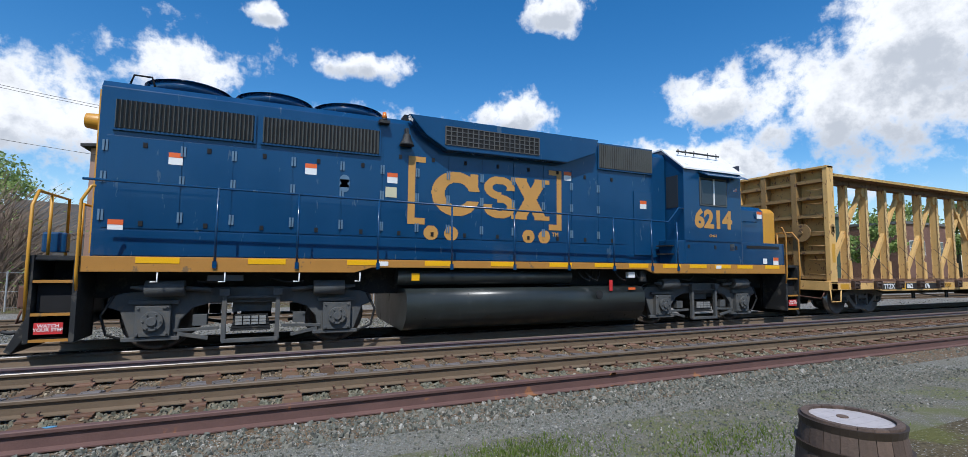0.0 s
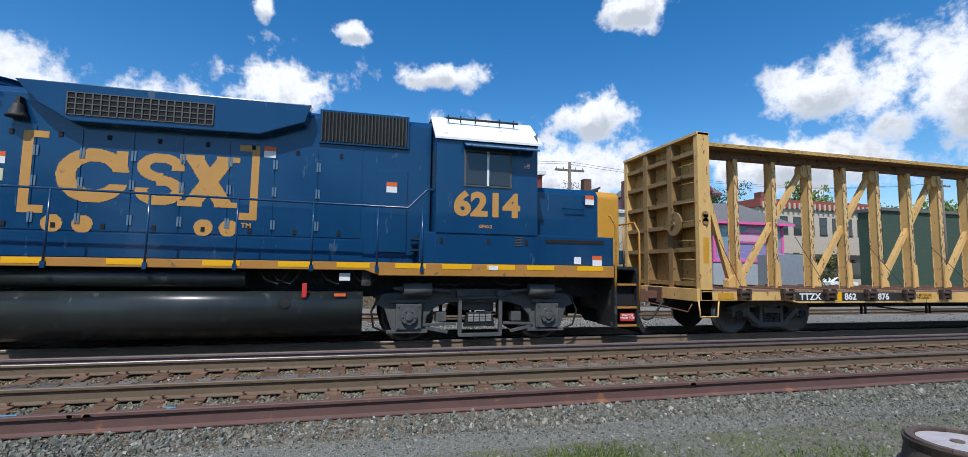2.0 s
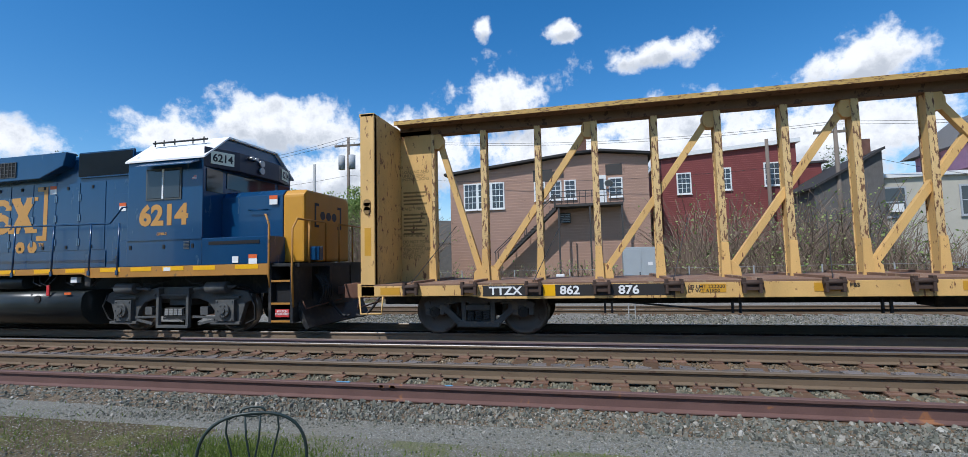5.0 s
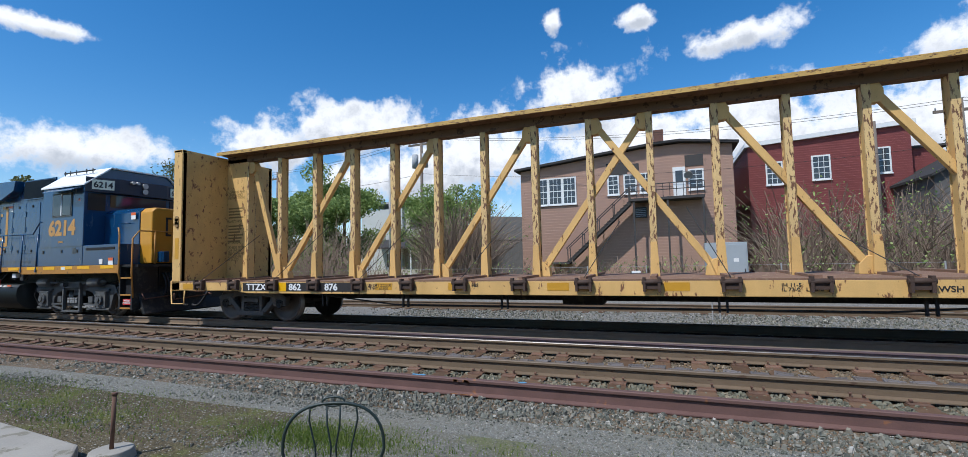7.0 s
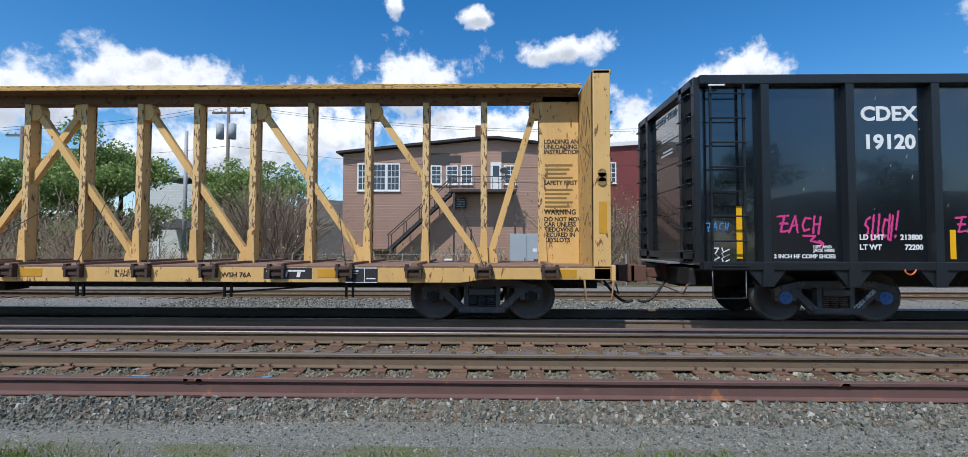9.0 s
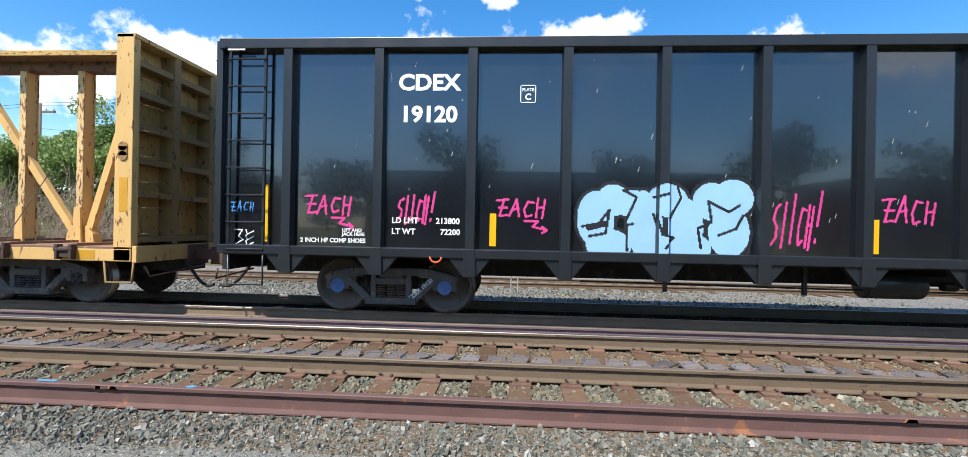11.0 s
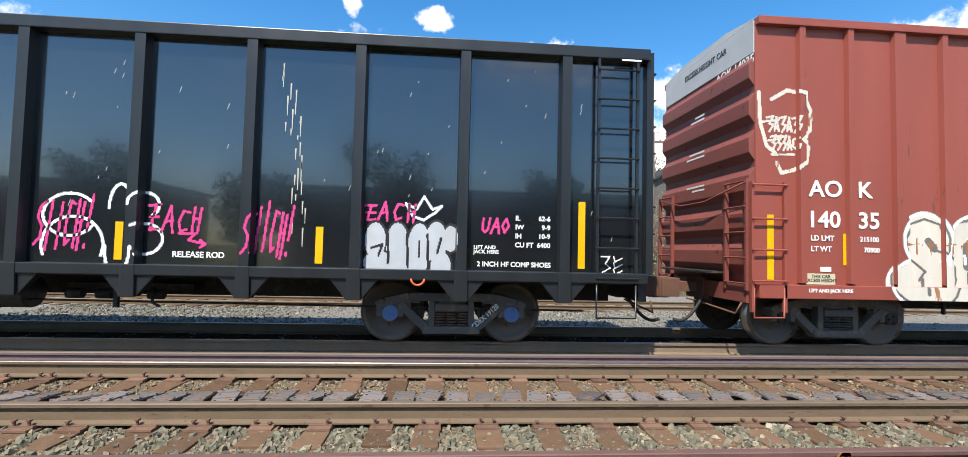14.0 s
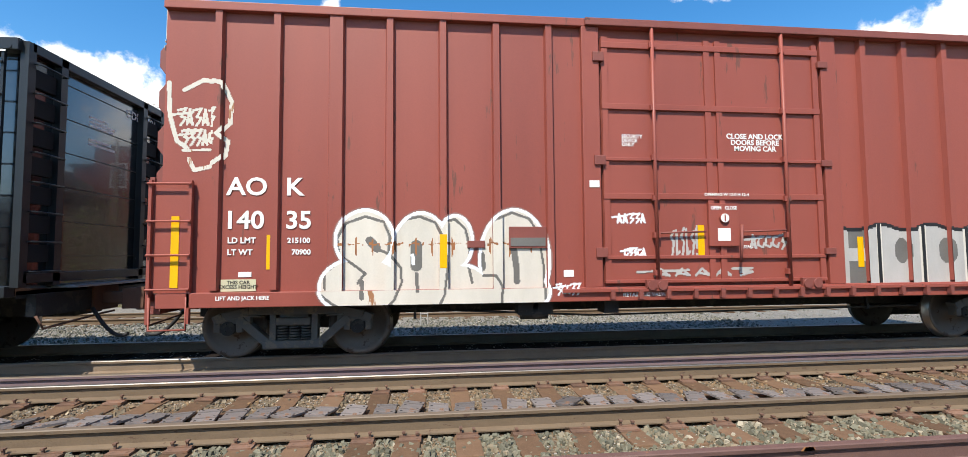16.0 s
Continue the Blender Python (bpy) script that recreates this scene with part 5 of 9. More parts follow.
                    bm.faces.new([bm.verts.new((face - 0.003, y, z)) for y, z in ((p[0] - t.z, p[1] + t.y), (p[0] + t.z, p[1] - t.y), (q[0] + t.z, q[1] - t.y), (q[0] - t.z, q[1] + t.y))])
            cpart("graffiti_tag", bm, LETTER_BLACK, bh, "thin black sprayed scribble")
        r0, r1 = sorted((face, end + s * 0.02))
        cbox("top_cap", (r0, r1, -1.5, 1.5, 4.4, 4.47), BEAM, bh, "", 0.01)
        r0, r1 = sorted((end - s * 0.02, end + s * 0.03))
        bm = B()
        for i in range(7):
            z = 1.25 + i * 0.42
            pipe(bm, [(end, -1.35, z), (end + s * 0.07, -1.35, z), (end + s * 0.07, -0.95, z), (end, -0.95, z)], 0.013)
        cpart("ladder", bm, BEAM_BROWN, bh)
        c0, c1 = sorted((face + s * 0.05, end - s * 0.05))
        cbox("reflector", (c0 + 0.04, c1 - 0.02, -1.504, -1.5, 1.6, 2.15), REFLECT_OLD, bh)
        bm = B()
        rod(bm, (c0 + 0.1, -1.5, 2.5), (c0 + 0.1, -1.52, 2.5), 0.075, 14)
        rod(bm, (c0 + 0.1, -1.5, 2.65), (c0 + 0.1, -1.52, 2.65), 0.075, 14)
        box(bm, c0 + 0.03, c0 + 0.17, -1.52, -1.5, 2.5, 2.65)
        cpart("lifting_slot", bm, BEAM_BROWN, bh)
        # end sill, brake wheel, grab irons
        cbox("end_sill", (min(end, end + s * 0.08), max(end, end + s * 0.08), -1.48, 1.48, 0.78, 1.05), BEAM, flat, "", 0.01)
        coupler(flat, end + s * 0.05, end + s * 0.75)
        bm = B()
        st = xm + s * 10.95
        pipe(bm, [(st - 0.25, -1.48, 0.8), (st - 0.22, -1.48, 0.46), (st + 0.22, -1.48, 0.46), (st + 0.25, -1.48, 0.8)], 0.018)
        cpart("sill_step", bm, BEAM if s < 0 else BEAM_BROWN, flat)
    bm = B()
    rod(bm, (a - 0.04, -0.75, 2.5), (a - 0.09, -0.75, 2.5), 0.27, 20)
    rod(bm, (a - 0.0, -0.75, 2.5), (a - 0.13, -0.75, 2.5), 0.05, 8)
    cpart("brake_wheel", bm, BEAM_BROWN, flat)
    # winches, chains, truss rods, sill stickers
    wm = B()
    box(wm, -0.13, 0.13, -1.57, -1.5, 0.86, 0.98)
    rod(wm, (-0.16, -1.56, 0.98), (0.16, -1.56, 0.98), 0.045, 8)
    for u in (-0.12, 0.12):
        prism(wm, [(u - 0.02, 0.82), (u + 0.02, 0.82), (u + 0.025, 1.06), (u - 0.025, 1.06)], "y", -1.6, -1.5)
    winch = finish(wm, "winch", WINCH)
    rnd = random.Random(5)
    for i, x in enumerate([s * q for s in (-1, 1) for q in (0.57, 1.77, 2.97, 4.16, 5.36, 6.55, 7.75, 8.95, 10.1)]):
        ob = part("winch", winch, None, flat, "rusty tie-down winch")
        ob.location = (x, 0, 0)
        if i % 2 == 0:
            sgn = 1 if x < 0 else -1
            cable = B()
            rod(cable, (xm + x, -1.5, 1.05), (xm + x + sgn * 0.55, -0.2, 1.9 + rnd.uniform(-0.2, 0.5)), 0.008, 5)
            cpart("tie_down_cable", cable, HOSE, flat)
    bm = B()
    pipe(bm, [(11.6, -1.2, 0.74), (14, -1.2, 0.5), (22.5, -1.2, 0.5), (25.8, -1.2, 0.74)], 0.018)
    for x in (12.2, 14.3, 16.5, 20.3, 23.0, 25.2):
        for u in (-0.06, 0.06):
            box(bm, x + u - 0.018, x + u + 0.018, -1.3, -1.26, 0.46, 0.76)
    cpart("brake_rod", bm, UNDER, flat)
    cbox("brake_cylinder_box", (17.5, 18.3, -0.7, -0.2, 0.5, 0.75), UNDER, flat, "", 0.03)
    y = -1.5
    mark = cbox("marking_panel", (9.95, 13.3, y - 0.004, y, 0.79, 0.99), LETTER_BLACK, near_sill, "black panel with white car number")
    ctext("TTZX", 0.14, 10.07, 0.82, y - 0.006, LETTER, mark, 0.006, 1.15)
    ctext("862", 0.14, 11.36, 0.82, y - 0.006, LETTER, mark, 0.006, 1.15)
    ctext("876", 0.14, 12.37, 0.82, y - 0.006, LETTER, mark, 0.006, 1.15)
    cbox("reflector", (11.06, 11.28, y - 0.007, y - 0.004, 0.79, 0.99), REFLECT, mark)
    for x in (15.6, 17.6, 19.6, 24.9, 29.0, 8.1, 13.9):
        cbox("reflector", (x - 0.2, x + 0.2, y - 0.005, y, 0.83, 0.97), REFLECT_OLD, near_sill)
    pl = cbox("marking_panel", (23.75, 24.6, y - 0.004, y, 0.8, 0.99), LETTER_BLACK, near_sill)
    bm = B()
    for u in (23.9, 24.13, 24.36):
        box(bm, u - 0.1, u + 0.12, y - 0.007, y - 0.004, 0.925, 0.955)
        prism(bm, [(u - 0.03, 0.83), (u + 0.03, 0.83), (u + 0.05, 0.93), (u - 0.01, 0.93)], "y", y - 0.007, y - 0.004)
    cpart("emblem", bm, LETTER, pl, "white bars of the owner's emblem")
    cl = cbox("data_panel", (25.2, 25.75, y - 0.01, y, 0.74, 1.0), LETTER_BLACK, near_sill, "black data panel with white frame")
    bm = B()
    for b4 in ((25.2, 25.75, 0.985, 1.0), (25.2, 25.75, 0.74, 0.75), (25.52, 25.53, 0.75, 0.985), (25.24, 25.42, 0.93, 0.95), (25.24, 25.4, 0.89, 0.9), (25.56, 25.72, 0.8, 0.82)):
        box(bm, b4[0], b4[1], y - 0.014, y - 0.01, b4[2], b4[3])
    cpart("data_lines", bm, LETTER, cl)
    ctext("LD LMT 222200\nLT WT 61800", 0.055, 13.5, 0.9, y - 0.004, LETTER_BLACK, near_sill, 0.001, 1.1)
    ctext("IH 11-5\nIL 73-0   L 75-0", 0.055, 21.1, 0.9, y - 0.004, LETTER_BLACK, near_sill, 0.001, 1.1)
    ctext("WSH 76A", 0.08, 23.0, 0.83, y - 0.004, LETTER_BLACK, near_sill, 0.002, 1.1)
    ctext("FBS", 0.06, 15.9, 0.9, y - 0.007, LETTER_BLACK, near_sill, 0.001, 1.1)
    sets = wheelset(0.457, UNDER)
    for xc in (9.74, 27.56):
        freight_truck(flat, xc, 0.889, sets, TRUCK_GREY)


# rust brown, made darker to paint in the shade under the top chord
SOFFIT = material("rusty_shaded_soffit", (0.17, 0.10, 0.055), 0.85, var=0.35, scale=3, bump=0.3, wear=(0.07, 0.04, 0.026), wear_amount=0.1, wear_scale=6)
PRINT_FAINT = material("faded_print", (0.22, 0.14, 0.04), 0.7)
BEAM_BROWN = material("beam_dull_brown", (0.27, 0.165, 0.06), 0.75, var=0.25, bump=0.25, wear=(0.09, 0.05, 0.03), wear_amount=0.08)
REFLECT_OLD = material("faded_reflector", (0.55, 0.28, 0.02), 0.5, var=0.15)
centre_beam_car()


PINK = material("spray_pink", (0.62, 0.045, 0.22), 0.5, var=0.2)
SKYBLUE = material("spray_light_blue", (0.30, 0.52, 0.70), 0.45, var=0.1)
SPRAY_BLACK = material("spray_black", (0.012, 0.012, 0.014), 0.5, var=0.1)
SPRAY_WHITE = material("spray_white", (0.72, 0.76, 0.80), 0.5, var=0.1)
SPRAY_CREAM = material("spray_cream", (0.60, 0.565, 0.49), 0.6, var=0.18, wear=(0.33, 0.15, 0.07), wear_amount=0.04, wear_scale=5, streak=4)
SPRAY_GREY = material("spray_grey", (0.13, 0.125, 0.115), 0.6, var=0.25)
CHALK_BLUE = material("chalk_blue", (0.05, 0.22, 0.5), 0.6)
HOOK = material("hook_orange", (0.65, 0.12, 0.03), 0.5)


HANDWRITING = {
    "S": [[(0.9, 0.95), (0.3, 0.85), (0.1, 0.62), (0.75, 0.45), (0.8, 0.2), (0.15, 0.05)]],
    "I": [[(0.45, 1.0), (0.5, 0.0)]],
    "T": [[(-0.2, 0.85), (1.0, 1.0)], [(0.5, 0.95), (0.35, 0.0)]],
    "C": [[(0.95, 0.85), (0.4, 0.9), (0.15, 0.45), (0.4, 0.05), (0.9, 0.15)]],
    "H": [[(0.15, 1.0), (0.2, 0.0)], [(0.8, 0.95), (0.75, -0.05)], [(0.15, 0.5), (0.8, 0.55)]],
    "E": [[(0.9, 0.95), (-0.2, 0.9)], [(0.9, 0.5), (0.1, 0.5)], [(0.5, 0.95), (0.25, 0.05), (1.0, 0.1)]],
    "A": [[(0.0, 0.0), (0.5, 1.0), (0.95, 0.0)], [(0.2, 0.4), (0.85, 0.45)]],
    "U": [[(0.1, 1.0), (0.15, 0.2), (0.5, 0.0), (0.85, 0.25), (0.9, 1.0)]],
    "O": [[(0.5, 1.0), (0.05, 0.5), (0.5, 0.0), (0.95, 0.5), (0.5, 1.0)]],
    "!": [[(0.55, 1.1), (0.45, 0.35)], [(0.43, 0.08), (0.42, 0.02)]]}


def scrawl(x, z, cx, cz, w, h, seed, tall=False, word=None):
    """A quick sprayed tag of loose hand-drawn strokes, as a distance."""
    rnd = random.Random(seed)
    word = word or ("SIICH!" if tall else "EACH")
    d = np.full(x.shape, 9.0)
    s = w / len(word)
    for i, c in enumerate(word):
        x0, z0 = cx - w / 2 + i * s, cz - h / 2 + h * rnd.uniform(-0.06, 0.06)
        k, g = s * rnd.uniform(0.72, 0.9), h * rnd.uniform(0.85, 1.08)
        for line in HANDWRITING[c]:
            d = np.minimum(d, stroke(x, z, [(x0 + k * u + 0.12 * g * (v - 0.5), z0 + g * v) for u, v in line]))
    return d


def zigzag(x, z, cx, cz, w, h, seed, tall=False):
    """An unreadable one-line tag of zigzag and looping strokes, as a distance."""
    rnd = random.Random(seed)
    d = np.full(x.shape, 9.0)
    k = 5
    for i in range(k):
        u = cx + w * (i / k - 0.5) + w * 0.03
        s = w / k
        if tall:
            top, bot = cz + h / 2 * rnd.uniform(0.7, 1), cz - h / 2 * rnd.uniform(0.7, 1)
            if i % 2 == 0:
                pts = [(u + s * 0.75, top), (u + s * 0.1, cz + h * 0.15), (u + s * 0.7, cz), (u + s * 0.35, bot)]
            else:
                pts = [(u + s * 0.2, top), (u + s * 0.25, bot), (u + s * 0.8, bot + h * 0.1)]
        else:
            a = rnd.choice((0, 1, 2))
            if a == 0:
                pts = [(u, cz + h * 0.35), (u + s, cz + h * 0.45), (u + s * 0.4, cz), (u + s, cz - h * 0.05), (u + s * 0.4, cz - h * 0.45)]
            elif a == 1:
                pts = [(u + s * 0.2, cz - h * 0.4), (u + s * 0.5, cz + h * 0.4), (u + s * 0.9, cz - h * 0.4), (u + s * 0.3, cz - h * 0.05)]
            else:
                pts = [(u + s * 0.9, cz + h * 0.3), (u + s * 0.3, cz + h * 0.25), (u + s * 0.15, cz - h * 0.2), (u + s * 0.8, cz - h * 0.35), (u + s, cz - h * 0.1)]
        d = np.minimum(d, stroke(x, z, pts))
    if tall:
        d = np.minimum(d, stroke(x, z, [(cx + w * 0.58, cz + h * 0.5), (cx + w * 0.56, cz - h * 0.2)]))
        d = np.minimum(d, stroke(x, z, [(cx + w * 0.56, cz - h * 0.4), (cx + w * 0.56, cz - h * 0.43)]))
    else:
        d = np.minimum(d, stroke(x, z, [(cx - w * 0.6, cz + h * 0.1), (cx - w * 0.1, cz + h * 0.25)]))
    return d


def arrow(x, z, cx, cz, s):
    return stroke(x, z, [(cx - s, cz + s * 0.5), (cx + s * 0.2, cz + s * 0.5), (cx - s * 0.3, cz), (cx + s, cz - s * 0.3), (cx + s * 0.6, cz), (cx + s, cz - s * 0.3), (cx + s * 0.6, cz - s * 0.55)])


def blob(x, z, parts, grow=0.0):
    """Swollen throw-up shapes: the union of ellipses (x, z, half width, half height)."""
    m = np.zeros(x.shape, bool)
    for cx, cz, a, b in parts:
        m |= np.hypot((x - cx) / (a + grow), (z - cz) / (b + grow)) < 1
    return m


def gondola_car():
    g = car("gondola_car", "tall black steel gondola with sprayed graffiti on its side", "gondola", 41.03)
    a, b, py, ry = 31.32, 50.74, -1.48, -1.62
    posts = [32.40 + 1.43 * i for i in range(13)]
    for s in (-1, 1):
        y0, y1 = sorted((s * 1.48, s * 1.46))
        side = cbox("side_sheet", (a, b, y0, y1, 1.0, 4.25), GONDOLA, g, "glossy black side sheet reflecting the clouds")
        y0, y1 = sorted((s * 1.46, s * 1.63))
        cbox("top_chord", (a - 0.02, b + 0.02, y0, y1, 4.16, 4.32), GONDOLA_RIB, side, "black top chord", 0.012)
        cbox("side_sill", (a, b, y0, sorted((s * 1.46, s * 1.60))[1] if s > 0 else y1, 0.98, 1.12), GONDOLA_RIB, side, "", 0.012)
        bm = B()
        w = 0.085
        yo = s * 1.62
        prism(bm, [(-w, s * 1.48), (-w * 0.8, yo), (w * 0.8, yo), (w, s * 1.48)], "z", 1.1, 4.17)
        pm = finish(bm, "side_post", GONDOLA_RIB)
        bm = B()
        prism(bm, [(-0.36, 1.02), (-0.1, 0.70), (0.1, 0.70), (0.36, 1.02)], "y", *sorted((s * 1.60, s * 1.50)))
        prism(bm, [(-0.1, 0.70), (0.1, 0.70), (0.085, 1.12), (-0.085, 1.12)], "y", *sorted((s * 1.64, s * 1.60)))
        gm = finish(bm, "gusset", GONDOLA_RIB, 0.01)
        for x in posts:
            ob = part("side_post", pm, None, side, "black vertical side post")
            ob.location = (x - CAR["x"], 0, 0)
            ob = part("gusset", gm, None, side)
            ob.location = (x - CAR["x"], 0, 0)
        if s < 0:
            near = side
    cbox("floor", (a, b, -1.46, 1.46, 0.95, 1.05), UNDER, g)
    cbox("centre_sill", (a + 0.1, b - 0.1, -0.3, 0.3, 0.6, 0.95), UNDER, g)
    for s, x in ((-1, a), (1, b)):
        x0, x1 = sorted((x, x - s * 0.02))
        e = cbox("end_sheet", (x0, x1, -1.46, 1.46, 1.0, 4.25), GONDOLA, g, "black end sheet")
        x0, x1 = sorted((x, x + s * 0.1))
        for z in (1.15, 4.18):
            cbox("end_rib", (x0, x1, -1.5, 1.5, z, z + 0.13), GONDOLA_RIB, e, "", 0.01)
        for y in (-1.5, -0.95, 0.95, 1.5):
            cbox("end_rib", (x0, x1, y - 0.06, y + 0.06, 1.1, 4.3), GONDOLA_RIB, e)
        for y in (-1.22, 1.22):
            bm = B()
            for i in range(8):
                z = 1.3 + i * 0.39
                pipe(bm, [(x + s * 0.1, y - 0.24, z), (x + s * 0.17, y - 0.24, z), (x + s * 0.17, y + 0.24, z), (x + s * 0.1, y + 0.24, z)], 0.013)
            cpart("end_ladder", bm, GONDOLA_RIB, e)
            # near-black blocks paint shaded pockets between the rungs; the sheet has no hollows
            for i in range(7):
                cbox("end_pocket_shade", (min(x, x + s * 0.045), max(x, x + s * 0.045), y - 0.19, y + 0.19, 1.42 + i * 0.39, 1.66 + i * 0.39), HOLE, e)
        for i in range(6):
            cbox("rivet_strip", (min(x, x + s * 0.012), max(x, x + s * 0.012), -0.9, 0.9, 1.5 + i * 0.5, 1.51 + i * 0.5), GONDOLA_RIB, e)
        ctext("CDEX 19120", 0.14, x + s * 0.005, 3.93, -0.55 * -s if s > 0 else 0.55, LETTER, e, 0.004, 1.0, "LEFT", "right" if s > 0 else "left")
        bm = B()
        for z, w in ((3.65, 0.4), (3.58, 0.6), (3.52, 0.55), (3.3, 0.5), (3.23, 0.6)):
            box(bm, min(x, x + s * 0.006), max(x, x + s * 0.006), -0.3, -0.3 + w, z, z + 0.035)
        cpart("end_print", bm, LETTER, e)
        cbox("end_platform", (min(x, x + s * 0.35), max(x, x + s * 0.35), -0.9, 0.9, 1.06, 1.09), STEEL_GREY, g)
        cbox("end_sill", (min(x, x + s * 0.12), max(x, x + s * 0.12), -1.3, 1.3, 0.7, 1.0), UNDER, g)
        coupler(g, x + s * 0.1, x + s * 0.78)
        # side ladder
        xl = x - s * 0.44
        bm = B()
        for u in (-0.28, 0.28):
            box(bm, xl + u - 0.018, xl + u + 0.018, -1.62, -1.58, 0.98, 4.16)
        for i in range(8):
            rod(bm, (xl - 0.3, -1.64, 1.05 + i * 0.42), (xl + 0.3, -1.64, 1.05 + i * 0.42), 0.014, 6)
        cpart("side_ladder", bm, GONDOLA_RIB, near, "black side ladder")
        bm = B()
        pipe(bm, [(xl - 0.28, -1.6, 1.0), (xl - 0.28, -1.6, 0.5), (xl + 0.28, -1.6, 0.5), (xl + 0.28, -1.6, 1.0)], 0.016)
        cpart("sill_step", bm, GONDOLA_RIB, g)
        cbox("corner_gap", (min(x - s * 0.12, x - s * 0.4), max(x - s * 0.12, x - s * 0.4), -1.634, -1.63, 4.13, 4.155), LETTER, near)
        rod(bm2 := B(), (x - s * 0.08, -1.5, 4.2), (x - s * 0.08, -1.64, 4.2), 0.03, 8)
        cpart("corner_bolt", bm2, GONDOLA_RIB, near)
    # underbody
    bm = B()
    rod(bm, (41.35, -0.95, 0.68), (42.2, -0.95, 0.68), 0.22, 18)
    cpart("air_reservoir", bm, TANK, g, "black brake air reservoir", 0.02)
    bm = B()
    pipe(bm, [(37, -1.0, 0.62), (50, -1.0, 0.52)], 0.016)
    for x in (38.3, 40.4, 43.4):
        box(bm, x - 0.03, x + 0.03, -1.15, -1.1, 0.5, 1.0)
    box(bm, 42.4, 44.2, -0.7, -0.4, 0.7, 0.8)
    for x in (42.6, 43.0, 43.7):
        rod(bm, (x, -0.9, 0.66), (x + 0.2, -0.9, 0.66), 0.07, 8)
    pipe(bm, [(44.0, -1.3, 0.8), (44.0, -1.35, 0.6), (44.1, -1.35, 0.55)], 0.02)
    cpart("brake_gear", bm, UNDER, g)
    for x in (34.75, 47.55):
        bm = B()
        pipe(bm, [(x + 0.09 * math.cos(t), -1.62, 1.0 + 0.09 * math.sin(t)) for t in [math.pi + i * math.pi / 7 for i in range(8)]], 0.016)
        cpart("tow_hook", bm, HOOK, g, "orange tow loop")

    def depth(x):
        return ry - 0.0 if min(abs(x - p) for p in posts) < 0.07 else py
    for x, z1 in ((32.0, 2.07), (35.6, 1.63), (41.17, 1.62), (43.62, 1.62), (46.2, 1.63), (49.83, 2.09)):
        cpaint("reflector", lambda u, v: np.zeros(u.shape, int), x - 0.05, x + 0.05, 1.17, z1, lambda u: py, [REFLECT], near, 0.05, "yellow reflective stripe")
    yl = py - 0.004
    ctext("CDEX", 0.235, 34.1, 3.56, yl, LETTER, near, 0.012, 1.05)
    ctext("19120", 0.235, 34.13, 3.07, yl, LETTER, near, 0.012, 1.05)
    ctext("LD LMT", 0.085, 34.03, 1.50, yl, LETTER, near, 0.004)
    ctext("213800", 0.085, 34.72, 1.50, yl, LETTER, near, 0.004)
    ctext("LT WT", 0.085, 34.03, 1.33, yl, LETTER, near, 0.004)
    ctext("72200", 0.085, 34.79, 1.33, yl, LETTER, near, 0.004)
    ctext("2 INCH HF COMP SHOES", 0.065, 32.58, 1.18, yl, LETTER, near, 0.003)
    ctext("LIFT AND\nJACK HERE", 0.05, 33.25, 1.35, yl, LETTER, near, 0.002)
    ctext("RELEASE ROD", 0.075, 44.3, 1.22, yl, LETTER, near, 0.003)
    for i, (p, q) in enumerate((("IL", "62-6"), ("IW", "9-9"), ("IH", "10-9"), ("CU FT", "6400"))):
        ctext(p, 0.065, 48.88, 1.83 - i * 0.125, yl, LETTER, near, 0.003)
        ctext(q, 0.065, 49.38, 1.83 - i * 0.125, yl, LETTER, near, 0.003, 1.0, "RIGHT")
    ctext("LIFT AND\nJACK HERE", 0.05, 48.3, 1.42, yl, LETTER, near, 0.002)
    ctext("2 INCH HF COMP SHOES", 0.065, 48.35, 1.18, yl, LETTER, near, 0.003)
    bm = B()
    for q in ((35.98, 36.22, 3.36, 3.375), (35.98, 36.22, 3.62, 3.635), (35.98, 35.995, 3.36, 3.635), (36.205, 36.22, 3.36, 3.635)):
        box(bm, q[0], q[1], yl - 0.003, yl, q[2], q[3])
    pl = cpart("plate_mark", bm, LETTER, near, "white framed plate mark")
    ctext("PLATE", 0.045, 36.1, 3.54, yl, LETTER, pl, 0.002, 1.0, "CENTER")
    ctext("C", 0.09, 36.1, 3.41, yl, LETTER, pl, 0.005, 1.0, "CENTER")

    # graffiti
    tags = [(33.05, 1.78, 0.75, 0.3, 1, False), (34.42, 1.72, 0.6, 0.42, 2, True), (36.05, 1.78, 0.75, 0.3, 3, False), (40.08, 1.62, 0.72, 0.7, 4, True),
            (41.65, 1.8, 0.75, 0.36, 5, False), (42.95, 1.62, 0.72, 0.65, 6, True), (44.35, 1.75, 0.72, 0.38, 7, False), (45.56, 1.62, 0.62, 0.68, 8, True), (47.18, 1.9, 0.75, 0.26, 9, False), (48.62, 1.75, 0.42, 0.2, 10, False)]
    for cx, cz, w, h, seed, tall in tags:
        def tag(x, z):
            d = scrawl(x, z, cx, cz, w, h, seed, tall, "UAO" if seed == 10 else None)
            if not tall and seed in (1, 3, 7):
                d = np.minimum(d, arrow(x, z, cx + 0.2, cz - 0.3, 0.17))
            return np.where(d < 0.0175, 0, -1)
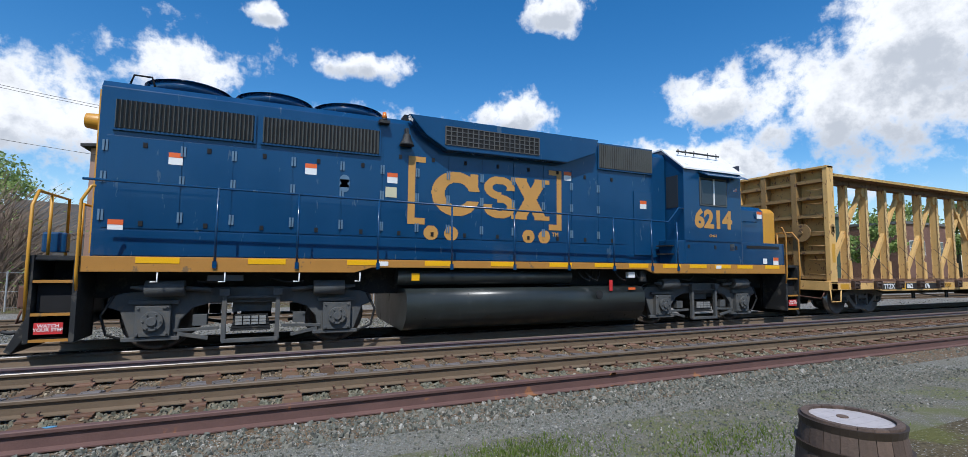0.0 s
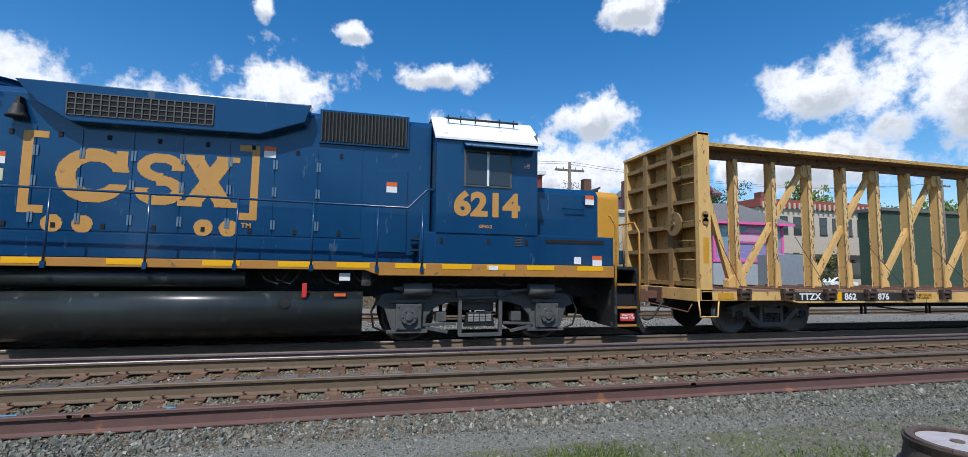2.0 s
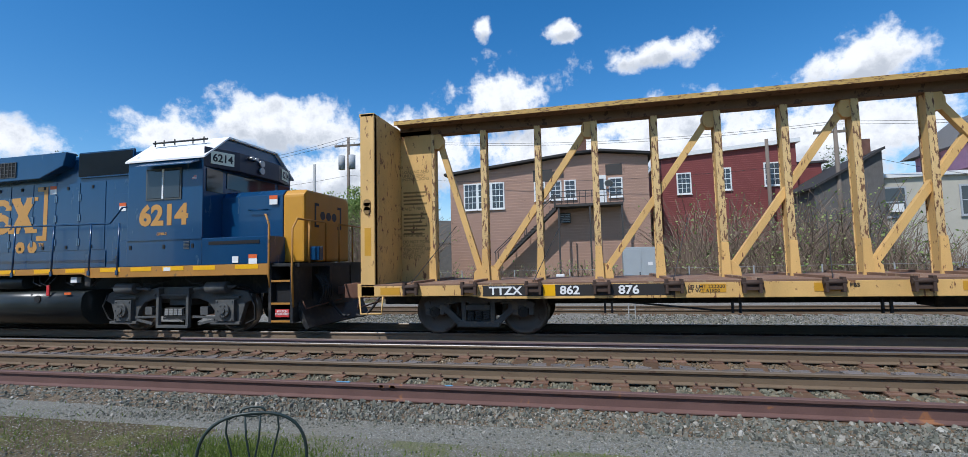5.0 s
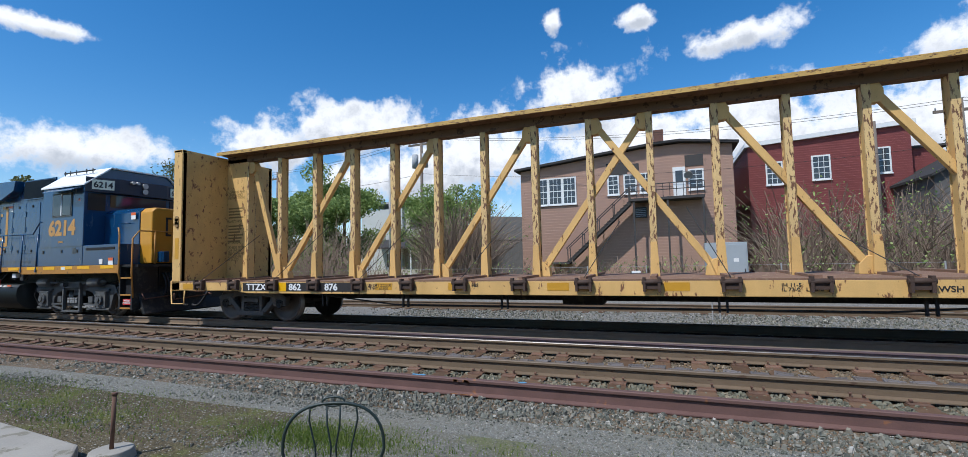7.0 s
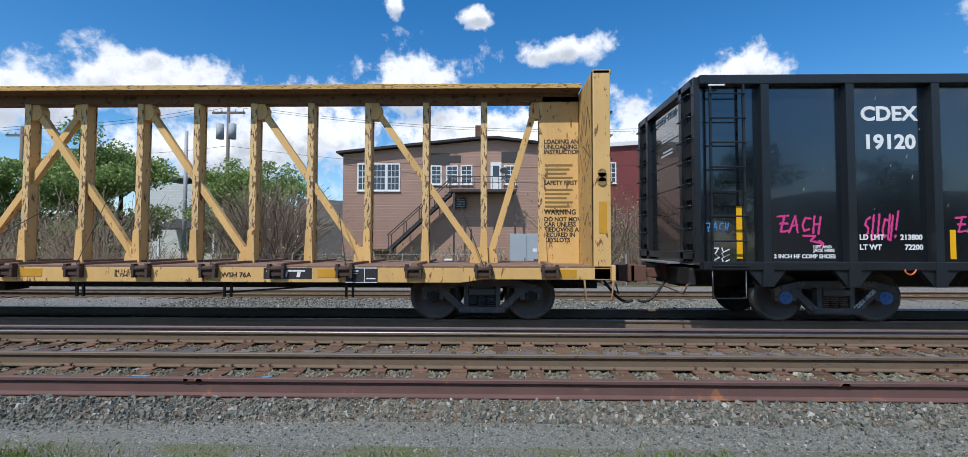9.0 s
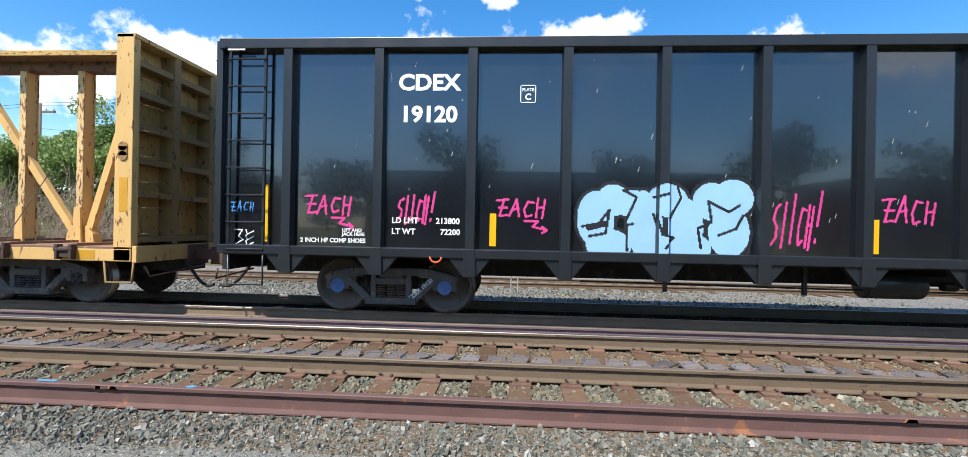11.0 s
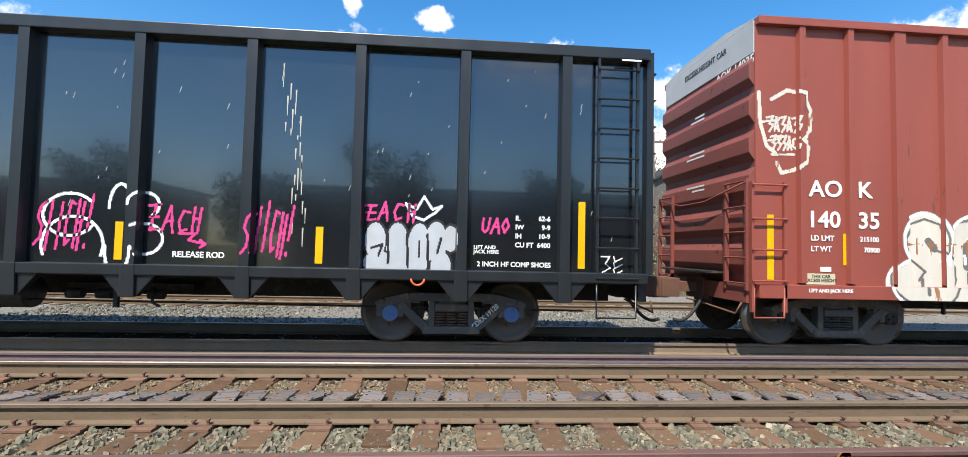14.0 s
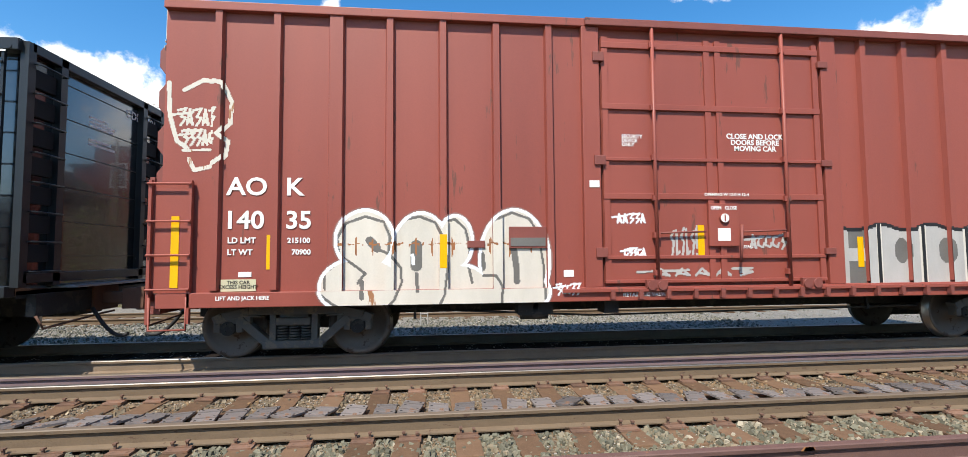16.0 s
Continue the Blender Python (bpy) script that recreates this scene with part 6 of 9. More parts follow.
        cpaint("graffiti_tag", tag, cx - w * 0.75, cx + w * 0.75, cz - h * 0.62 - (0.25 if not tall else 0), cz + h * 0.65, depth, [PINK], near, 0.0125, "pink sprayed graffiti scrawl")

    fat = [(37.15, 1.62, 0.28, 0.42), (37.35, 1.22, 0.34, 0.24), (37.4, 1.9, 0.24, 0.24), (37.85, 1.55, 0.24, 0.5), (38.0, 1.2, 0.3, 0.22), (38.2, 1.9, 0.3, 0.25), (38.45, 1.5, 0.28, 0.45),
           (38.55, 1.2, 0.3, 0.22), (38.85, 1.9, 0.28, 0.28), (39.1, 1.45, 0.3, 0.38), (39.15, 1.95, 0.3, 0.28), (37.7, 1.85, 0.3, 0.2)]
    inner = [[(36.95, 1.5), (37.2, 1.55), (37.35, 1.75), (37.3, 1.4), (37.05, 1.35)], [(37.62, 1.15), (37.6, 1.6), (37.75, 1.95), (37.55, 2.05)], [(38.0, 1.7), (38.1, 1.4), (38.3, 1.35), (38.15, 1.2)],
             [(38.22, 1.6), (38.4, 1.95), (38.35, 2.1)], [(38.7, 1.2), (38.65, 1.5), (38.85, 1.6), (38.8, 1.9), (39.1, 1.75), (39.25, 1.85)], [(38.95, 1.4), (39.2, 1.5), (39.3, 1.7)], [(37.5, 1.5), (37.7, 1.55)], [(38.0, 1.95), (38.2, 2.0)]]

    def throw(x, z):
        m = np.full(x.shape, -1)
        m[blob(x, z, fat, 0.05)] = 1
        m[blob(x, z, fat)] = 0
        for p in inner:
            m[(stroke(x, z, p) < 0.02) & blob(x, z, fat)] = 1
        m[stroke(x, z, [(37.05, 1.48), (37.3, 1.55)]) < 0.045] = 1
        return m
    cpaint("graffiti_bubble", throw, 36.75, 39.5, 0.98, 2.25, depth, [SKYBLUE, SPRAY_BLACK], near, 0.016, "light blue bubble graffiti outlined in black")

    def outline(x, z):
        d = np.full(x.shape, 9.0)
        for cx, cz, rx, rz, a0, a1 in ((43.0, 1.75, 0.33, 0.28, 40, 330), (43.05, 1.35, 0.38, 0.38, -20, 200), (43.62, 1.85, 0.14, 0.32, 0, 180), (43.65, 1.35, 0.2, 0.45, 180, 360), (43.95, 1.9, 0.16, 0.16, -60, 180), (43.95, 1.45, 0.22, 0.2, -100, 120)):
            t = np.radians(np.linspace(a0, a1, 24))
            d = np.minimum(d, stroke(x, z, list(zip(cx + rx * np.cos(t), cz + rz * np.sin(t)))))
        return np.where(d < 0.02, 0, -1)
    cpaint("graffiti_outline", outline, 42.55, 44.3, 0.98, 2.3, depth, [SPRAY_WHITE], near, 0.0125, "thin white sprayed outline graffiti")
    fat2 = [(46.95, 1.5, 0.14, 0.25), (47.0, 1.2, 0.2, 0.16), (47.25, 1.45, 0.15, 0.3), (47.3, 1.2, 0.2, 0.14), (47.55, 1.4, 0.16, 0.35), (47.78, 1.5, 0.15, 0.28), (47.85, 1.15, 0.14, 0.22), (47.98, 1.55, 0.1, 0.18)]

    def throw2(x, z):
        m = np.full(x.shape, -1)
        m[blob(x, z, fat2, 0.035)] = 1
        m[blob(x, z, fat2)] = 0
        for p in ([(46.9, 1.4), (47.05, 1.45), (47.0, 1.3)], [(47.13, 1.2), (47.12, 1.6)], [(47.4, 1.15), (47.38, 1.6)], [(47.55, 1.3), (47.55, 1.5)], [(47.68, 1.1), (47.66, 1.6)], [(47.8, 1.35), (47.85, 1.55)]):
            m[stroke(x, z, p) < 0.018] = 1
        for p in ([(47.35, 2.02), (47.45, 1.85), (47.6, 1.8), (47.75, 1.9), (47.85, 2.0), (47.72, 1.95), (47.6, 2.12), (47.5, 1.95), (47.35, 2.02)],):
            m[stroke(x, z, p) < 0.018] = 2
        return m
    cpaint("graffiti_bubble", throw2, 46.75, 48.1, 0.98, 2.2, depth, [SPRAY_GREY2, SPRAY_BLACK, SPRAY_WHITE], near, 0.0125, "silver bubble graffiti with a white crown")

    def marks(x, z):
        d = stroke(x, z, [(31.55, 1.5), (31.75, 1.5)]) * 0 + 9
        for k, (cx, cz) in enumerate(((31.62, 1.25), (50.22, 1.25))):
            d = np.minimum(d, stroke(x, z, [(cx - 0.1, cz + 0.1), (cx + 0.02, cz + 0.1), (cx - 0.04, cz), (cx + 0.03, cz - 0.06), (cx - 0.08, cz - 0.12)]))
            for i in range(3):
                d = np.minimum(d, stroke(x, z, [(cx + 0.08, cz + 0.1 - i * 0.09), (cx + 0.1, cz + 0.03 - i * 0.09), (cx + 0.2, cz + 0.08 - i * 0.09)]))
        return np.where(d < 0.009, 0, -1)
    cpaint("chalk_mark", marks, 31.4, 31.95, 1.1, 1.45, lambda x: py, [LETTER], near, 0.01)
    cpaint("chalk_mark", marks, 50.05, 50.6, 1.1, 1.45, lambda x: py, [LETTER], near, 0.01)
    cpaint("chalk_mark", lambda x, z: np.where(scrawl(x, z, 31.65, 1.72, 0.4, 0.16, 21) < 0.009, 0, -1), 31.35, 32.0, 1.6, 1.85, lambda x: py, [CHALK_BLUE], near, 0.01)
    # white drips and scuffs
    rnd = random.Random(8)
    bm = B()
    for i in range(90):
        x = rnd.uniform(32.7, 50.4)
        z = rnd.uniform(1.4, 4.0)
        if min(abs(x - p) for p in posts) < 0.12:
            continue
        t = rnd.uniform(0.02, 0.09)
        v = [bm.verts.new((x + u, py - 0.003, z + w)) for u, w in ((0, 0), (0.008, 0), (0.008 + t * 0.3, t), (t * 0.3, t))]
        bm.faces.new(v)
    for i in range(26):
        x, z = 45.7 + rnd.uniform(-0.12, 0.12) + i * 0.008, 3.9 - i * 0.09
        t = rnd.uniform(0.05, 0.3)
        bm.faces.new([bm.verts.new((x + u, py - 0.003, z - w)) for u, w in ((0, 0), (0.022, 0), (0.015, t), (0.005, t))])
    tagged(cpart("paint_drips", bm, DRIP, near, "white paint drips and scuffs"), kind="stuff")
    sets = wheelset(0.457, HUB_BLUE, 0.115)
    for xc in (33.92, 48.02):
        tr = freight_truck(g, xc, 0.889, sets)
        ob = ctext("CDEX 19120", 0.07, 0, 0, 0, LETTER, tr, 0.003, 0.9, "CENTER")
        ob.data.transform(Matrix.Translation((CAR["x"], 0, 0)))
        ob.data.transform(Matrix.Translation((xc + 0.52 - CAR["x"], -1.06, 0.40)) @ Matrix.Rotation(radians(-42), 4, "Y"))


SPRAY_GREY2 = material("spray_silver", (0.50, 0.53, 0.56), 0.4, metal=0.2, var=0.15)
STEEL_GREY = material("galvanised_grey", (0.33, 0.34, 0.35), 0.5, metal=0.5)
DRIP = material("paint_drip", (0.45, 0.42, 0.36), 0.6)
gondola_car()


def boxcar():
    c = car("boxcar", "tall red-brown boxcar with graffiti and a wide plug door", "boxcar", 59.98)
    a, b = 52.45, 67.5
    py = -1.44
    ribs = [53.15, 53.92, 54.72, 55.46, 56.21, 56.98, 57.76] + [62.85, 63.58, 64.3, 65.03, 65.76, 66.5]
    for s in (-1, 1):
        y0, y1 = sorted((s * 1.44, s * 1.42))
        side = cbox("side_sheet", (a, b, y0, y1, 0.95, 4.9), BOXRED, c, "faded red-brown side sheet")
        y0, y1 = sorted((s * 1.42, s * 1.53))
        cbox("top_chord", (a, b, y0, y1, 4.86, 4.98), BOXRED, side, "", 0.01)
        cbox("side_sill", (a, b, y0, y1, 0.80, 1.0), BOXRED, side, "", 0.01)
        for x in ribs:
            w = 0.09 if abs(x - 54.72) < 0.1 else 0.045
            bm = B()
            prism(bm, [(x - w - 0.02, s * 1.44), (x - w, s * 1.51), (x + w, s * 1.51), (x + w + 0.02, s * 1.44)], "z", 1.03, 4.86)
            cpart("side_rib", bm, BOXRED, side, "vertical side rib")
        for x in (58.38, 62.22):
            cbox("door_post", (x - 0.13, x + 0.13, y0, y1 if s > 0 else y1, 1.0, 4.86), BOXRED, side, "", 0.01)
        if s < 0:
            near = side
    bm = B()
    prism(bm, [(-1.53, 4.97), (-0.7, 5.08), (0.7, 5.08), (1.53, 4.97)], "x", a, b)
    cpart("roof", bm, BOXGREY, c, "galvanised roof")
    cbox("floor", (a, b, -1.42, 1.42, 0.9, 1.0), UNDER, c)
    cbox("centre_sill", (a, b, -0.3, 0.3, 0.55, 0.9), UNDER, c)
    # ends with deep horizontal corrugations
    for s, x in ((-1, a), (1, b)):
        bm = B()
        prof = [(x - s * 0.06, 0.85)]
        for i in range(6):
            z = 1.15 + i * 0.56
            prof += [(x, z), (x + s * 0.09, z + 0.12), (x + s * 0.09, z + 0.34), (x, z + 0.46)]
        prof += [(x, 4.95), (x - s * 0.06, 4.95)]
        prism(bm, prof, "y", -1.42, 1.42)
        e = cpart("end_wall", bm, BOXEND, c, "red-brown corrugated end wall", 0.01)
        cbox("top_band", (min(x, x + s * 0.02), max(x, x + s * 0.02), -1.42, 1.42, 4.46, 4.95), BOXGREY, e, "pale grey warning band")
        if s < 0:
            ctext("EXCESS HEIGHT CAR", 0.1, x - 0.024, 4.72, 0.62, LETTER_BLACK, e, 0.002, 1.0, "LEFT", "left")
            ctext("AOK 14035", 0.14, x - 0.024, 4.3, -0.45, LETTER, e, 0.004, 1.0, "LEFT", "left")
            bm = B()
            for z, w in ((3.85, 0.3), (3.78, 0.45), (3.2, 0.5), (3.12, 0.6), (2.6, 0.6), (2.53, 0.4)):
                box(bm, x - 0.094, x - 0.09, -0.2, -0.2 + w, z, z + 0.03)
            cpart("end_print", bm, LETTER, e)
        bm = B()
        for y in (-1.42, -0.9, 0.9, 1.42):
            box(bm, min(x + s * 0.09, x + s * 0.15), max(x + s * 0.09, x + s * 0.15), y - 0.025, y + 0.025, 0.9, 2.55)
        for i in range(5):
            z = 1.0 + i * 0.38
            for y in (-1.42, 0.9):
                rod(bm, (x + s * 0.15, y, z), (x + s * 0.15, y + 0.52, z), 0.014, 6)
        pipe(bm, [(x + s * 0.15, -1.42, 2.5), (x + s * 0.2, -0.4, 2.3), (x + s * 0.2, 0.4, 2.3), (x + s * 0.15, 1.42, 2.5)], 0.014)
        cpart("end_ladder", bm, BOXEND, e, "red-brown end ladders")
        cbox("end_platform", (min(x, x + s * 0.4), max(x, x + s * 0.4), -0.8, 0.8, 1.12, 1.15), UNDER, e)
        cbox("end_sill", (min(x, x + s * 0.12), max(x, x + s * 0.12), -1.4, 1.4, 0.72, 0.98), BOXEND, c)
        coupler(c, x + s * 0.1, x + s * 0.8)
        # corner ladder panel on the near side
        x0, x1 = sorted((x + s * 0.12, x - s * 0.42))
        lp = cbox("ladder_panel", (x0, x1, -1.475, -1.46, 1.0, 2.48), BOXRED, c, "low corner ladder panel", 0.005)
        bm = B()
        for u in (x0 + 0.02, x1 - 0.02):
            box(bm, u - 0.02, u + 0.02, -1.53, -1.475, 0.6, 2.5)
        for z in (1.05, 1.5, 1.95, 2.45):
            rod(bm, (x0, -1.55, z), (x1, -1.55, z), 0.015, 6)
        pipe(bm, [(x0 + 0.04, -1.52, 0.95), (x0 + 0.04, -1.52, 0.52), (x1 - 0.04, -1.52, 0.52), (x1 - 0.04, -1.52, 0.95)], 0.016)
        cpart("ladder", bm, BOXRED, lp)
        cbox("reflector", ((x0 + x1) / 2 + 0.0, (x0 + x1) / 2 + 0.1, -1.482, -1.476, 1.07, 2.02), REFLECT, lp, "yellow reflective stripe")
    # plug door
    d0, d1 = 58.55, 62.05
    door = cbox("plug_door", (d0, d1, -1.485, -1.45, 1.05, 4.72), BOXRED, c, "wide red-brown plug door", 0.006)
    for z in (1.05, 1.4, 2.28, 2.85, 3.62, 4.55):
        h = 0.09 if z in (2.28, 3.62, 4.55) else 0.05
        cbox("door_rib", (d0, d1, -1.525, -1.485, z, z + h), BOXRED, door, "", 0.008)
    for x in (d0 + 0.05, d1 - 0.05, (d0 + d1) / 2 - 0.09, (d0 + d1) / 2 + 0.09):
        cbox("door_stile", (x - 0.045, x + 0.045, -1.515, -1.485, 1.05, 4.72), BOXRED, door)
    for x in (59.33, 61.42):
        bm = B()
        rod(bm, (x, -1.55, 0.98), (x, -1.55, 4.88), 0.028, 10)
        for z in (1.2, 1.75, 2.3, 2.9, 3.65, 4.6):
            box(bm, x - 0.05, x + 0.05, -1.57, -1.5, z - 0.04, z + 0.04)
        cpart("lock_rod", bm, BOXRED, door, "vertical door lock rod")
    for z in (1.5, 2.85, 4.4):
        cbox("door_hinge", (d0 - 0.14, d0 + 0.03, -1.56, -1.48, z - 0.07, z + 0.07), BOXEND, door, "", 0.01)
        cbox("door_hinge", (d1 - 0.03, d1 + 0.14, -1.56, -1.48, z - 0.05, z + 0.05), BOXEND, door, "", 0.01)
    bm = B()
    box(bm, 60.15, 60.62, -1.55, -1.5, 1.58, 2.22)
    rod(bm, (60.38, -1.55, 2.0), (60.38, -1.58, 2.0), 0.075, 16)
    gear = cpart("door_gear_box", bm, BOXRED, door, "door gear box", 0.01)
    bm = B()
    rod(bm, (60.38, -1.58, 2.0), (60.38, -1.585, 2.0), 0.065, 16)
    cpart("gear_disc", bm, LETTER, gear)
    cbox("gear_mark", (60.37, 60.39, -1.59, -1.585, 1.95, 2.05), BOXRED, gear)
    cbox("sticker", (60.28, 60.48, -1.554, -1.55, 1.66, 1.85), LETTER, gear, "white and grey sticker")
    ctext("OPEN   CLOSE", 0.05, 60.385, 2.13, -1.553, LETTER, gear, 0.002, 0.9, "CENTER")
    bm = B()
    pipe(bm, [(60.66, -1.56, 1.9), (60.62, -1.6, 1.6), (60.6, -1.6, 1.35)], 0.022)
    pipe(bm, [(59.35, -1.54, 1.78), (60.1, -1.54, 1.8)], 0.014)
    pipe(bm, [(60.7, -1.54, 1.8), (61.4, -1.54, 1.82)], 0.014)
    cpart("door_handle", bm, BOXEND, door)
    cbox("door_track", (57.9, 66.4, -1.575, -1.5, 0.93, 0.98), BOXRED, c, "lower door track", 0.005)
    bm = B()
    for i in range(16):
        box(bm, 58.6 + i * 0.42, 58.66 + i * 0.42, -1.6, -1.53, 0.83, 0.96)
    for x in (59.3, 61.75):
        rod(bm, (x - 0.08, -1.56, 1.02), (x - 0.08, -1.6, 1.02), 0.07, 12)
        rod(bm, (x + 0.08, -1.56, 1.02), (x + 0.08, -1.6, 1.02), 0.07, 12)
        box(bm, x - 0.16, x + 0.16, -1.58, -1.53, 0.98, 1.1)
    cpart("track_bracket", bm, BOXEND, c)
    cbox("upper_track", (58.3, 66.9, -1.585, -1.53, 4.86, 4.97), BOXEND, c, "worn upper door track", 0.01)
    # lettering
    yl = -1.444
    yt = -1.449
    for text, h, x, z, wd in (("AO", 0.235, 53.28, 2.32, 1.05), ("K", 0.235, 54.05, 2.32, 1.05), ("140", 0.235, 53.24, 1.86, 1.05), ("35", 0.235, 54.05, 1.86, 1.05)):
        ctext(text, h, x, z, yt, LETTER, near, 0.007, wd)
    ctext("LD LMT", 0.075, 53.3, 1.66, yt, LETTER, near, 0.003)
    ctext("LT WT", 0.075, 53.3, 1.50, yt, LETTER, near, 0.003)
    ctext("215100", 0.07, 54.08, 1.66, yt, LETTER, near, 0.003)
    ctext("70900", 0.07, 54.14, 1.50, yt, LETTER, near, 0.003)
    sg = cbox("height_sign", (53.23, 53.68, yl - 0.006, yl, 0.98 + 0.03, 1.17), PALE, near, "pale sign on the excess height")
    ctext("THIS CAR\nEXCESS HEIGHT", 0.048, 53.455, 1.105, yl - 0.008, LETTER_BLACK, sg, 0.001, 1.0, "CENTER")
    ctext("LIFT AND JACK HERE", 0.05, 53.2, 0.9, -1.534, LETTER, near, 0.002)
    ctext("CLOSE AND LOCK\nDOORS BEFORE\nMOVING CAR", 0.076, 60.97, 3.22, -1.489, LETTER, door, 0.003, 1.0, "CENTER")
    ctext("SECURITY\nDEVICE\nONLY", 0.05, 58.85, 3.2, -1.489, LETTER, door, 0.002)
    ctext("OPENING W 12-0 H 12-4", 0.045, 60.1, 2.335, -1.529, LETTER, door, 0.001)
    ctext("RETAINING VALVE", 0.055, 58.8, 0.86, -1.534, LETTER, near, 0.001)
    ctext("-SEAL-", 0.045, 60.7, 1.55, -1.489, LETTER, door, 0.001)
    for x in (53.86, 56.21, 62.7):
        z0 = 1.3 if x < 60 else 1.25
        r = 0.05
        yy = -1.515 if min(abs(x - q) for q in ribs) < 0.05 else yl - 0.003
        cbox("reflector", (x - r, x + r, yy - 0.003, yy, z0, z0 + 0.47), REFLECT, near, "yellow reflective stripe")
    cbox("reflector", (60.0, 60.1, -1.49, -1.486, 1.45, 1.9), REFLECT, door)
    for q in ((58.33, 58.48, 2.45, 2.55, -1.535), (57.95, 58.1, 1.15, 1.25, yl), (53.45, 53.62, 1.2, 1.27, yl)):
        cbox("sticker", (q[0], q[1], q[4] - 0.004, q[4], q[2], q[3]), LETTER, near)
    bx = cbox("placard_board", (57.15, 57.7, -1.47, yl, 1.57, 1.88), BOXEND, near, "scuffed placard board", 0.006)
    cbox("placard_band", (57.17, 57.68, -1.476, -1.47, 1.6, 1.72), SPRAY_GREY, bx)
    cbox("route_board", (56.55, 56.8, -1.47, yl, 1.58, 1.68), BOXEND, near, "", 0.006)

    def depth(x):
        for r in ribs:
            w = 0.09 if abs(r - 54.72) < 0.1 else 0.045
            if abs(x - r) < w + 0.02:
                return -1.51
        return -1.44
    # sprayed pieces
    # drawn on a sketch sheet of 1000 units to 3.136 m
    K = 0.003136
    sheet = lambda p: (54.5 + (p[0] - 100) * K, 0.75 + (520 - p[1]) * 0.00291)
    def round_(cx, cy, a, b):
        u, v = sheet((cx, cy))
        return (u, v, a * K, b * 0.00291)
    body = [round_(*q) for q in ((290, 415, 178, 125), (300, 195, 118, 135), (545, 300, 132, 228), (700, 205, 70, 120), (690, 430, 160, 110), (970, 295, 152, 240), (870, 450, 90, 80), (1000, 450, 120, 90), (420, 470, 110, 60))]
    lines = [[(190, 262), (183, 190), (215, 115), (300, 82), (380, 108), (408, 175), (405, 262)], [(345, 235), (410, 265), (455, 330), (460, 400), (430, 480), (395, 522)],
             [(190, 270), (240, 305), (300, 355), (268, 400)], [(128, 425), (125, 352), (188, 302)], [(105, 442), (160, 492), (215, 522)], [(420, 165), (470, 97), (540, 82), (610, 112), (650, 200), (665, 330), (650, 460), (622, 522)],
             [(640, 102), (700, 97), (745, 142), (765, 235)], [(765, 250), (760, 330), (775, 405)], [(800, 335), (820, 182), (870, 102), (960, 62), (1040, 92), (1082, 162), (1105, 320), (1105, 485)], [(828, 372), (880, 370), (910, 420), (908, 505)]]
    fat_lines = [([(320, 198), (350, 235)], 19), ([(525, 225), (525, 320)], 26), ([(965, 225), (978, 330), (980, 400)], 15), ([(525, 360), (530, 440)], 8), ([(285, 395), (290, 470)], 9), ([(818, 330), (812, 270)], 20)]

    def piece(x, z):
        m = np.full(x.shape, -1)
        inside = blob(x, z, body)
        m[blob(x, z, body, 0.07)] = 3
        m[blob(x, z, body, 0.05)] = 2
        m[inside] = 0
        for p in lines:
            m[(stroke(x, z, [sheet(q) for q in p]) < 0.019) & inside] = 1
        for p, w in fat_lines:
            m[(stroke(x, z, [sheet(q) for q in p]) < w * K) & inside] = 1
        m[stroke(x, z, [sheet((508, 270)), sheet((512, 310))]) < 0.025] = 2
        # rust running through the paint from the seam above
        run = np.sin(x * 23.0) + np.sin(x * 61.0 + 1.3) * 0.6 + np.sin(x * 137.0) * 0.35
        seam = 1.64 + 0.012 * np.sin(x * 40)
        m[inside & (np.abs(z - seam) < 0.011 + 0.008 * np.sin(x * 17)) & (run > -0.5)] = 4
        m[inside & (z < seam) & (seam - z < 0.2 * (run - 0.75)) ] = 4
        m[inside & (z > seam) & (z - seam < 0.12 * (run - 0.9)) ] = 4
        return m
    cpaint("graffiti_bubble", piece, 54.4, 57.9, 0.99, 2.25, depth, [SPRAY_CREAM, SPRAY_GREY, SPRAY_WHITE, SPRAY_HALO, RUST_RUN], near, 0.0125, "cream bubble graffiti with grey shading and rust stains")
    cpaint("graffiti_bubble", piece, 54.4, 57.9, 0.8, 1.0, lambda x: -1.53, [SPRAY_CREAM, SPRAY_GREY, SPRAY_WHITE, SPRAY_HALO, RUST_RUN], near, 0.0125)

    def blocks(x, z):
        m = np.full(x.shape, -1)
        top = 1.9 + 0.05 * np.sin(x * 7)
        m[(x > 62.3) & (z < top)] = 1
        for i, cx in enumerate((62.65, 63.42, 64.2, 64.98, 65.75, 66.5)):
            ins = (np.abs(x - cx) < 0.33) & (z < top - 0.06)
            m[ins] = 0
            m[(np.abs(x - cx) < 0.36) & (np.abs(x - cx) > 0.33) & (z < top - 0.03)] = 2
            if i % 3 == 0:
                m[ins & (np.abs(x - cx) < 0.14) & (np.abs(z - 1.45) > 0.1)] = 3
            else:
                m[ins & (np.hypot((x - cx) / 0.13, (z - 1.5) / 0.2) < 1)] = 3
        return m
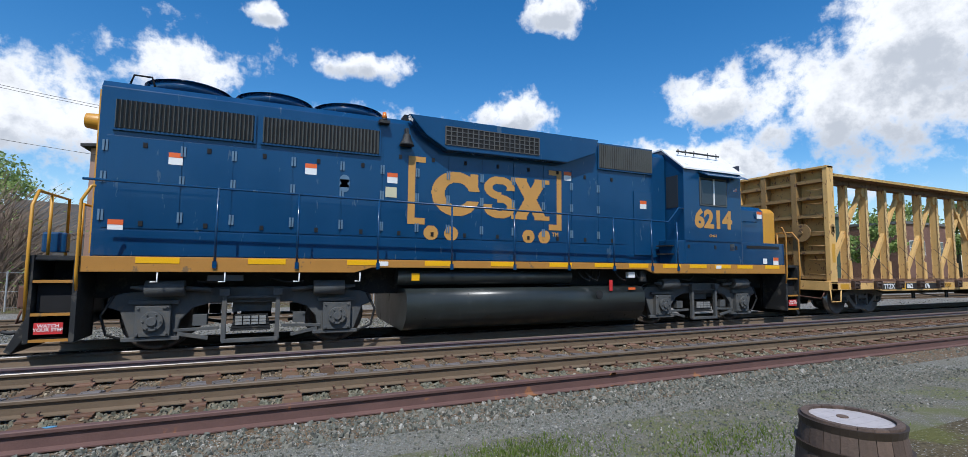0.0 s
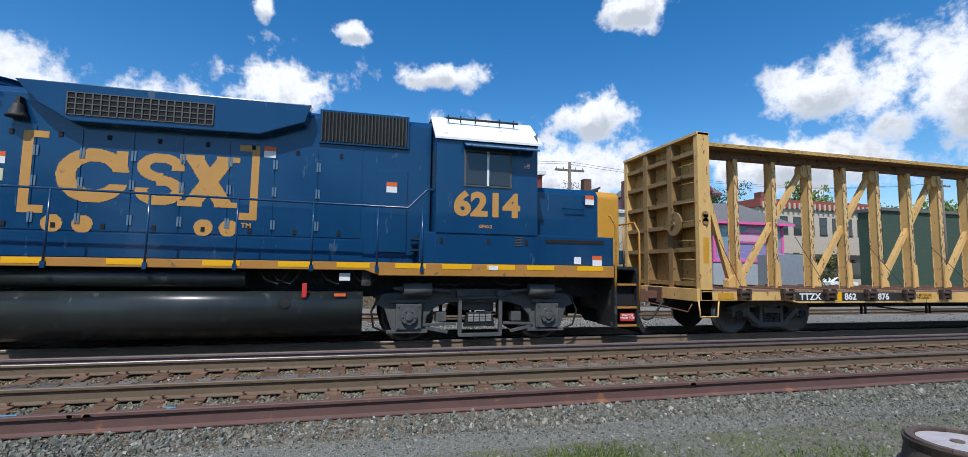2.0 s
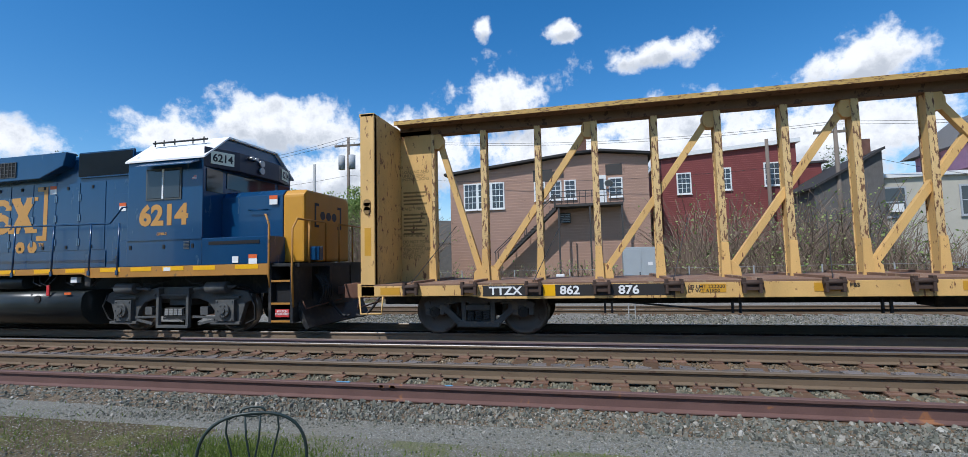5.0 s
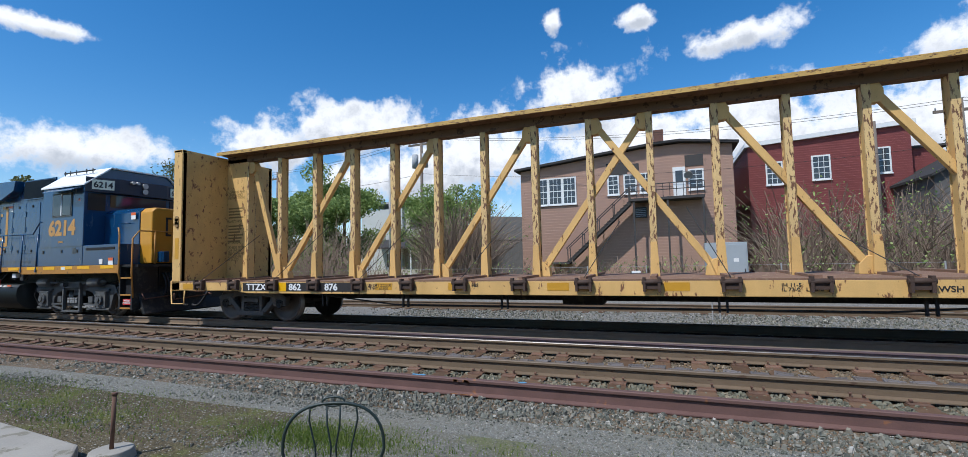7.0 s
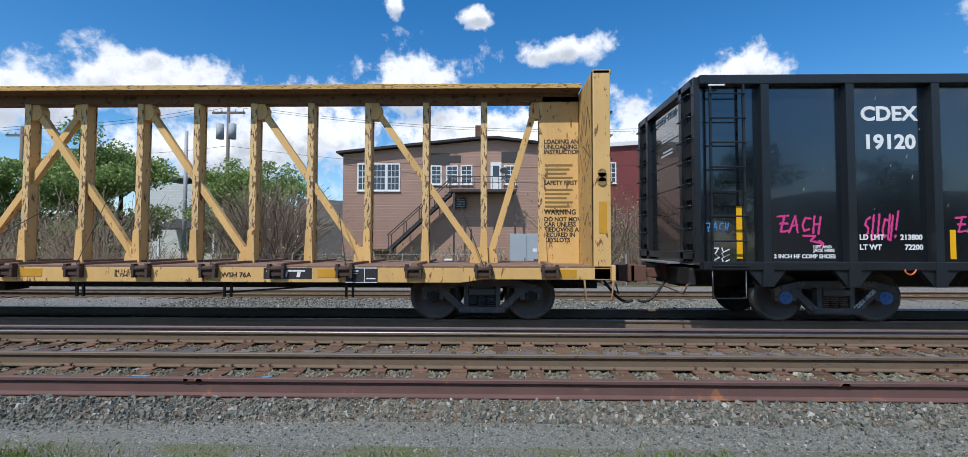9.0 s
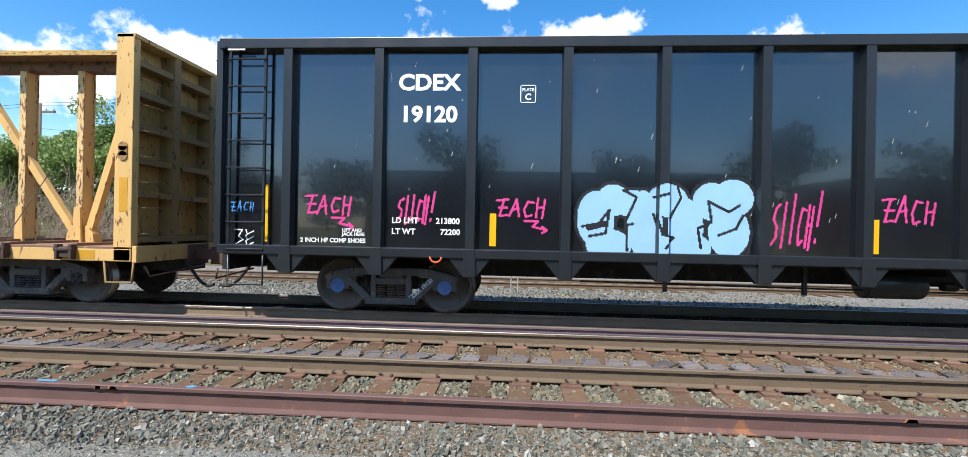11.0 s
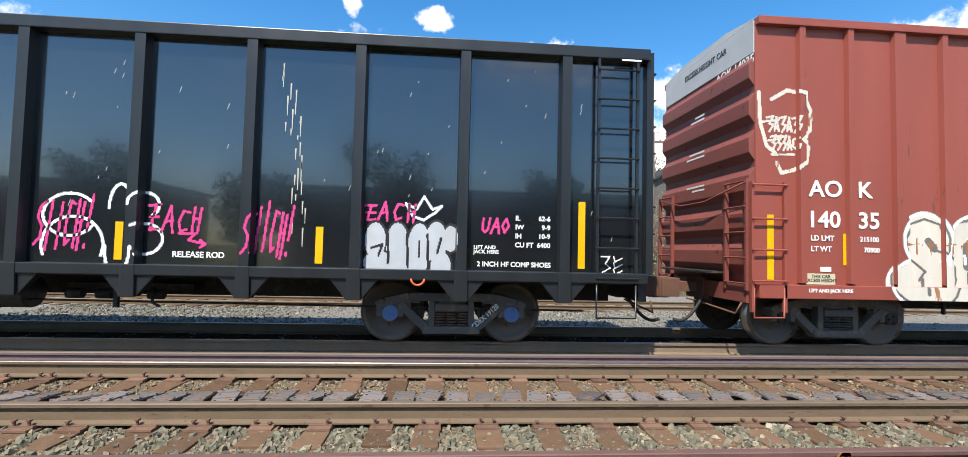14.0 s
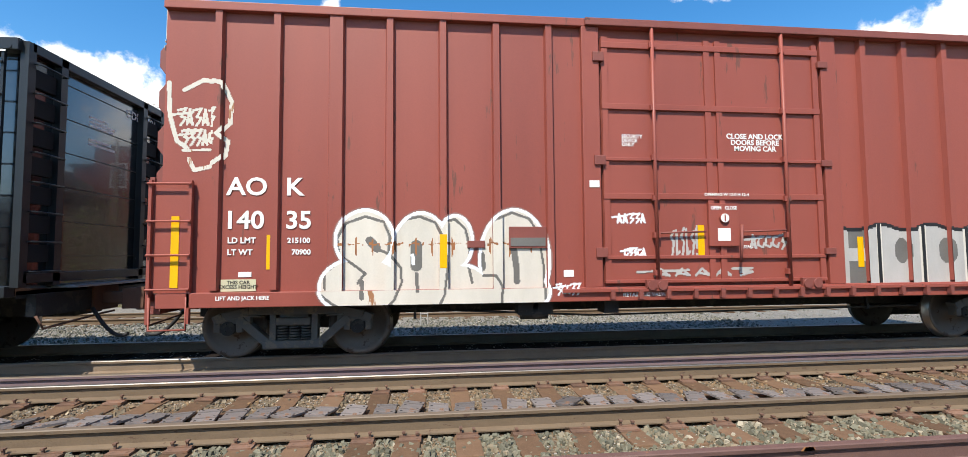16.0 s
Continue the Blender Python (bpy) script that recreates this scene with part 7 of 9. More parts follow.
    cpaint("graffiti_block", blocks, 62.36, 66.9, 1.0, 1.95, depth, [SPRAY_GREY3, SPRAY_BLACK, SPRAY_CREAM, SPRAY_GREY], near, 0.02, "grey block graffiti with pale outlines")

    def face(x, z):
        d = np.full(x.shape, 9.0)
        for p in ([(52.5, 3.85), (52.52, 3.4), (52.62, 3.05), (52.75, 2.95)], [(52.7, 3.75), (52.95, 3.9), (53.2, 3.85), (53.32, 3.6), (53.3, 3.3), (53.15, 3.15), (53.28, 3.05), (53.25, 2.85), (53.05, 2.7), (52.85, 2.65), (52.78, 2.8)]):
            d = np.minimum(d, stroke(x, z, p) - 0.012)
        d = np.minimum(d, zigzag(x, z, 52.86, 3.38, 0.5, 0.26, 31))
        d = np.minimum(d, zigzag(x, z, 52.88, 3.1, 0.42, 0.24, 32))
        d = np.minimum(d, stroke(x, z, [(52.7, 2.92), (53.05, 2.93)]))
        return np.where(d < 0.017, 0, -1)
    cpaint("graffiti_tag", face, 52.47, 53.4, 2.55, 4.0, depth, [SPRAY_CREAM], near, 0.0125, "pale sprayed head outline with scrawl")
    for seed, cx, cz, w, h, cell in ((41, 58.95, 2.0, 0.45, 0.16, 0.01), (42, 59.0, 1.5, 0.34, 0.14, 0.01), (43, 59.75, 1.65, 0.4, 0.45, 0.0125), (44, 61.1, 1.65, 0.6, 0.25, 0.0125), (45, 60.0, 1.2, 1.6, 0.12, 0.0125)):
        cpaint("graffiti_tag", lambda x, z: np.where(zigzag(x, z, cx, cz, w, h, seed, seed == 43) < (0.014 if seed < 43 else 0.018), 0, -1), cx - w * 0.7, cx + w * 0.7, cz - h * 0.7, cz + h * 0.7,
               lambda x: -1.486, [SPRAY_WHITE if seed < 43 else SPRAY_GREY3], door, cell)
    cpaint("graffiti_tag", lambda x, z: np.where(zigzag(x, z, 57.98, 0.98, 0.35, 0.18, 51) < 0.012, 0, -1), 57.75, 58.25, 0.84, 1.12, lambda x: -1.532, [SPRAY_WHITE], near, 0.01)
    # underbody
    bm = B()
    for x in (57.3, 57.6, 58.6):
        box(bm, x, x + 0.22, -1.3, -1.0, 0.6, 0.82)
    rod(bm, (57.35, -1.2, 0.62), (57.75, -1.2, 0.62), 0.1, 12)
    pipe(bm, [(55.6, -1.1, 0.7), (58.5, -1.1, 0.55), (64, -1.1, 0.6)], 0.016)
    for x in (55.8, 63.1):
        box(bm, x - 0.02, x + 0.02, -1.12, -1.08, 0.55, 0.9)
    cpart("brake_gear", bm, UNDER, c)
    sets = wheelset(0.457, UNDER, 0.1)
    for xc in (54.07, 65.9):
        freight_truck(c, xc, 0.9, sets, TRUCK_GREY)


RUST_RUN = material("rust_run", (0.30, 0.12, 0.045), 0.8, var=0.35)
SPRAY_HALO = material("spray_dull_halo", (0.24, 0.11, 0.09), 0.6, var=0.2)
SPRAY_GREY3 = material("spray_faded_silver", (0.40, 0.39, 0.37), 0.55, var=0.2, streak=3)
boxcar()


# ---- buildings behind the tracks ----
BROWN_SIDING = material("brown_siding", (0.47, 0.29, 0.215), 0.8, var=0.10, scale=0.6, bump=0.5, ribs=(2, 0.2, 1.0), wear=(0.34, 0.21, 0.16), wear_amount=0.03, wear_scale=1.5)
RED_SIDING = material("red_siding", (0.27, 0.072, 0.066), 0.8, var=0.2, scale=0.7, bump=0.5, ribs=(2, 0.16, 1.0))
GREY_BOARDS = material("weathered_boards", (0.105, 0.098, 0.092), 0.9, var=0.35, scale=2, bump=0.5, ribs=(0, 0.2, 1.0))
BEIGE_WALL = material("beige_stucco", (0.43, 0.40, 0.33), 0.85, var=0.14, scale=0.8, bump=0.2, wear=(0.32, 0.29, 0.235), wear_amount=0.06, wear_scale=1.2)
AQUA_SIDING = material("aqua_siding", (0.26, 0.42, 0.47), 0.7, var=0.08, bump=0.5, ribs=(2, 0.15, 1.0))
LILAC_SIDING = material("lilac_siding", (0.38, 0.31, 0.58), 0.7, var=0.08, bump=0.5, ribs=(2, 0.15, 1.0))
PINK_TRIM = material("pink_trim", (0.75, 0.11, 0.34), 0.6, var=0.1)
PALE_PINK = material("pale_pink", (0.62, 0.32, 0.42), 0.7, var=0.1)
MAROON = material("maroon_trim", (0.17, 0.035, 0.055), 0.7, var=0.15)
BLOCK_GREY = material("grey_block", (0.34, 0.36, 0.38), 0.85, var=0.12, bump=0.2)
ROOF_GREY = material("roof_grey", (0.15, 0.145, 0.14), 0.9, var=0.2, bump=0.4, ribs=(2, 0.14, 0.6))
ROOF_DARK = material("roof_dark", (0.035, 0.033, 0.032), 0.9, var=0.2)
CREAM_BRICK = material("cream_brick", (0.52, 0.44, 0.35), 0.85, var=0.14, bump=0.2)
WHITE_SIDING = material("white_siding", (0.62, 0.62, 0.58), 0.7, var=0.08, bump=0.4, ribs=(2, 0.16, 0.8))
CREAM_WALL = material("cream_wall", (0.5, 0.47, 0.38), 0.8, var=0.12)
TRIM_WHITE = material("trim_white", (0.7, 0.7, 0.68), 0.6, var=0.06)
TRIM_DARK = material("trim_dark", (0.05, 0.045, 0.042), 0.8)
BRICK = material("chimney_brick", (0.22, 0.11, 0.08), 0.9, var=0.3, bump=0.4, ribs=(2, 0.07, 0.8))
RED_ROOF = material("red_cornice", (0.28, 0.07, 0.05), 0.7, var=0.15)
DARK_GREEN = material("dark_green_boards", (0.055, 0.085, 0.06), 0.8, var=0.2, bump=0.4, ribs=(2, 0.25, 1.0))
POLE_WOOD = material("pole_wood", (0.16, 0.13, 0.105), 0.9, var=0.2, streak=8, bump=0.4)
POLE_GREY = material("pole_grey", (0.33, 0.33, 0.32), 0.6)
CABINET = material("cabinet_grey", (0.33, 0.36, 0.37), 0.5, var=0.08)
SILVER = material("galvanised_sheet", (0.36, 0.38, 0.40), 0.45, metal=0.5, var=0.15, ribs=(0, 0.15, 0.6), bump=0.3)
BARK = material("bark", (0.085, 0.066, 0.05), 0.9, var=0.3, bump=0.5)
TWIG = material("twigs", (0.19, 0.135, 0.095), 0.9, var=0.3)
LEAF = leaf_material("spring_leaves", (0.13, 0.21, 0.05), (0.40, 0.48, 0.17))
LEAF_DARK = leaf_material("dark_leaves", (0.03, 0.065, 0.018), (0.09, 0.135, 0.04))
LEAF_OLIVE = leaf_material("olive_leaves", (0.10, 0.11, 0.035), (0.19, 0.19, 0.08))


def bx(name, b, mat, parent, label="", bevel=0.0):
    bm = B()
    box(bm, *b)
    return part(name, bm, mat, parent, label, bevel)


def window(parent, x0, x1, z0, z1, y, trim=None, bars=(1, 1), label=""):
    """A sash window on a wall that faces the tracks: frame, sill, panes between glazing bars."""
    trim = trim or TRIM_WHITE
    w = bx("window", (x0 - 0.1, x1 + 0.1, y - 0.05, y - 0.002, z0 - 0.1, z1 + 0.1), trim, parent, label)
    bx("pane", (x0, x1, y - 0.056, y - 0.05, z0, z1), PANE, w)
    bm = B()
    box(bm, x0, x1, y - 0.075, y - 0.056, (z0 + z1) / 2 - 0.03, (z0 + z1) / 2 + 0.03)
    for i in range(bars[0]):
        x = x0 + (x1 - x0) * (i + 1) / (bars[0] + 1)
        box(bm, x - 0.015, x + 0.015, y - 0.07, y - 0.056, z0, z1)
    for i in range(bars[1]):
        for h in (0, 1):
            z = z0 + (z1 - z0) * (h * 0.5 + (i + 1) / (bars[1] + 1) * 0.5)
            box(bm, x0, x1, y - 0.07, y - 0.056, z - 0.015, z + 0.015)
    part("glazing_bars", bm, trim, w)
    bx("sill", (x0 - 0.14, x1 + 0.14, y - 0.12, y - 0.002, z0 - 0.16, z0 - 0.1), trim, w)
    return w


def brown_house():
    h = thing("brown_house", "two-storey brown-sided house with an outside stair", "house", (-2.3, 34, -0.55))
    H = lambda x, y, z: (x + 2.3, y - 34, z + 0.55)
    def hb(name, b, mat, par=None, label="", bevel=0.0):
        return bx(name, (b[0] + 2.3, b[1] + 2.3, b[2] - 34, b[3] - 34, b[4] + 0.55, b[5] + 0.55), mat, par or h, label, bevel)
    bm = B()
    prism(bm, [(-9.45 + 2.3, 0), (-9.45 + 2.3, 8.5), (2.4, 9.45), (4.0, 9.5), (4.85 + 2.3, 9.15), (4.85 + 2.3, 0)], "y", 0, 15)
    part("wall", bm, BROWN_SIDING, h, "faded brown lap siding")
    bm = B()
    for p, q in (((-9.8 + 2.3, 8.5), (2.4, 9.5)), ((2.4, 9.5), (4.0, 9.55)), ((4.0, 9.55), (7.5, 9.1))):
        prism(bm, [(p[0], p[1]), (q[0], q[1]), (q[0], q[1] + 0.16), (p[0], p[1] + 0.16)], "y", -0.5, 15.3)
    part("roof", bm, ROOF_DARK, h, "low dark roof with overhanging eaves")
    hb("chimney", (0.05, 0.72, 35.2, 35.9, 8.4, 10.35), BRICK, None, "brick chimney")
    for x0, x1 in ((-8.3, -7.45), (-7.25, -6.4), (-6.2, -5.4)):
        window(h, x0 + 2.3, x1 + 2.3, 5.95, 7.75, 0, bars=(2, 1))
    for x0, x1 in ((-3.0, -2.4), (-1.9, -1.22), (-0.85, -0.2), (2.25, 3.0)):
        window(h, x0 + 2.3, x1 + 2.3, 6.4, 7.6, 0, bars=(1, 1))
    d = hb("door", (1.2, 1.98, 33.93, 33.998, 5.3, 7.35), TRIM_WHITE, None, "white door with an arched light")
    hb("door_light", (1.36, 1.82, 33.92, 33.93, 6.3, 7.1), PANE, d)
    hb("bare_patch", (-3.15, -1.75, 33.96, 33.998, 7.15, 8.0), TRIM_DARK, None, "patch of bare dark boards")
    hb("bare_patch", (-1.75, -0.95, 33.965, 33.998, 7.35, 7.85), TRIM_DARK)
    hb("bare_patch", (1.98, 3.1, 33.96, 33.998, 7.35, 8.1), TRIM_DARK)
    ac = hb("air_conditioner", (-1.3, -0.55, 33.55, 33.998, 4.05, 4.75), TRIM_DARK, None, "window air conditioner", 0.02)
    for i in range(5):
        hb("slat", (-1.25, -0.6, 33.54, 33.55, 4.12 + i * 0.12, 4.17 + i * 0.12), BLOCK_GREY, ac)
    # landing and stair
    deck = hb("landing", (-1.5, 3.0, 32.5, 33.998, 5.08, 5.25), TRIM_DARK, None, "dark wooden landing")
    for x in (-1.3, 0.8, 2.9):
        hb("landing_post", (x - 0.06, x + 0.06, 32.55, 32.67, -0.5, 5.1), TRIM_DARK, deck)
    bm = B()
    for z in (5.7, 6.1):
        box(bm, -1.5 + 2.3, 3.0 + 2.3, -1.5, -1.45, z + 0.55, z + 0.6)
    for i in range(12):
        x = -1.5 + i * 4.5 / 11 + 2.3
        box(bm, x - 0.02, x + 0.02, -1.5, -1.46, 5.75, 6.65)
    part("landing_rail", bm, TRIM_DARK, deck)
    bm = B()
    n = 20
    for s in (-1.35, -0.45):
        prism(bm, [(-1.5 + 2.3, 5.75), (-1.5 + 2.3, 5.45), (-5.7 + 2.3, 1.6), (-6.0 + 2.3, 1.6)], "y", s, s + 0.06)
        prism(bm, [(-1.5 + 2.3, 6.65), (-1.5 + 2.3, 6.57), (-5.9 + 2.3, 2.6), (-5.9 + 2.3, 2.68)], "y", s, s + 0.05)
        for i in range(5):
            u = i / 4
            x, z = -1.6 - 4.2 * u + 2.3, 5.6 - 3.95 * u
            box(bm, x - 0.03, x + 0.03, s, s + 0.05, z, z + 1.0)
    for i in range(n):
        u = (i + 0.5) / n
        x, z = -1.5 - 4.4 * u + 2.3, 5.7 - 4.1 * u
        box(bm, x - 0.14, x + 0.14, -1.35, -0.4, z - 0.03, z + 0.02)
    box(bm, -7.2 + 2.3, -5.7 + 2.3, -1.4, 0, 1.55, 1.68)
    part("stair", bm, TRIM_DARK, h, "long dark wooden stair")
    for x, z in ((-6.6, 1.1), (-0.2, 2.6)):
        hb("downpipe", (x - 0.03, x + 0.03, 33.9, 33.998, -0.4, z), TRIM_DARK)
    bm = B()
    rod(bm, (2.15 + 2.3, -0.35, 7.25), (2.15 + 2.3, -0.3, 7.3), 0.28, 16)
    part("satellite_dish", bm, POLE_GREY, h)
    for y in (38, 42):
        bx("side_window", (4.85 + 2.3, 4.9 + 2.3, y - 34, y - 33.2, 6.2, 7.6), TRIM_WHITE, h)


def red_house():
    h = thing("red_house", "red-sided building with white cornice and windows", "house", (11, 38, -0.55))
    bm = B()
    prism(bm, [(-4.7, 0), (-4.7, 9.55), (4.6, 10.15), (4.6, 0)], "y", 0, 12)
    part("wall", bm, RED_SIDING, h, "red lap siding")
    bm = B()
    prism(bm, [(-4.9, 9.55), (4.85, 10.15), (4.85, 10.45), (-4.9, 9.85)], "y", -0.25, 12.2)
    part("cornice", bm, TRIM_WHITE, h, "white cornice board")
    bx("annex", (4.6, 6.6, 1, 11, 0, 8.7), RED_SIDING, h, "lower red annex")
    bx("annex_roof", (4.6, 6.9, 0.8, 11.2, 8.7, 8.85), TRIM_DARK, h)
    for x0, x1, z0, z1 in ((-3.55, -2.7, 6.85, 8.3), (-0.8, 0.1, 7.0, 8.5), (2.5, 3.4, 7.15, 8.7)):
        window(h, x0, x1, z0, z1, 0, bars=(2, 1))
    bx("brick_base", (-4.72, 4.62, -0.06, -0.005, 0, 3.1), BRICK, h, "brick lower storey")


def shed_and_low_building():
    s = thing("weathered_shed", "weathered grey board shed with a sloping roof", "shed", (16.4, 33, -0.55))
    bm = B()
    prism(bm, [(-1.9, 0), (-1.9, 6.1), (0.2, 7.3), (1.9, 8.2), (1.9, 0)], "y", 0, 9)
    part("wall", bm, GREY_BOARDS, s)
    bm = B()
    prism(bm, [(-2.1, 6.0), (1.95, 8.25), (1.95, 8.4), (-2.1, 6.15)], "y", -0.3, 9.2)
    part("roof", bm, ROOF_DARK, s)
    bx("chimney", (1.2, 1.85, 1, 1.6, 7.6, 9.2), BRICK, s)
    b = thing("beige_building", "low beige stucco building with dirty walls", "building", (22.4, 34, -0.55))
    bx("wall", (-4.1, 4.1, 0, 9, 0, 6.6), BEIGE_WALL, b, "stained beige wall")
    bx("roof_edge", (-4.25, 4.2, -0.2, 9.1, 6.6, 6.85), TRIM_WHITE, b, "white roof edge")
    window(b, -3.6, -2.55, 4.25, 5.95, 0, BLOCK_GREY, (0, 0))
    bx("air_conditioner", (-3.45, -2.8, -0.35, -0.08, 4.45, 4.95), TRIM_WHITE, b)
    window(b, 0.4, 1.2, 4.2, 5.9, 0, BLOCK_GREY, (1, 0))
    bx("cellar_opening", (2.0, 2.9, -0.03, -0.003, 1.0, 1.9), TRIM_DARK, b)
    bm = B()
    pipe(bm, [(-4.0, -0.06, 0.2), (-4.0, -0.06, 6.5)], 0.06)
    part("downpipe", bm, BLOCK_GREY, b)


def station_house():
    h = thing("painted_house", "Victorian house in aqua, lilac and hot pink paint", "house", (32.5, 36, -0.55))
    X = lambda x: x - 32.5
    a = [(26.5, 31.2), (31.2, 39.0)]
    for i, (x0, x1) in enumerate(a):
        y = 0.6 if i == 0 else 0.0
        bx("base_wall", (X(x0), X(x1), y, 10, 0, 2.9), BLOCK_GREY, h, "grey block ground floor")
        bx("wall", (X(x0), X(x1), y, 10, 2.9, 4.4), LILAC_SIDING, h, "lilac siding")
        bx("wall", (X(x0), X(x1), y, 10, 4.4, 6.3), AQUA_SIDING, h, "aqua siding")
        for z in (2.85, 6.2):
            bx("pink_band", (X(x0) - 0.05, X(x1) + 0.05, y - 0.08, y - 0.003, z, z + 0.25), PINK_TRIM, h)
        for x in (x0, x1 - 0.25):
            bx("pink_corner", (X(x), X(x) + 0.25, y - 0.09, y - 0.004, 2.9, 6.3), PINK_TRIM, h)
        bx("base_door", (X(x0) + 1.8, X(x0) + 2.9, y - 0.04, y - 0.003, 0.3, 2.5), material("door_slate", (0.17, 0.2, 0.25), 0.7) if i == 0 else BLOCK_GREY, h)
        bx("base_window", (X(x1) - 2.2, X(x1) - 0.9, y - 0.04, y - 0.003, 0.9, 2.4), TRIM_DARK, h)
    window(h, X(27.95), X(28.7), 4.5, 6.0, 0.6, PINK_TRIM, (1, 0))
    sg = bx("ornate_panel", (X(33.0), X(38.0), -0.1, -0.01, 4.6, 5.6), PINK_TRIM, h, "pink ornamental panel")
    bx("panel_field", (X(33.2), X(37.8), -0.14, -0.1, 4.75, 5.45), PALE_PINK, sg)
    bm = B()
    prism(bm, [(X(34.4), 5.6), (X(36.6), 5.6), (X(36.0), 6.0), (X(35.0), 6.0)], "y", -0.12, -0.02)
    part("panel_crest", bm, PALE_PINK, sg)
    # hipped lower roof
    def hip(x0, x1, y0, y1, z0, z1, inset, name, mat, trim):
        bm = B()
        lo = [bm.verts.new(c) for c in ((x0, y0, z0), (x1, y0, z0), (x1, y1, z0), (x0, y1, z0))]
        hi = [bm.verts.new(c) for c in ((x0 + inset, y0 + inset, z1), (x1 - inset, y0 + inset, z1), (x1 - inset, y1 - inset, z1), (x0 + inset, y1 - inset, z1))]
        for i in range(4):
            bm.faces.new((lo[i], lo[(i + 1) % 4], hi[(i + 1) % 4], hi[i]))
        bm.faces.new(hi)
        bm.faces.new(lo[::-1])
        part(name, bm, mat, h)
        bx("fascia", (x0, x1, y0 - 0.03, y0 + 0.1, z0 - 0.22, z0), trim, h)
    hip(X(26.0), X(39.7), -0.7, 11, 6.5, 8.6, 3.2, "roof", ROOF_GREY, PINK_TRIM)
    bx("upper_wall", (X(27.6), X(34.2), 3.6, 10, 8.0, 9.7), PALE_PINK, h, "pale pink upper storey")
    hip(X(26.9), X(34.9), 2.9, 10.8, 9.7, 12.3, 2.4, "upper_roof", ROOF_GREY, MAROON)
    bm = B()
    prism(bm, [(X(30.5), 9.75), (X(33.7), 9.75), (X(32.1), 11.6)], "y", 2.6, 5)
    part("dormer", bm, MAROON, h, "maroon gabled dormer")
    bx("dormer_face", (X(31.3), X(32.9), 2.5, 2.6, 9.75, 10.6), PINK_TRIM, h)
    bx("chimney", (X(26.6), X(27.3), 7, 7.7, 8, 11.2), BRICK, h)


def far_buildings():
    c = thing("brick_block", "cream brick commercial block with a red cornice", "building", (72, 60, -0.6))
    bx("wall", (-12, 12, 0, 14, 0, 12.2), CREAM_BRICK, c)
    bx("cornice", (-12.2, 12.2, -0.4, 14, 12.2, 13.5), RED_ROOF, c, "red bracketed cornice")
    bm = B()
    for i in range(24):
        box(bm, -11.8 + i * 1.0, -11.5 + i * 1.0, -0.55, -0.4, 12.0, 13.0)
    tagged(part("brackets", bm, CREAM_BRICK, c), kind="stuff")
    for i in range(9):
        x = -10.6 + i * 2.6
        window(c, x, x + 1.3, 8.2, 10.8, 0, TRIM_DARK, (0, 0))
    bx("shop_band", (-12, 12, -0.3, -0.01, 4.2, 5.0), TRIM_DARK, c)
    bx("shop_glass", (-11, 11, -0.05, -0.005, 1.2, 4.2), PANE, c)
    bx("chimney", (-7.5, -6.0, 4, 5.5, 13.5, 15.4), BRICK, c)
    w = thing("white_house", "white house beyond the street", "house", (88, 62, -0.6))
    bx("wall", (-3.6, 5, 0, 9, 0, 11.4), WHITE_SIDING, w)
    bx("roof", (-3.9, 5.3, -0.3, 9.3, 11.4, 11.9), ROOF_GREY, w)
    for x in (-2.2, 0.6, 3.0):
        window(w, x, x + 1.1, 7.2, 9.4, 0, TRIM_WHITE, (1, 0))
    g = thing("green_barn", "dark green board barn", "barn", (68, 45, -0.6))
    bx("wall", (-4.0, 14, 0, 3, 0, 10.0), DARK_GREEN, g)
    bx("roof", (-4.3, 14.3, -0.3, 3.3, 10.0, 10.4), ROOF_GREY, g)
    b = thing("brick_house", "distant red brick building among trees", "building", (120, 52, -0.6))
    bx("wall", (-6, 10, 0, 12, 0, 11), BRICK, b)
    for x in (-4, 0, 4, 7):
        window(b, x, x + 1.4, 5, 7.6, 0, TRIM_WHITE, (0, 0))
    bx("roof", (-6.3, 10.3, -0.3, 12.3, 11, 11.5), ROOF_GREY, b)
    # left of the brown house
    p = thing("cream_house", "cream house with a dark porch roof", "house", (-28, 46, -0.6))
    bx("wall", (-4.4, 1.0, 0, 10, 0, 8.0), WHITE_SIDING, p, "white sided wing")
    bx("wall", (1.0, 4.2, 0.4, 10, 0, 8.6), CREAM_WALL, p, "cream end wall")
    bx("roof", (-4.6, 4.4, -0.2, 10.2, 8.6, 8.8), BLOCK_GREY, p)
    window(p, 1.9, 2.9, 6.0, 7.4, 0.4, TRIM_DARK, (0, 0))
    bm = B()
    prism(bm, [(-2.6, 3.4), (0.2, 4.4), (0.2, 4.6), (-2.6, 3.6)], "x", -2.0, 6.0)
    part("porch_roof", bm, ROOF_DARK, p, "dark sloping porch roof")
    for x in (-1.8, 0.8, 3.4, 5.8):
        bx("porch_post", (x - 0.08, x + 0.08, -2.4, -2.24, 0, 3.5), TRIM_WHITE, p)
    bx("porch_wall", (-2.0, 6.0, -2.35, -2.25, 0, 1.2), CREAM_WALL, p)
    window(p, -1.0, 0.2, 1.4, 2.9, -0.01, TRIM_WHITE, (1, 0))
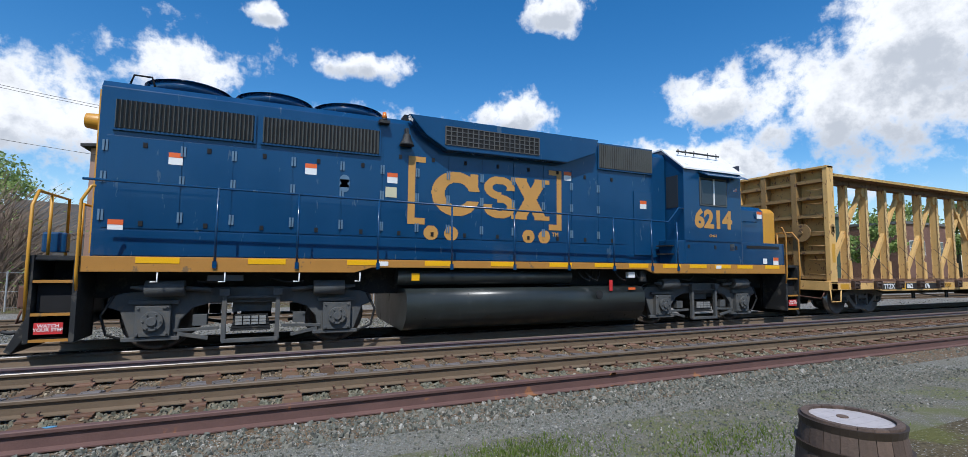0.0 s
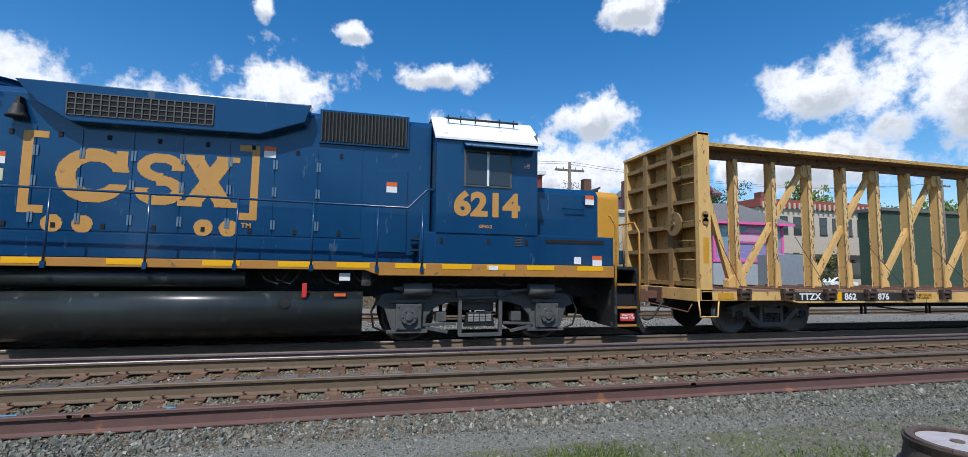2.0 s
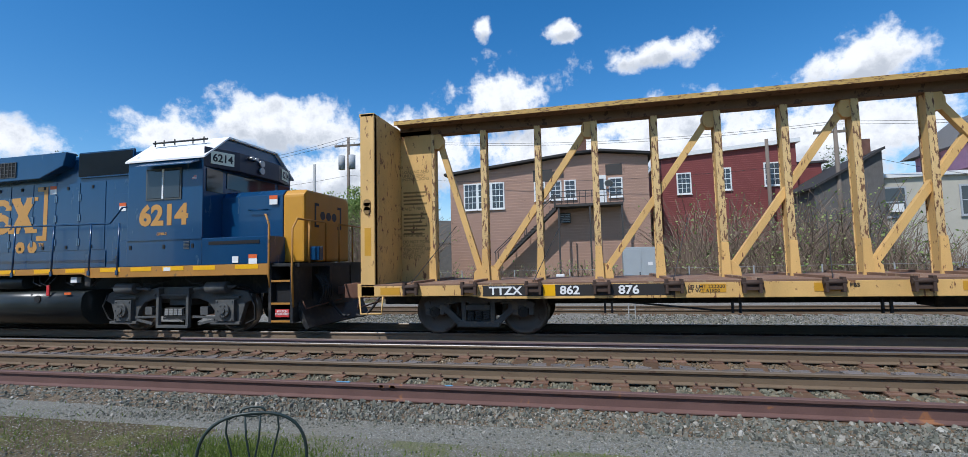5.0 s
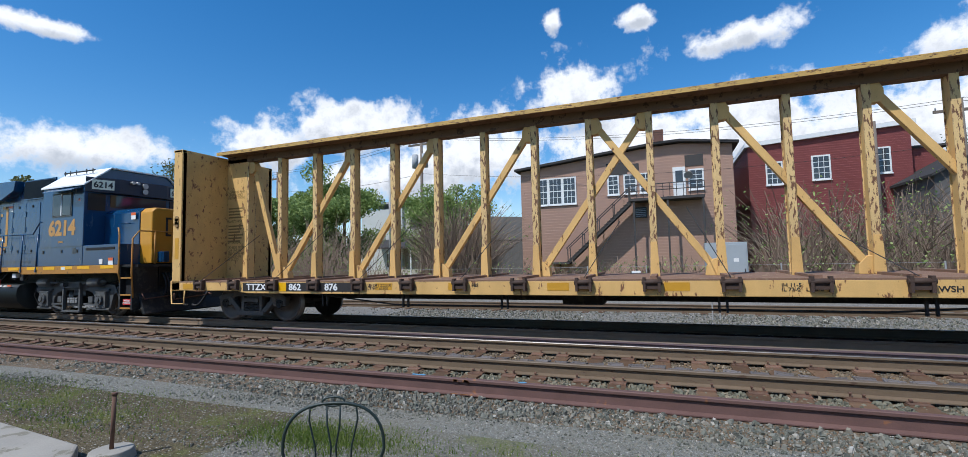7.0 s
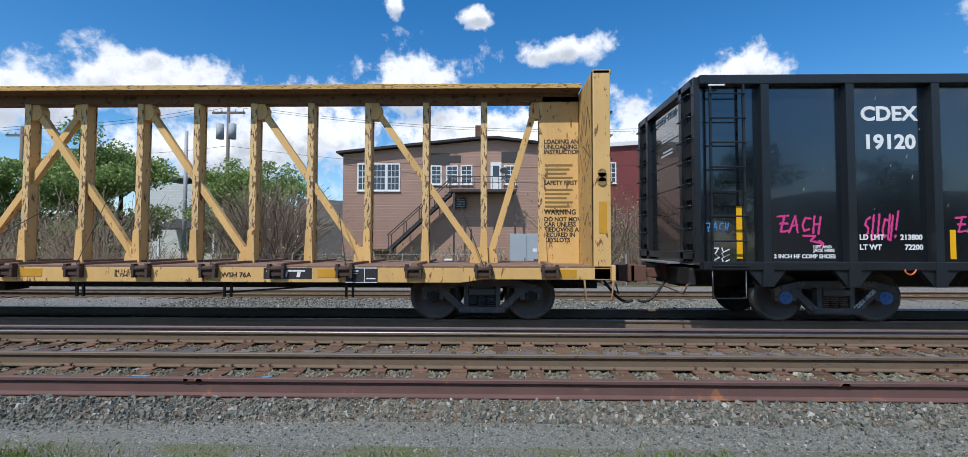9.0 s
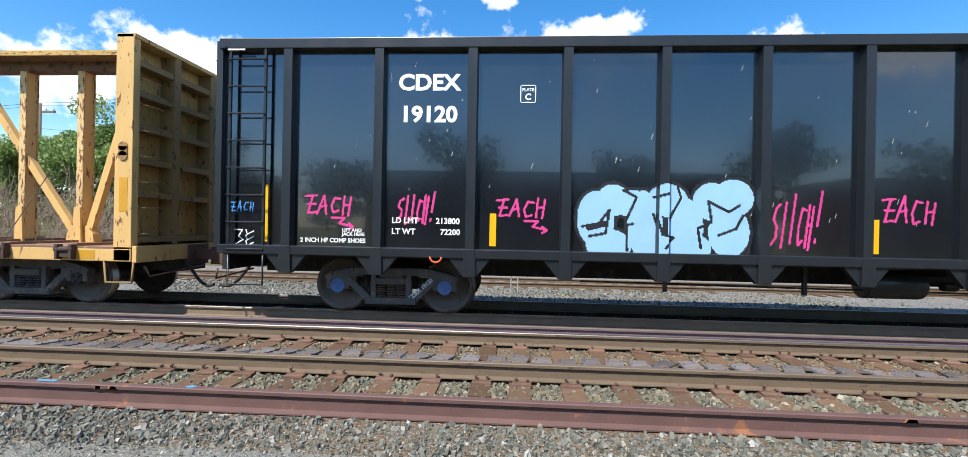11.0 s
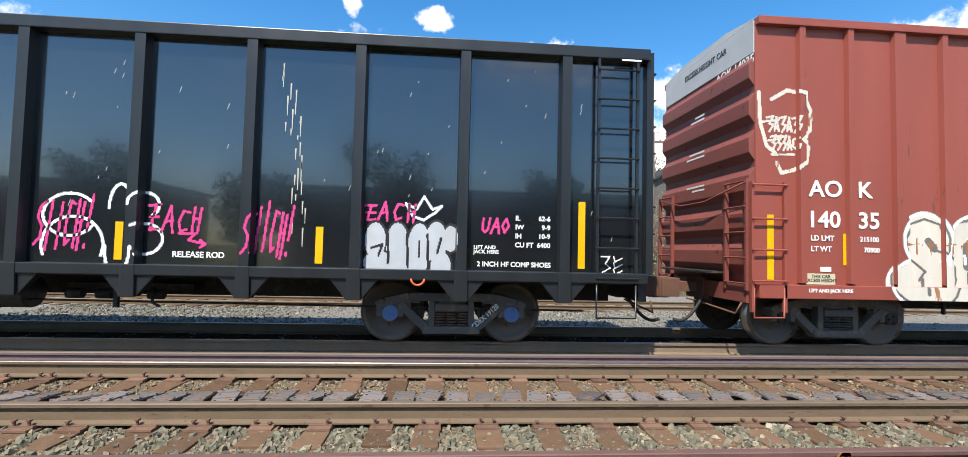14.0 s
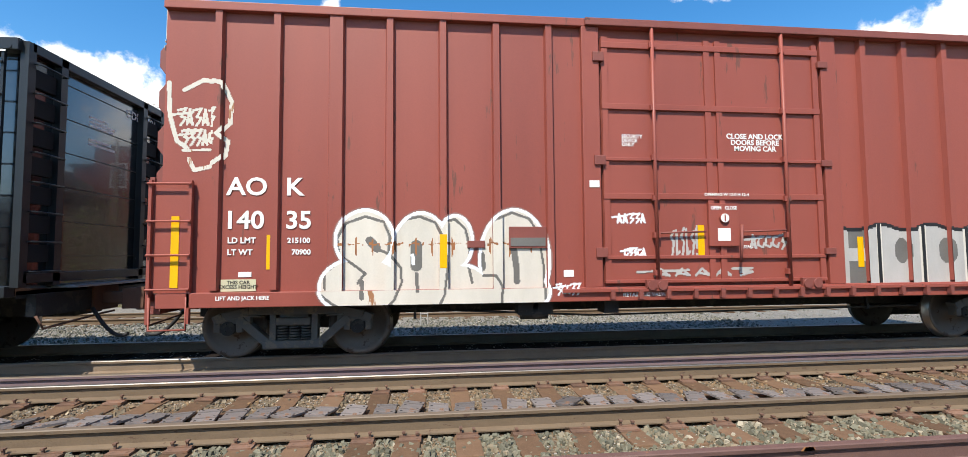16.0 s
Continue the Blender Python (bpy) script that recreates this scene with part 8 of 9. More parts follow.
    d = thing("dark_roof_house", "low house with a dark grey roof", "house", (-14.5, 50, -0.6))
    bm = B()
    prism(bm, [(-5, 4.2), (5, 4.2), (5, 6.4), (-5, 7.0)], "y", 0, 10)
    part("roof", bm, ROOF_GREY, d)
    bx("wall", (-4.8, 4.8, 0.1, 9.9, 0, 4.2), GREY_BOARDS, d)
    bx("chimney", (1.0, 1.7, 1, 1.7, 6.0, 7.6), BRICK, d)


def behind_the_camera():
    """Unseen plain street-side buildings, added to darken low reflections in the gondola and close the place."""
    for x, w, y, hh, m in ((-26, 17, -17, 5.2, "a"), (4, 24, -15, 5.0, "b"), (38, 26, -18, 5.2, "c")):
        b = thing("unseen_street_block", "unseen plain dark brick block, added for the gondola's reflections", "building", (x, y, -0.15), "street side buildings")
        bx("wall", (-w / 2, w / 2, -8, 0, 0, hh), BRICK, b)
        bx("roof", (-w / 2 - 0.3, w / 2 + 0.3, -8.3, 0.3, hh, hh + 0.3), ROOF_DARK, b)


brown_house()
red_house()
shed_and_low_building()
station_house()
far_buildings()
behind_the_camera()


def utility_pole(x, y, h, arm=True, can=False, mat=None):
    p = thing("utility_pole", "wooden utility pole with crossarm and wires" if mat is None else "bare grey metal pole", "pole", (x, y, -0.55), "utility poles")
    bm = B()
    rod(bm, (0, 0, 0), (0, 0, h), 0.16, 10, 0.11)
    part("pole", bm, mat or POLE_WOOD, p)
    if arm:
        bx("crossarm", (-1.2, 1.2, -0.06, 0.06, h - 0.7, h - 0.55), POLE_WOOD, p)
        for u in (-1.1, -0.5, 0.5, 1.1):
            bm = B()
            rod(bm, (u, 0, h - 0.55), (u, 0, h - 0.38), 0.04, 8)
            part("insulator", bm, BLOCK_GREY, p)
    if can:
        for u in (-0.45, 0.45):
            bm = B()
            rod(bm, (u, -0.25, h - 2.6), (u, -0.25, h - 1.5), 0.26, 14)
            part("transformer", bm, BLOCK_GREY, p, "grey transformer can")
    return p


POLES = [(-33.2, 34, 10.6, True, False, None), (-17.9, 34, 12.2, True, True, None), (-20.3, 33, 10.0, False, False, POLE_GREY), (15.9, 33.0, 10.2, True, False, None), (13.2, 36.5, 10.2, False, False, None), (60, 36, 12, True, False, None)]
for q in POLES:
    utility_pole(*q)


def wires():
    runs = [((-33.2, 34, 10.0), (-17.9, 34, 11.6)), ((-17.9, 34, 11.6), (15.9, 33, 9.6)), ((-80, 34, 10.5), (-33.2, 34, 10.0)), ((-17.9, 34, 8.6), (15.9, 33, 7.2)), ((-33.2, 34, 8.2), (-17.9, 34, 8.6)), ((15.9, 33, 9.6), (60, 36, 11.2)), ((15.9, 33, 8.0), (24, 33.9, 5.9))]
    for a, b in runs:
        n = 12
        for off in ((-1.1, 1.1) if a[2] > 9 else (0,)):
            bm = B()
            pts = []
            for i in range(n + 1):
                u = i / n
                c = Vector(a).lerp(Vector(b), u)
                pts.append((c.x, c.y + off * 0.3, c.z - 0.9 * 4 * u * (1 - u) * (abs(b[0] - a[0]) / 34)))
            pipe(bm, pts, 0.014, 4)
            solid("overhead_wire", bm, HOSE, "thin black overhead wire between poles", "wire", group="overhead wires")


wires()


# ---- plants ----
def leaves(name, centres, radii, count, size, seed, mat, parent=None, flat=0.75):
    """Many small leaf clumps (bent quads) scattered about branch ends."""
    rnd = np.random.default_rng(seed)
    pick = rnd.integers(0, len(centres), count)
    c, r = np.array(centres)[pick], np.array(radii)[pick]
    d = rnd.normal(0, 1, (count, 3))
    d /= np.linalg.norm(d, axis=1)[:, None]
    p = c + d * (r * rnd.random(count) ** 0.45)[:, None] * np.array([1, 1, flat])
    u = rnd.normal(0, 1, (count, 3))
    u /= np.linalg.norm(u, axis=1)[:, None]
    v = np.cross(u, rnd.normal(0, 1, (count, 3)))
    v /= np.linalg.norm(v, axis=1)[:, None]
    s = (size * rnd.uniform(0.6, 1.3, count))[:, None]
    verts = np.stack([p - u * s, p - v * s * 0.6, p + u * s, p + v * s * 0.6], 1).reshape(-1, 3)
    me = bpy.data.meshes.new(name)
    me.from_pydata(verts.tolist(), [], np.arange(4 * count).reshape(-1, 4).tolist())
    me.materials.append(mat)
    ob = new(name, me)
    if parent:
        ob.parent = parent
    return ob


def tree(x, y, h, spread, seed, mat, count=2600, size=0.16, label="green leafy tree in spring leaf", bare=0.25):
    rnd = random.Random(seed)
    t = thing("tree", label, "tree", (x, y, -0.6), "trees")
    bm = B()
    rod(bm, (0, 0, 0), (0.1, 0, h * 0.5), 0.03 * h, 9, 0.018 * h)
    rod(bm, (0.1, 0, h * 0.5), (0.15, 0.1, h * 0.92), 0.018 * h, 7, 0.02)
    tips = []
    for i in range(16):
        z0 = h * rnd.uniform(bare, 0.8)
        a = rnd.uniform(0, 6.28)
        l = spread * rnd.uniform(0.55, 1.05) * (1.15 - abs(z0 / h - 0.5))
        m = Vector((math.cos(a) * l * 0.5, math.sin(a) * l * 0.5, z0 + l * 0.3))
        e = Vector((math.cos(a + 0.3) * l, math.sin(a + 0.3) * l, z0 + l * rnd.uniform(0.35, 0.8)))
        rod(bm, (0.05, 0, z0), m, 0.008 * h, 5, 0.006 * h)
        rod(bm, m, e, 0.006 * h, 5, 0.01)
        tips += [m, e, (m + e) / 2 + Vector((rnd.uniform(-0.4, 0.4), rnd.uniform(-0.4, 0.4), rnd.uniform(0, 0.5)))]
    tips.append(Vector((0.15, 0.1, h * 0.9)))
    part("trunk", bm, BARK, t)
    leaves("crown", [tuple(p) for p in tips], [rnd.uniform(0.10, 0.2) * h * 0.62 + 0.15 for _ in tips], count, size, seed, mat, t)
    return t


tree(-25, 29.5, 10.2, 3.4, 1, LEAF, 34000, 0.1, bare=0.08)
tree(-24.2, 32, 8.6, 2.6, 2, LEAF, 24000, 0.1, bare=0.08)
tree(-29.5, 28, 6.8, 3.2, 3, LEAF, 28000, 0.1, bare=0.06)
tree(-35, 30, 7.5, 3.6, 4, LEAF, 22000, 0.11, bare=0.06)
tree(-12.7, 29, 7.6, 2.0, 5, LEAF, 13000, 0.085, "slim tree with sparse spring leaves")
tree(-15.2, 29.5, 7.8, 1.9, 6, LEAF, 12000, 0.085, "slim tree with sparse spring leaves")
tree(-46, 34, 13, 4.2, 7, LEAF_OLIVE, 8000, 0.11)
tree(-70, 38, 12.5, 6, 8, LEAF_OLIVE, 3000, 0.28)
tree(-90, 44, 13, 7, 9, LEAF_DARK, 3000, 0.3)
tree(6.3, 54, 12.8, 3.0, 10, LEAF_OLIVE, 6000, 0.1)
tree(24.5, 52, 13.2, 3.0, 11, LEAF_DARK, 8000, 0.1)
tree(62, 84, 21, 6.5, 12, LEAF_OLIVE, 9000, 0.2)
tree(74, 88, 22, 7, 13, LEAF_DARK, 9000, 0.2)
tree(92, 76, 21, 7, 14, LEAF, 3200, 0.36)
tree(106, 66, 17, 7, 15, LEAF, 3200, 0.34)
tree(128, 62, 17, 8, 16, LEAF, 3400, 0.4)
tree(150, 58, 18, 8, 17, LEAF, 3400, 0.42)
tree(90, 46, 9.5, 5, 18, LEAF, 2600, 0.28)
# unseen trees behind the camera, added for uneven dark tops in the gondola's reflection
for tx, th, seed in ((-17, 7.5, 41), (-9, 6.4, 42), (-2, 8.2, 43), (9, 6.8, 44), (17, 8.6, 45), (27, 7.2, 46)):
    tree(tx, -13.2, th, 2.6, seed, LEAF_DARK, 3500, 0.16, "unseen dark leafy tree, added for the gondola's reflections")
tree(48, 40, 4.0, 2.0, 19, LEAF_OLIVE, 1000, 0.16)


def brush(name, label, xr, yr, h, count, seed, tint=None, leaf=0, hmap=None):
    """A tangle of dead arching stems with some new leaves."""
    rnd = random.Random(seed)
    verts, faces = [], []
    tops = []
    for _ in range(count):
        x, y = rnd.uniform(*xr), rnd.uniform(*yr)
        hh = h * rnd.uniform(0.3, 1.0) * (hmap(x) if hmap else 1)
        a, lean = rnd.uniform(0, 6.28), rnd.uniform(0.2, 1.1)
        p = Vector((x, y, -0.55))
        w = rnd.uniform(0.006, 0.016)
        for i in range(5):
            u = (i + 1) / 5
            q = Vector((x + math.cos(a) * lean * u * u * hh * 0.7 + rnd.uniform(-0.06, 0.06), y + math.sin(a) * lean * u * u * hh * 0.5, -0.55 + hh * (u - 0.25 * u * u * lean)))
            k = len(verts)
            verts += [(p.x - w, p.y, p.z), (p.x + w, p.y, p.z), (q.x + w, q.y, q.z), (q.x - w, q.y, q.z)]
            faces.append((k, k + 1, k + 2, k + 3))
            p = q
        tops.append(tuple(p))
    me = bpy.data.meshes.new(name)
    me.from_pydata(verts, [], faces)
    me.materials.append(tint or TWIG)
    tagged(new(name, me), label, "brush", kind="stuff")
    if leaf:
        tagged(leaves("brush_leaves", tops, [0.35] * len(tops), leaf, 0.07, seed, LEAF), "fresh small leaves on the brush", "leaves", kind="stuff")


brush("dead_brush", "low tangle of dead brown stems behind the yard", (-34, 17), (23.5, 26.5), 2.2, 2600, 21, None, 2200)
brush("dead_vines", "tall heap of bare brown vines", (-13.2, -9.6), (25, 28.5), 6.8, 2600, 22, None, 500, lambda x: 1 - 0.35 * abs(x + 11.2) / 1.8)
brush("dead_brush", "bare bushes with sprouting leaves by the red house", (5.2, 15.5), (25, 30), 6.2, 2100, 23, None, 2400, lambda x: 0.55 + 0.45 * abs(math.sin(x * 1.3)))
brush("dead_brush", "bare bushes by the grey shed", (13.5, 18), (24, 29), 3.4, 600, 24, None, 500)
brush("dead_brush", "thorny brown thicket at the yard's far end", (-34, -17), (22, 27), 5.2, 1500, 25, None, 1200)


def fence():
    f = thing("wire_fence", "low wire fence with thin posts along the yard", "fence", (0, 23.2, -0.5))
    post = B()
    rod(post, (0, 0, 0), (0, 0, 1.5), 0.03, 6)
    pm = finish(post, "post", POLE_GREY)
    for i in range(18):
        part("post", pm, None, f).location = (-30 + i * 2.7, 0, 0)
    for z in (0.15, 0.75, 1.45):
        bm = B()
        rod(bm, (-30, 0, z), (16, 0, z), 0.008, 4)
        part("wire", bm, POLE_GREY, f)


fence()


def yard_things():
    c = thing("utility_cabinet", "grey steel signal cabinet by the yard", "cabinet", (3.0, 23.0, -0.5))
    bx("body", (-0.8, 0.85, 0, 0.8, 0.1, 2.45), CABINET, c, "", 0.02)
    bx("plinth", (-0.75, 0.8, 0.05, 0.75, -0.05, 0.1), CONCRETE, c)
    for a, b in ((-0.75, 0.0), (0.04, 0.8)):
        d = bx("door", (a, b, -0.02, -0.001, 0.2, 2.35), CABINET, c, "", 0.005)
        bx("door_handle", (b - 0.1, b - 0.06, -0.05, -0.02, 1.1, 1.3), TRIM_DARK, d)
    bx("label_plate", (0.3, 0.5, -0.026, -0.02, 1.6, 1.75), TRIM_WHITE, c)
    m = thing("white_marker", "short white marker post in the weeds", "marker", (-0.75, 23.0, -0.5))
    bx("post", (-0.2, 0.2, 0, 0.2, 0, 1.25), TRIM_WHITE, m, "", 0.02)
    for x, y, w in ((33.9, 30, 3.6), (20.8, 30.5, 2.2)):
        t = thing("steel_bin", "ribbed galvanised steel bin", "bin", (x, y, -0.55), "steel bins")
        bx("body", (-w / 2, w / 2, 0, 2, 0.1, 3.4 if w > 3 else 1.4), SILVER, t, "", 0.05)
        bx("skid", (-w / 2, w / 2, 0.2, 0.4, 0, 0.1), TRIM_DARK, t)
    v = thing("parked_car", "white parked car beyond the fence", "car", (60, 47, -0.6))
    bm = B()
    prism(bm, [(-2.2, 0.35), (2.2, 0.35), (2.25, 0.9), (1.3, 1.0), (0.7, 1.5), (-1.2, 1.5), (-1.9, 1.0), (-2.25, 0.9)], "y", 0, 1.75)
    part("body", bm, WHITE, v, "", 0.05)
    bm = B()
    prism(bm, [(1.15, 1.02), (0.65, 1.42), (-1.1, 1.42), (-1.7, 1.02)], "y", -0.01, 1.76)
    part("window", bm, PANE, v)
    for x in (-1.35, 1.35):
        for y in (0.0, 1.55):
            bm = B()
            rod(bm, (x, y, 0.33), (x, y + 0.2, 0.33), 0.33, 16)
            w = part("wheel", bm, HOSE, v)
            bm = B()
            rod(bm, (x, y - 0.01, 0.33), (x, y + 0.21, 0.33), 0.19, 12)
            part("rim", bm, STEEL, w)
    f = thing("switch_stand", "thin grey steel stand in the gravel", "stand", (1.9, 15.5, -0.48))
    bm = B()
    for u in (-0.1, 0.1):
        rod(bm, (u, 0, 0), (u, 0, 0.85), 0.02, 6)
    pipe(bm, [(-0.1, 0, 0.8), (0, 0, 0.95), (0.1, 0, 0.8)], 0.015)
    rod(bm, (-0.1, 0, 0.3), (0.1, 0, 0.3), 0.015, 6)
    part("frame", bm, POLE_GREY, f)


yard_things()


# ---- near things ----
def barrel():
    b = thing("wooden_barrel", "old dark oak barrel with grey weathered head", "barrel", (4.42, 2.03, -0.11))
    H, n = 0.53, 20
    for i in range(n):
        bm = B()
        a0, a1 = 2 * math.pi * i / n + 0.006, 2 * math.pi * (i + 1) / n - 0.006
        rows = []
        for k in range(7):
            u = k / 6
            r = 0.285 + 0.055 * math.cos(math.pi * u / 2)
            rows.append([bm.verts.new(((r - d) * math.cos(a), (r - d) * math.sin(a), u * H)) for d, a in ((0, a0), (0, (a0 + a1) / 2), (0, a1), (0.04, a1), (0.04, a0))])
        for p, q in zip(rows, rows[1:]):
            for j in range(5):
                bm.faces.new((p[j], p[(j + 1) % 5], q[(j + 1) % 5], q[j]))
        bm.faces.new(rows[0][::-1])
        bm.faces.new(rows[-1])
        part("stave", bm, OAK, b)
    for z, r in ((0.05, 0.342), (0.33, 0.318), (0.49, 0.292)):
        bm = B()
        seg = 40
        ring = [[bm.verts.new(((r + d + sl * w) * math.cos(2 * math.pi * i / seg), (r + d + sl * w) * math.sin(2 * math.pi * i / seg), z + w)) for i in range(seg)] for d, w, sl in ((-0.02, -0.025, 0), (0.004, -0.025, 0), (0.004, 0.025, -0.4 if z > 0.5 else 0.4), (-0.02, 0.025, 0))]
        for j in range(4):
            p, q = ring[j], ring[(j + 1) % 4]
            for i in range(seg):
                bm.faces.new((p[i], p[(i + 1) % seg], q[(i + 1) % seg], q[i]))
        part("hoop", bm, HOOP, b, "dark steel hoop")
    for i in range(6):
        y0, y1 = -0.252 + i * 0.084, -0.252 + (i + 1) * 0.084 - 0.003
        ym = max(abs(y0), abs(y1))
        xx = math.sqrt(max(0.252 ** 2 - min(ym, 0.249) ** 2, 0.002))
        x2 = math.sqrt(max(0.252 ** 2 - min(abs(y0), abs(y1)) ** 2, 0.005))
        bm = B()
        if y0 + y1 < 0:
            pts = [(-xx, y0), (xx, y0), (x2, y1), (-x2, y1)]
        else:
            pts = [(-x2, y0), (x2, y0), (xx, y1), (-xx, y1)]
        prism(bm, pts, "z", H - 0.045, H - 0.02)
        part("head_board", bm, OAK_TOP, b, "grey weathered head board")
    bm = B()
    rod(bm, (0.0, 0.05, H - 0.02), (0.0, 0.05, H - 0.012), 0.035, 14)
    part("bung", bm, OAK, b)


barrel()


def garden_chair():
    c = thing("garden_chair", "dark green wrought-iron garden chair", "chair", (-0.86, 1.78, -0.12), turn=24.0)
    def arch(pts, r, name, label=""):
        bm = B()
        pipe(bm, pts, r, 8)
        part(name, bm, IRON, c, label)
    t = [math.pi * i / 22 for i in range(23)]
    y = 0.24
    bow = lambda v, p: math.copysign(abs(v) ** p, v)
    arch([(-0.2, y, 0.44)] + [(-0.25 * bow(math.cos(a), 0.8), y, 0.6 + 0.232 * math.sin(a) ** 0.8) for a in t] + [(0.2, y, 0.45)], 0.008, "back_frame")
    arch([(0.055 * math.cos(2 * a), y, 0.84 + 0.022 * math.sin(2 * a)) for a in t], 0.0055, "back_loop")
    for s in (-1, 1):
        arch([(s * 0.035, y, 0.83), (s * 0.03, y, 0.72), (s * 0.012, y, 0.62), (s * 0.02, y, 0.45)], 0.005, "back_bar")
        arch([(s * 0.055, y, 0.832), (s * 0.115, y, 0.81), (s * 0.12, y, 0.75), (s * 0.09, y, 0.62), (s * 0.08, y, 0.45)], 0.005, "back_bar")
    bm = B()
    rod(bm, (0, 0, 0.43), (0, 0, 0.455), 0.24, 28)
    part("seat", bm, IRON, c, "", 0.005)
    for sx in (-1, 1):
        for sy in (-1, 1):
            arch([(sx * 0.17, sy * 0.17, 0.44), (sx * 0.19, sy * 0.2, 0.2), (sx * 0.22, sy * 0.23, 0.0)], 0.012, "leg")


garden_chair()


def slab_and_stake():
    bm = B()
    prism(bm, [(-12, -1.0), (-3.75, -1.0), (-3.6, 2.27), (-3.95, 2.52), (-5.9, 2.69), (-12, 2.97)], "z", -0.2, -0.03)
    solid("pavement", bm, CONCRETE, "pale worn concrete pavement slab", "pavement", kind="structure", bevel=0.02)
    bm = B()
    prism(bm, [(4.4, -3.0), (12, -3.0), (12, 1.87), (5.7, 1.9), (5.0, 1.55)], "z", -0.2, -0.03)
    solid("pavement", bm, CONCRETE, "pale worn concrete pavement slab", "pavement", kind="structure", bevel=0.02)
    s = thing("stake", "thin rusty steel stake in a concrete footing", "stake", (-3.63, 2.58, -0.14))
    bm = B()
    rod(bm, (0, 0, 0), (0, 0, 0.09), 0.17, 20, 0.15)
    part("footing", bm, CONCRETE, s, "round concrete footing", 0.01)
    bm = B()
    rod(bm, (0, 0, 0.09), (0.02, 0, 0.52), 0.016, 8)
    rod(bm, (0.02, 0, 0.52), (0.02, 0, 0.54), 0.022, 8)
    part("rod", bm, SPIKE, s)


slab_and_stake()


def grass():
    """Tufts of short grass on the verge, in uneven patches."""
    rnd = np.random.default_rng(77)
    pts = []
    spots = [(2.8, 3.73, 0.5, 0.25, 1500), (-2.4, 3.6, 0.75, 0.3, 9500), (-5.5, 3.5, 1.8, 0.6, 3200), (-8.0, 3.9, 2.0, 0.5, 900), (0.6, 3.65, 1.8, 0.3, 3200), (2.3, 3.5, 1.0, 0.3, 1600), (4.6, 3.15, 0.8, 0.3, 900), (4.3, 2.9, 1.2, 0.5, 400), (3.6, 3.6, 1.0, 0.3, 260), (-0.6, 2.5, 1.2, 0.5, 600)]
    for cx, cy, a, b, k in spots:
        pts.append(np.c_[cx + rnd.normal(0, a, k) * 0.6, cy + rnd.normal(0, b, k) * 0.6])
    p = np.concatenate(pts)
    n = len(p)
    z = ground_z(p[:, 1])
    ang = rnd.uniform(0, 6.28, n)
    h = rnd.uniform(0.012, 0.055, n)
    w = rnd.uniform(0.005, 0.011, n)
    lean = rnd.uniform(-0.04, 0.04, (n, 2))
    dx, dy = np.cos(ang) * w, np.sin(ang) * w
    v = np.stack([np.c_[p[:, 0] - dx, p[:, 1] - dy, z - 0.02], np.c_[p[:, 0] + dx, p[:, 1] + dy, z - 0.02], np.c_[p[:, 0] + lean[:, 0], p[:, 1] + lean[:, 1], z + h]], 1).reshape(-1, 3)
    me = bpy.data.meshes.new("grass")
    me.from_pydata(v.tolist(), [], np.arange(3 * n).reshape(-1, 3).tolist())
    me.materials.append(GRASS)
    tagged(new("grass", me), "short patchy green grass on the gravel verge", "grass", kind="stuff")


grass()


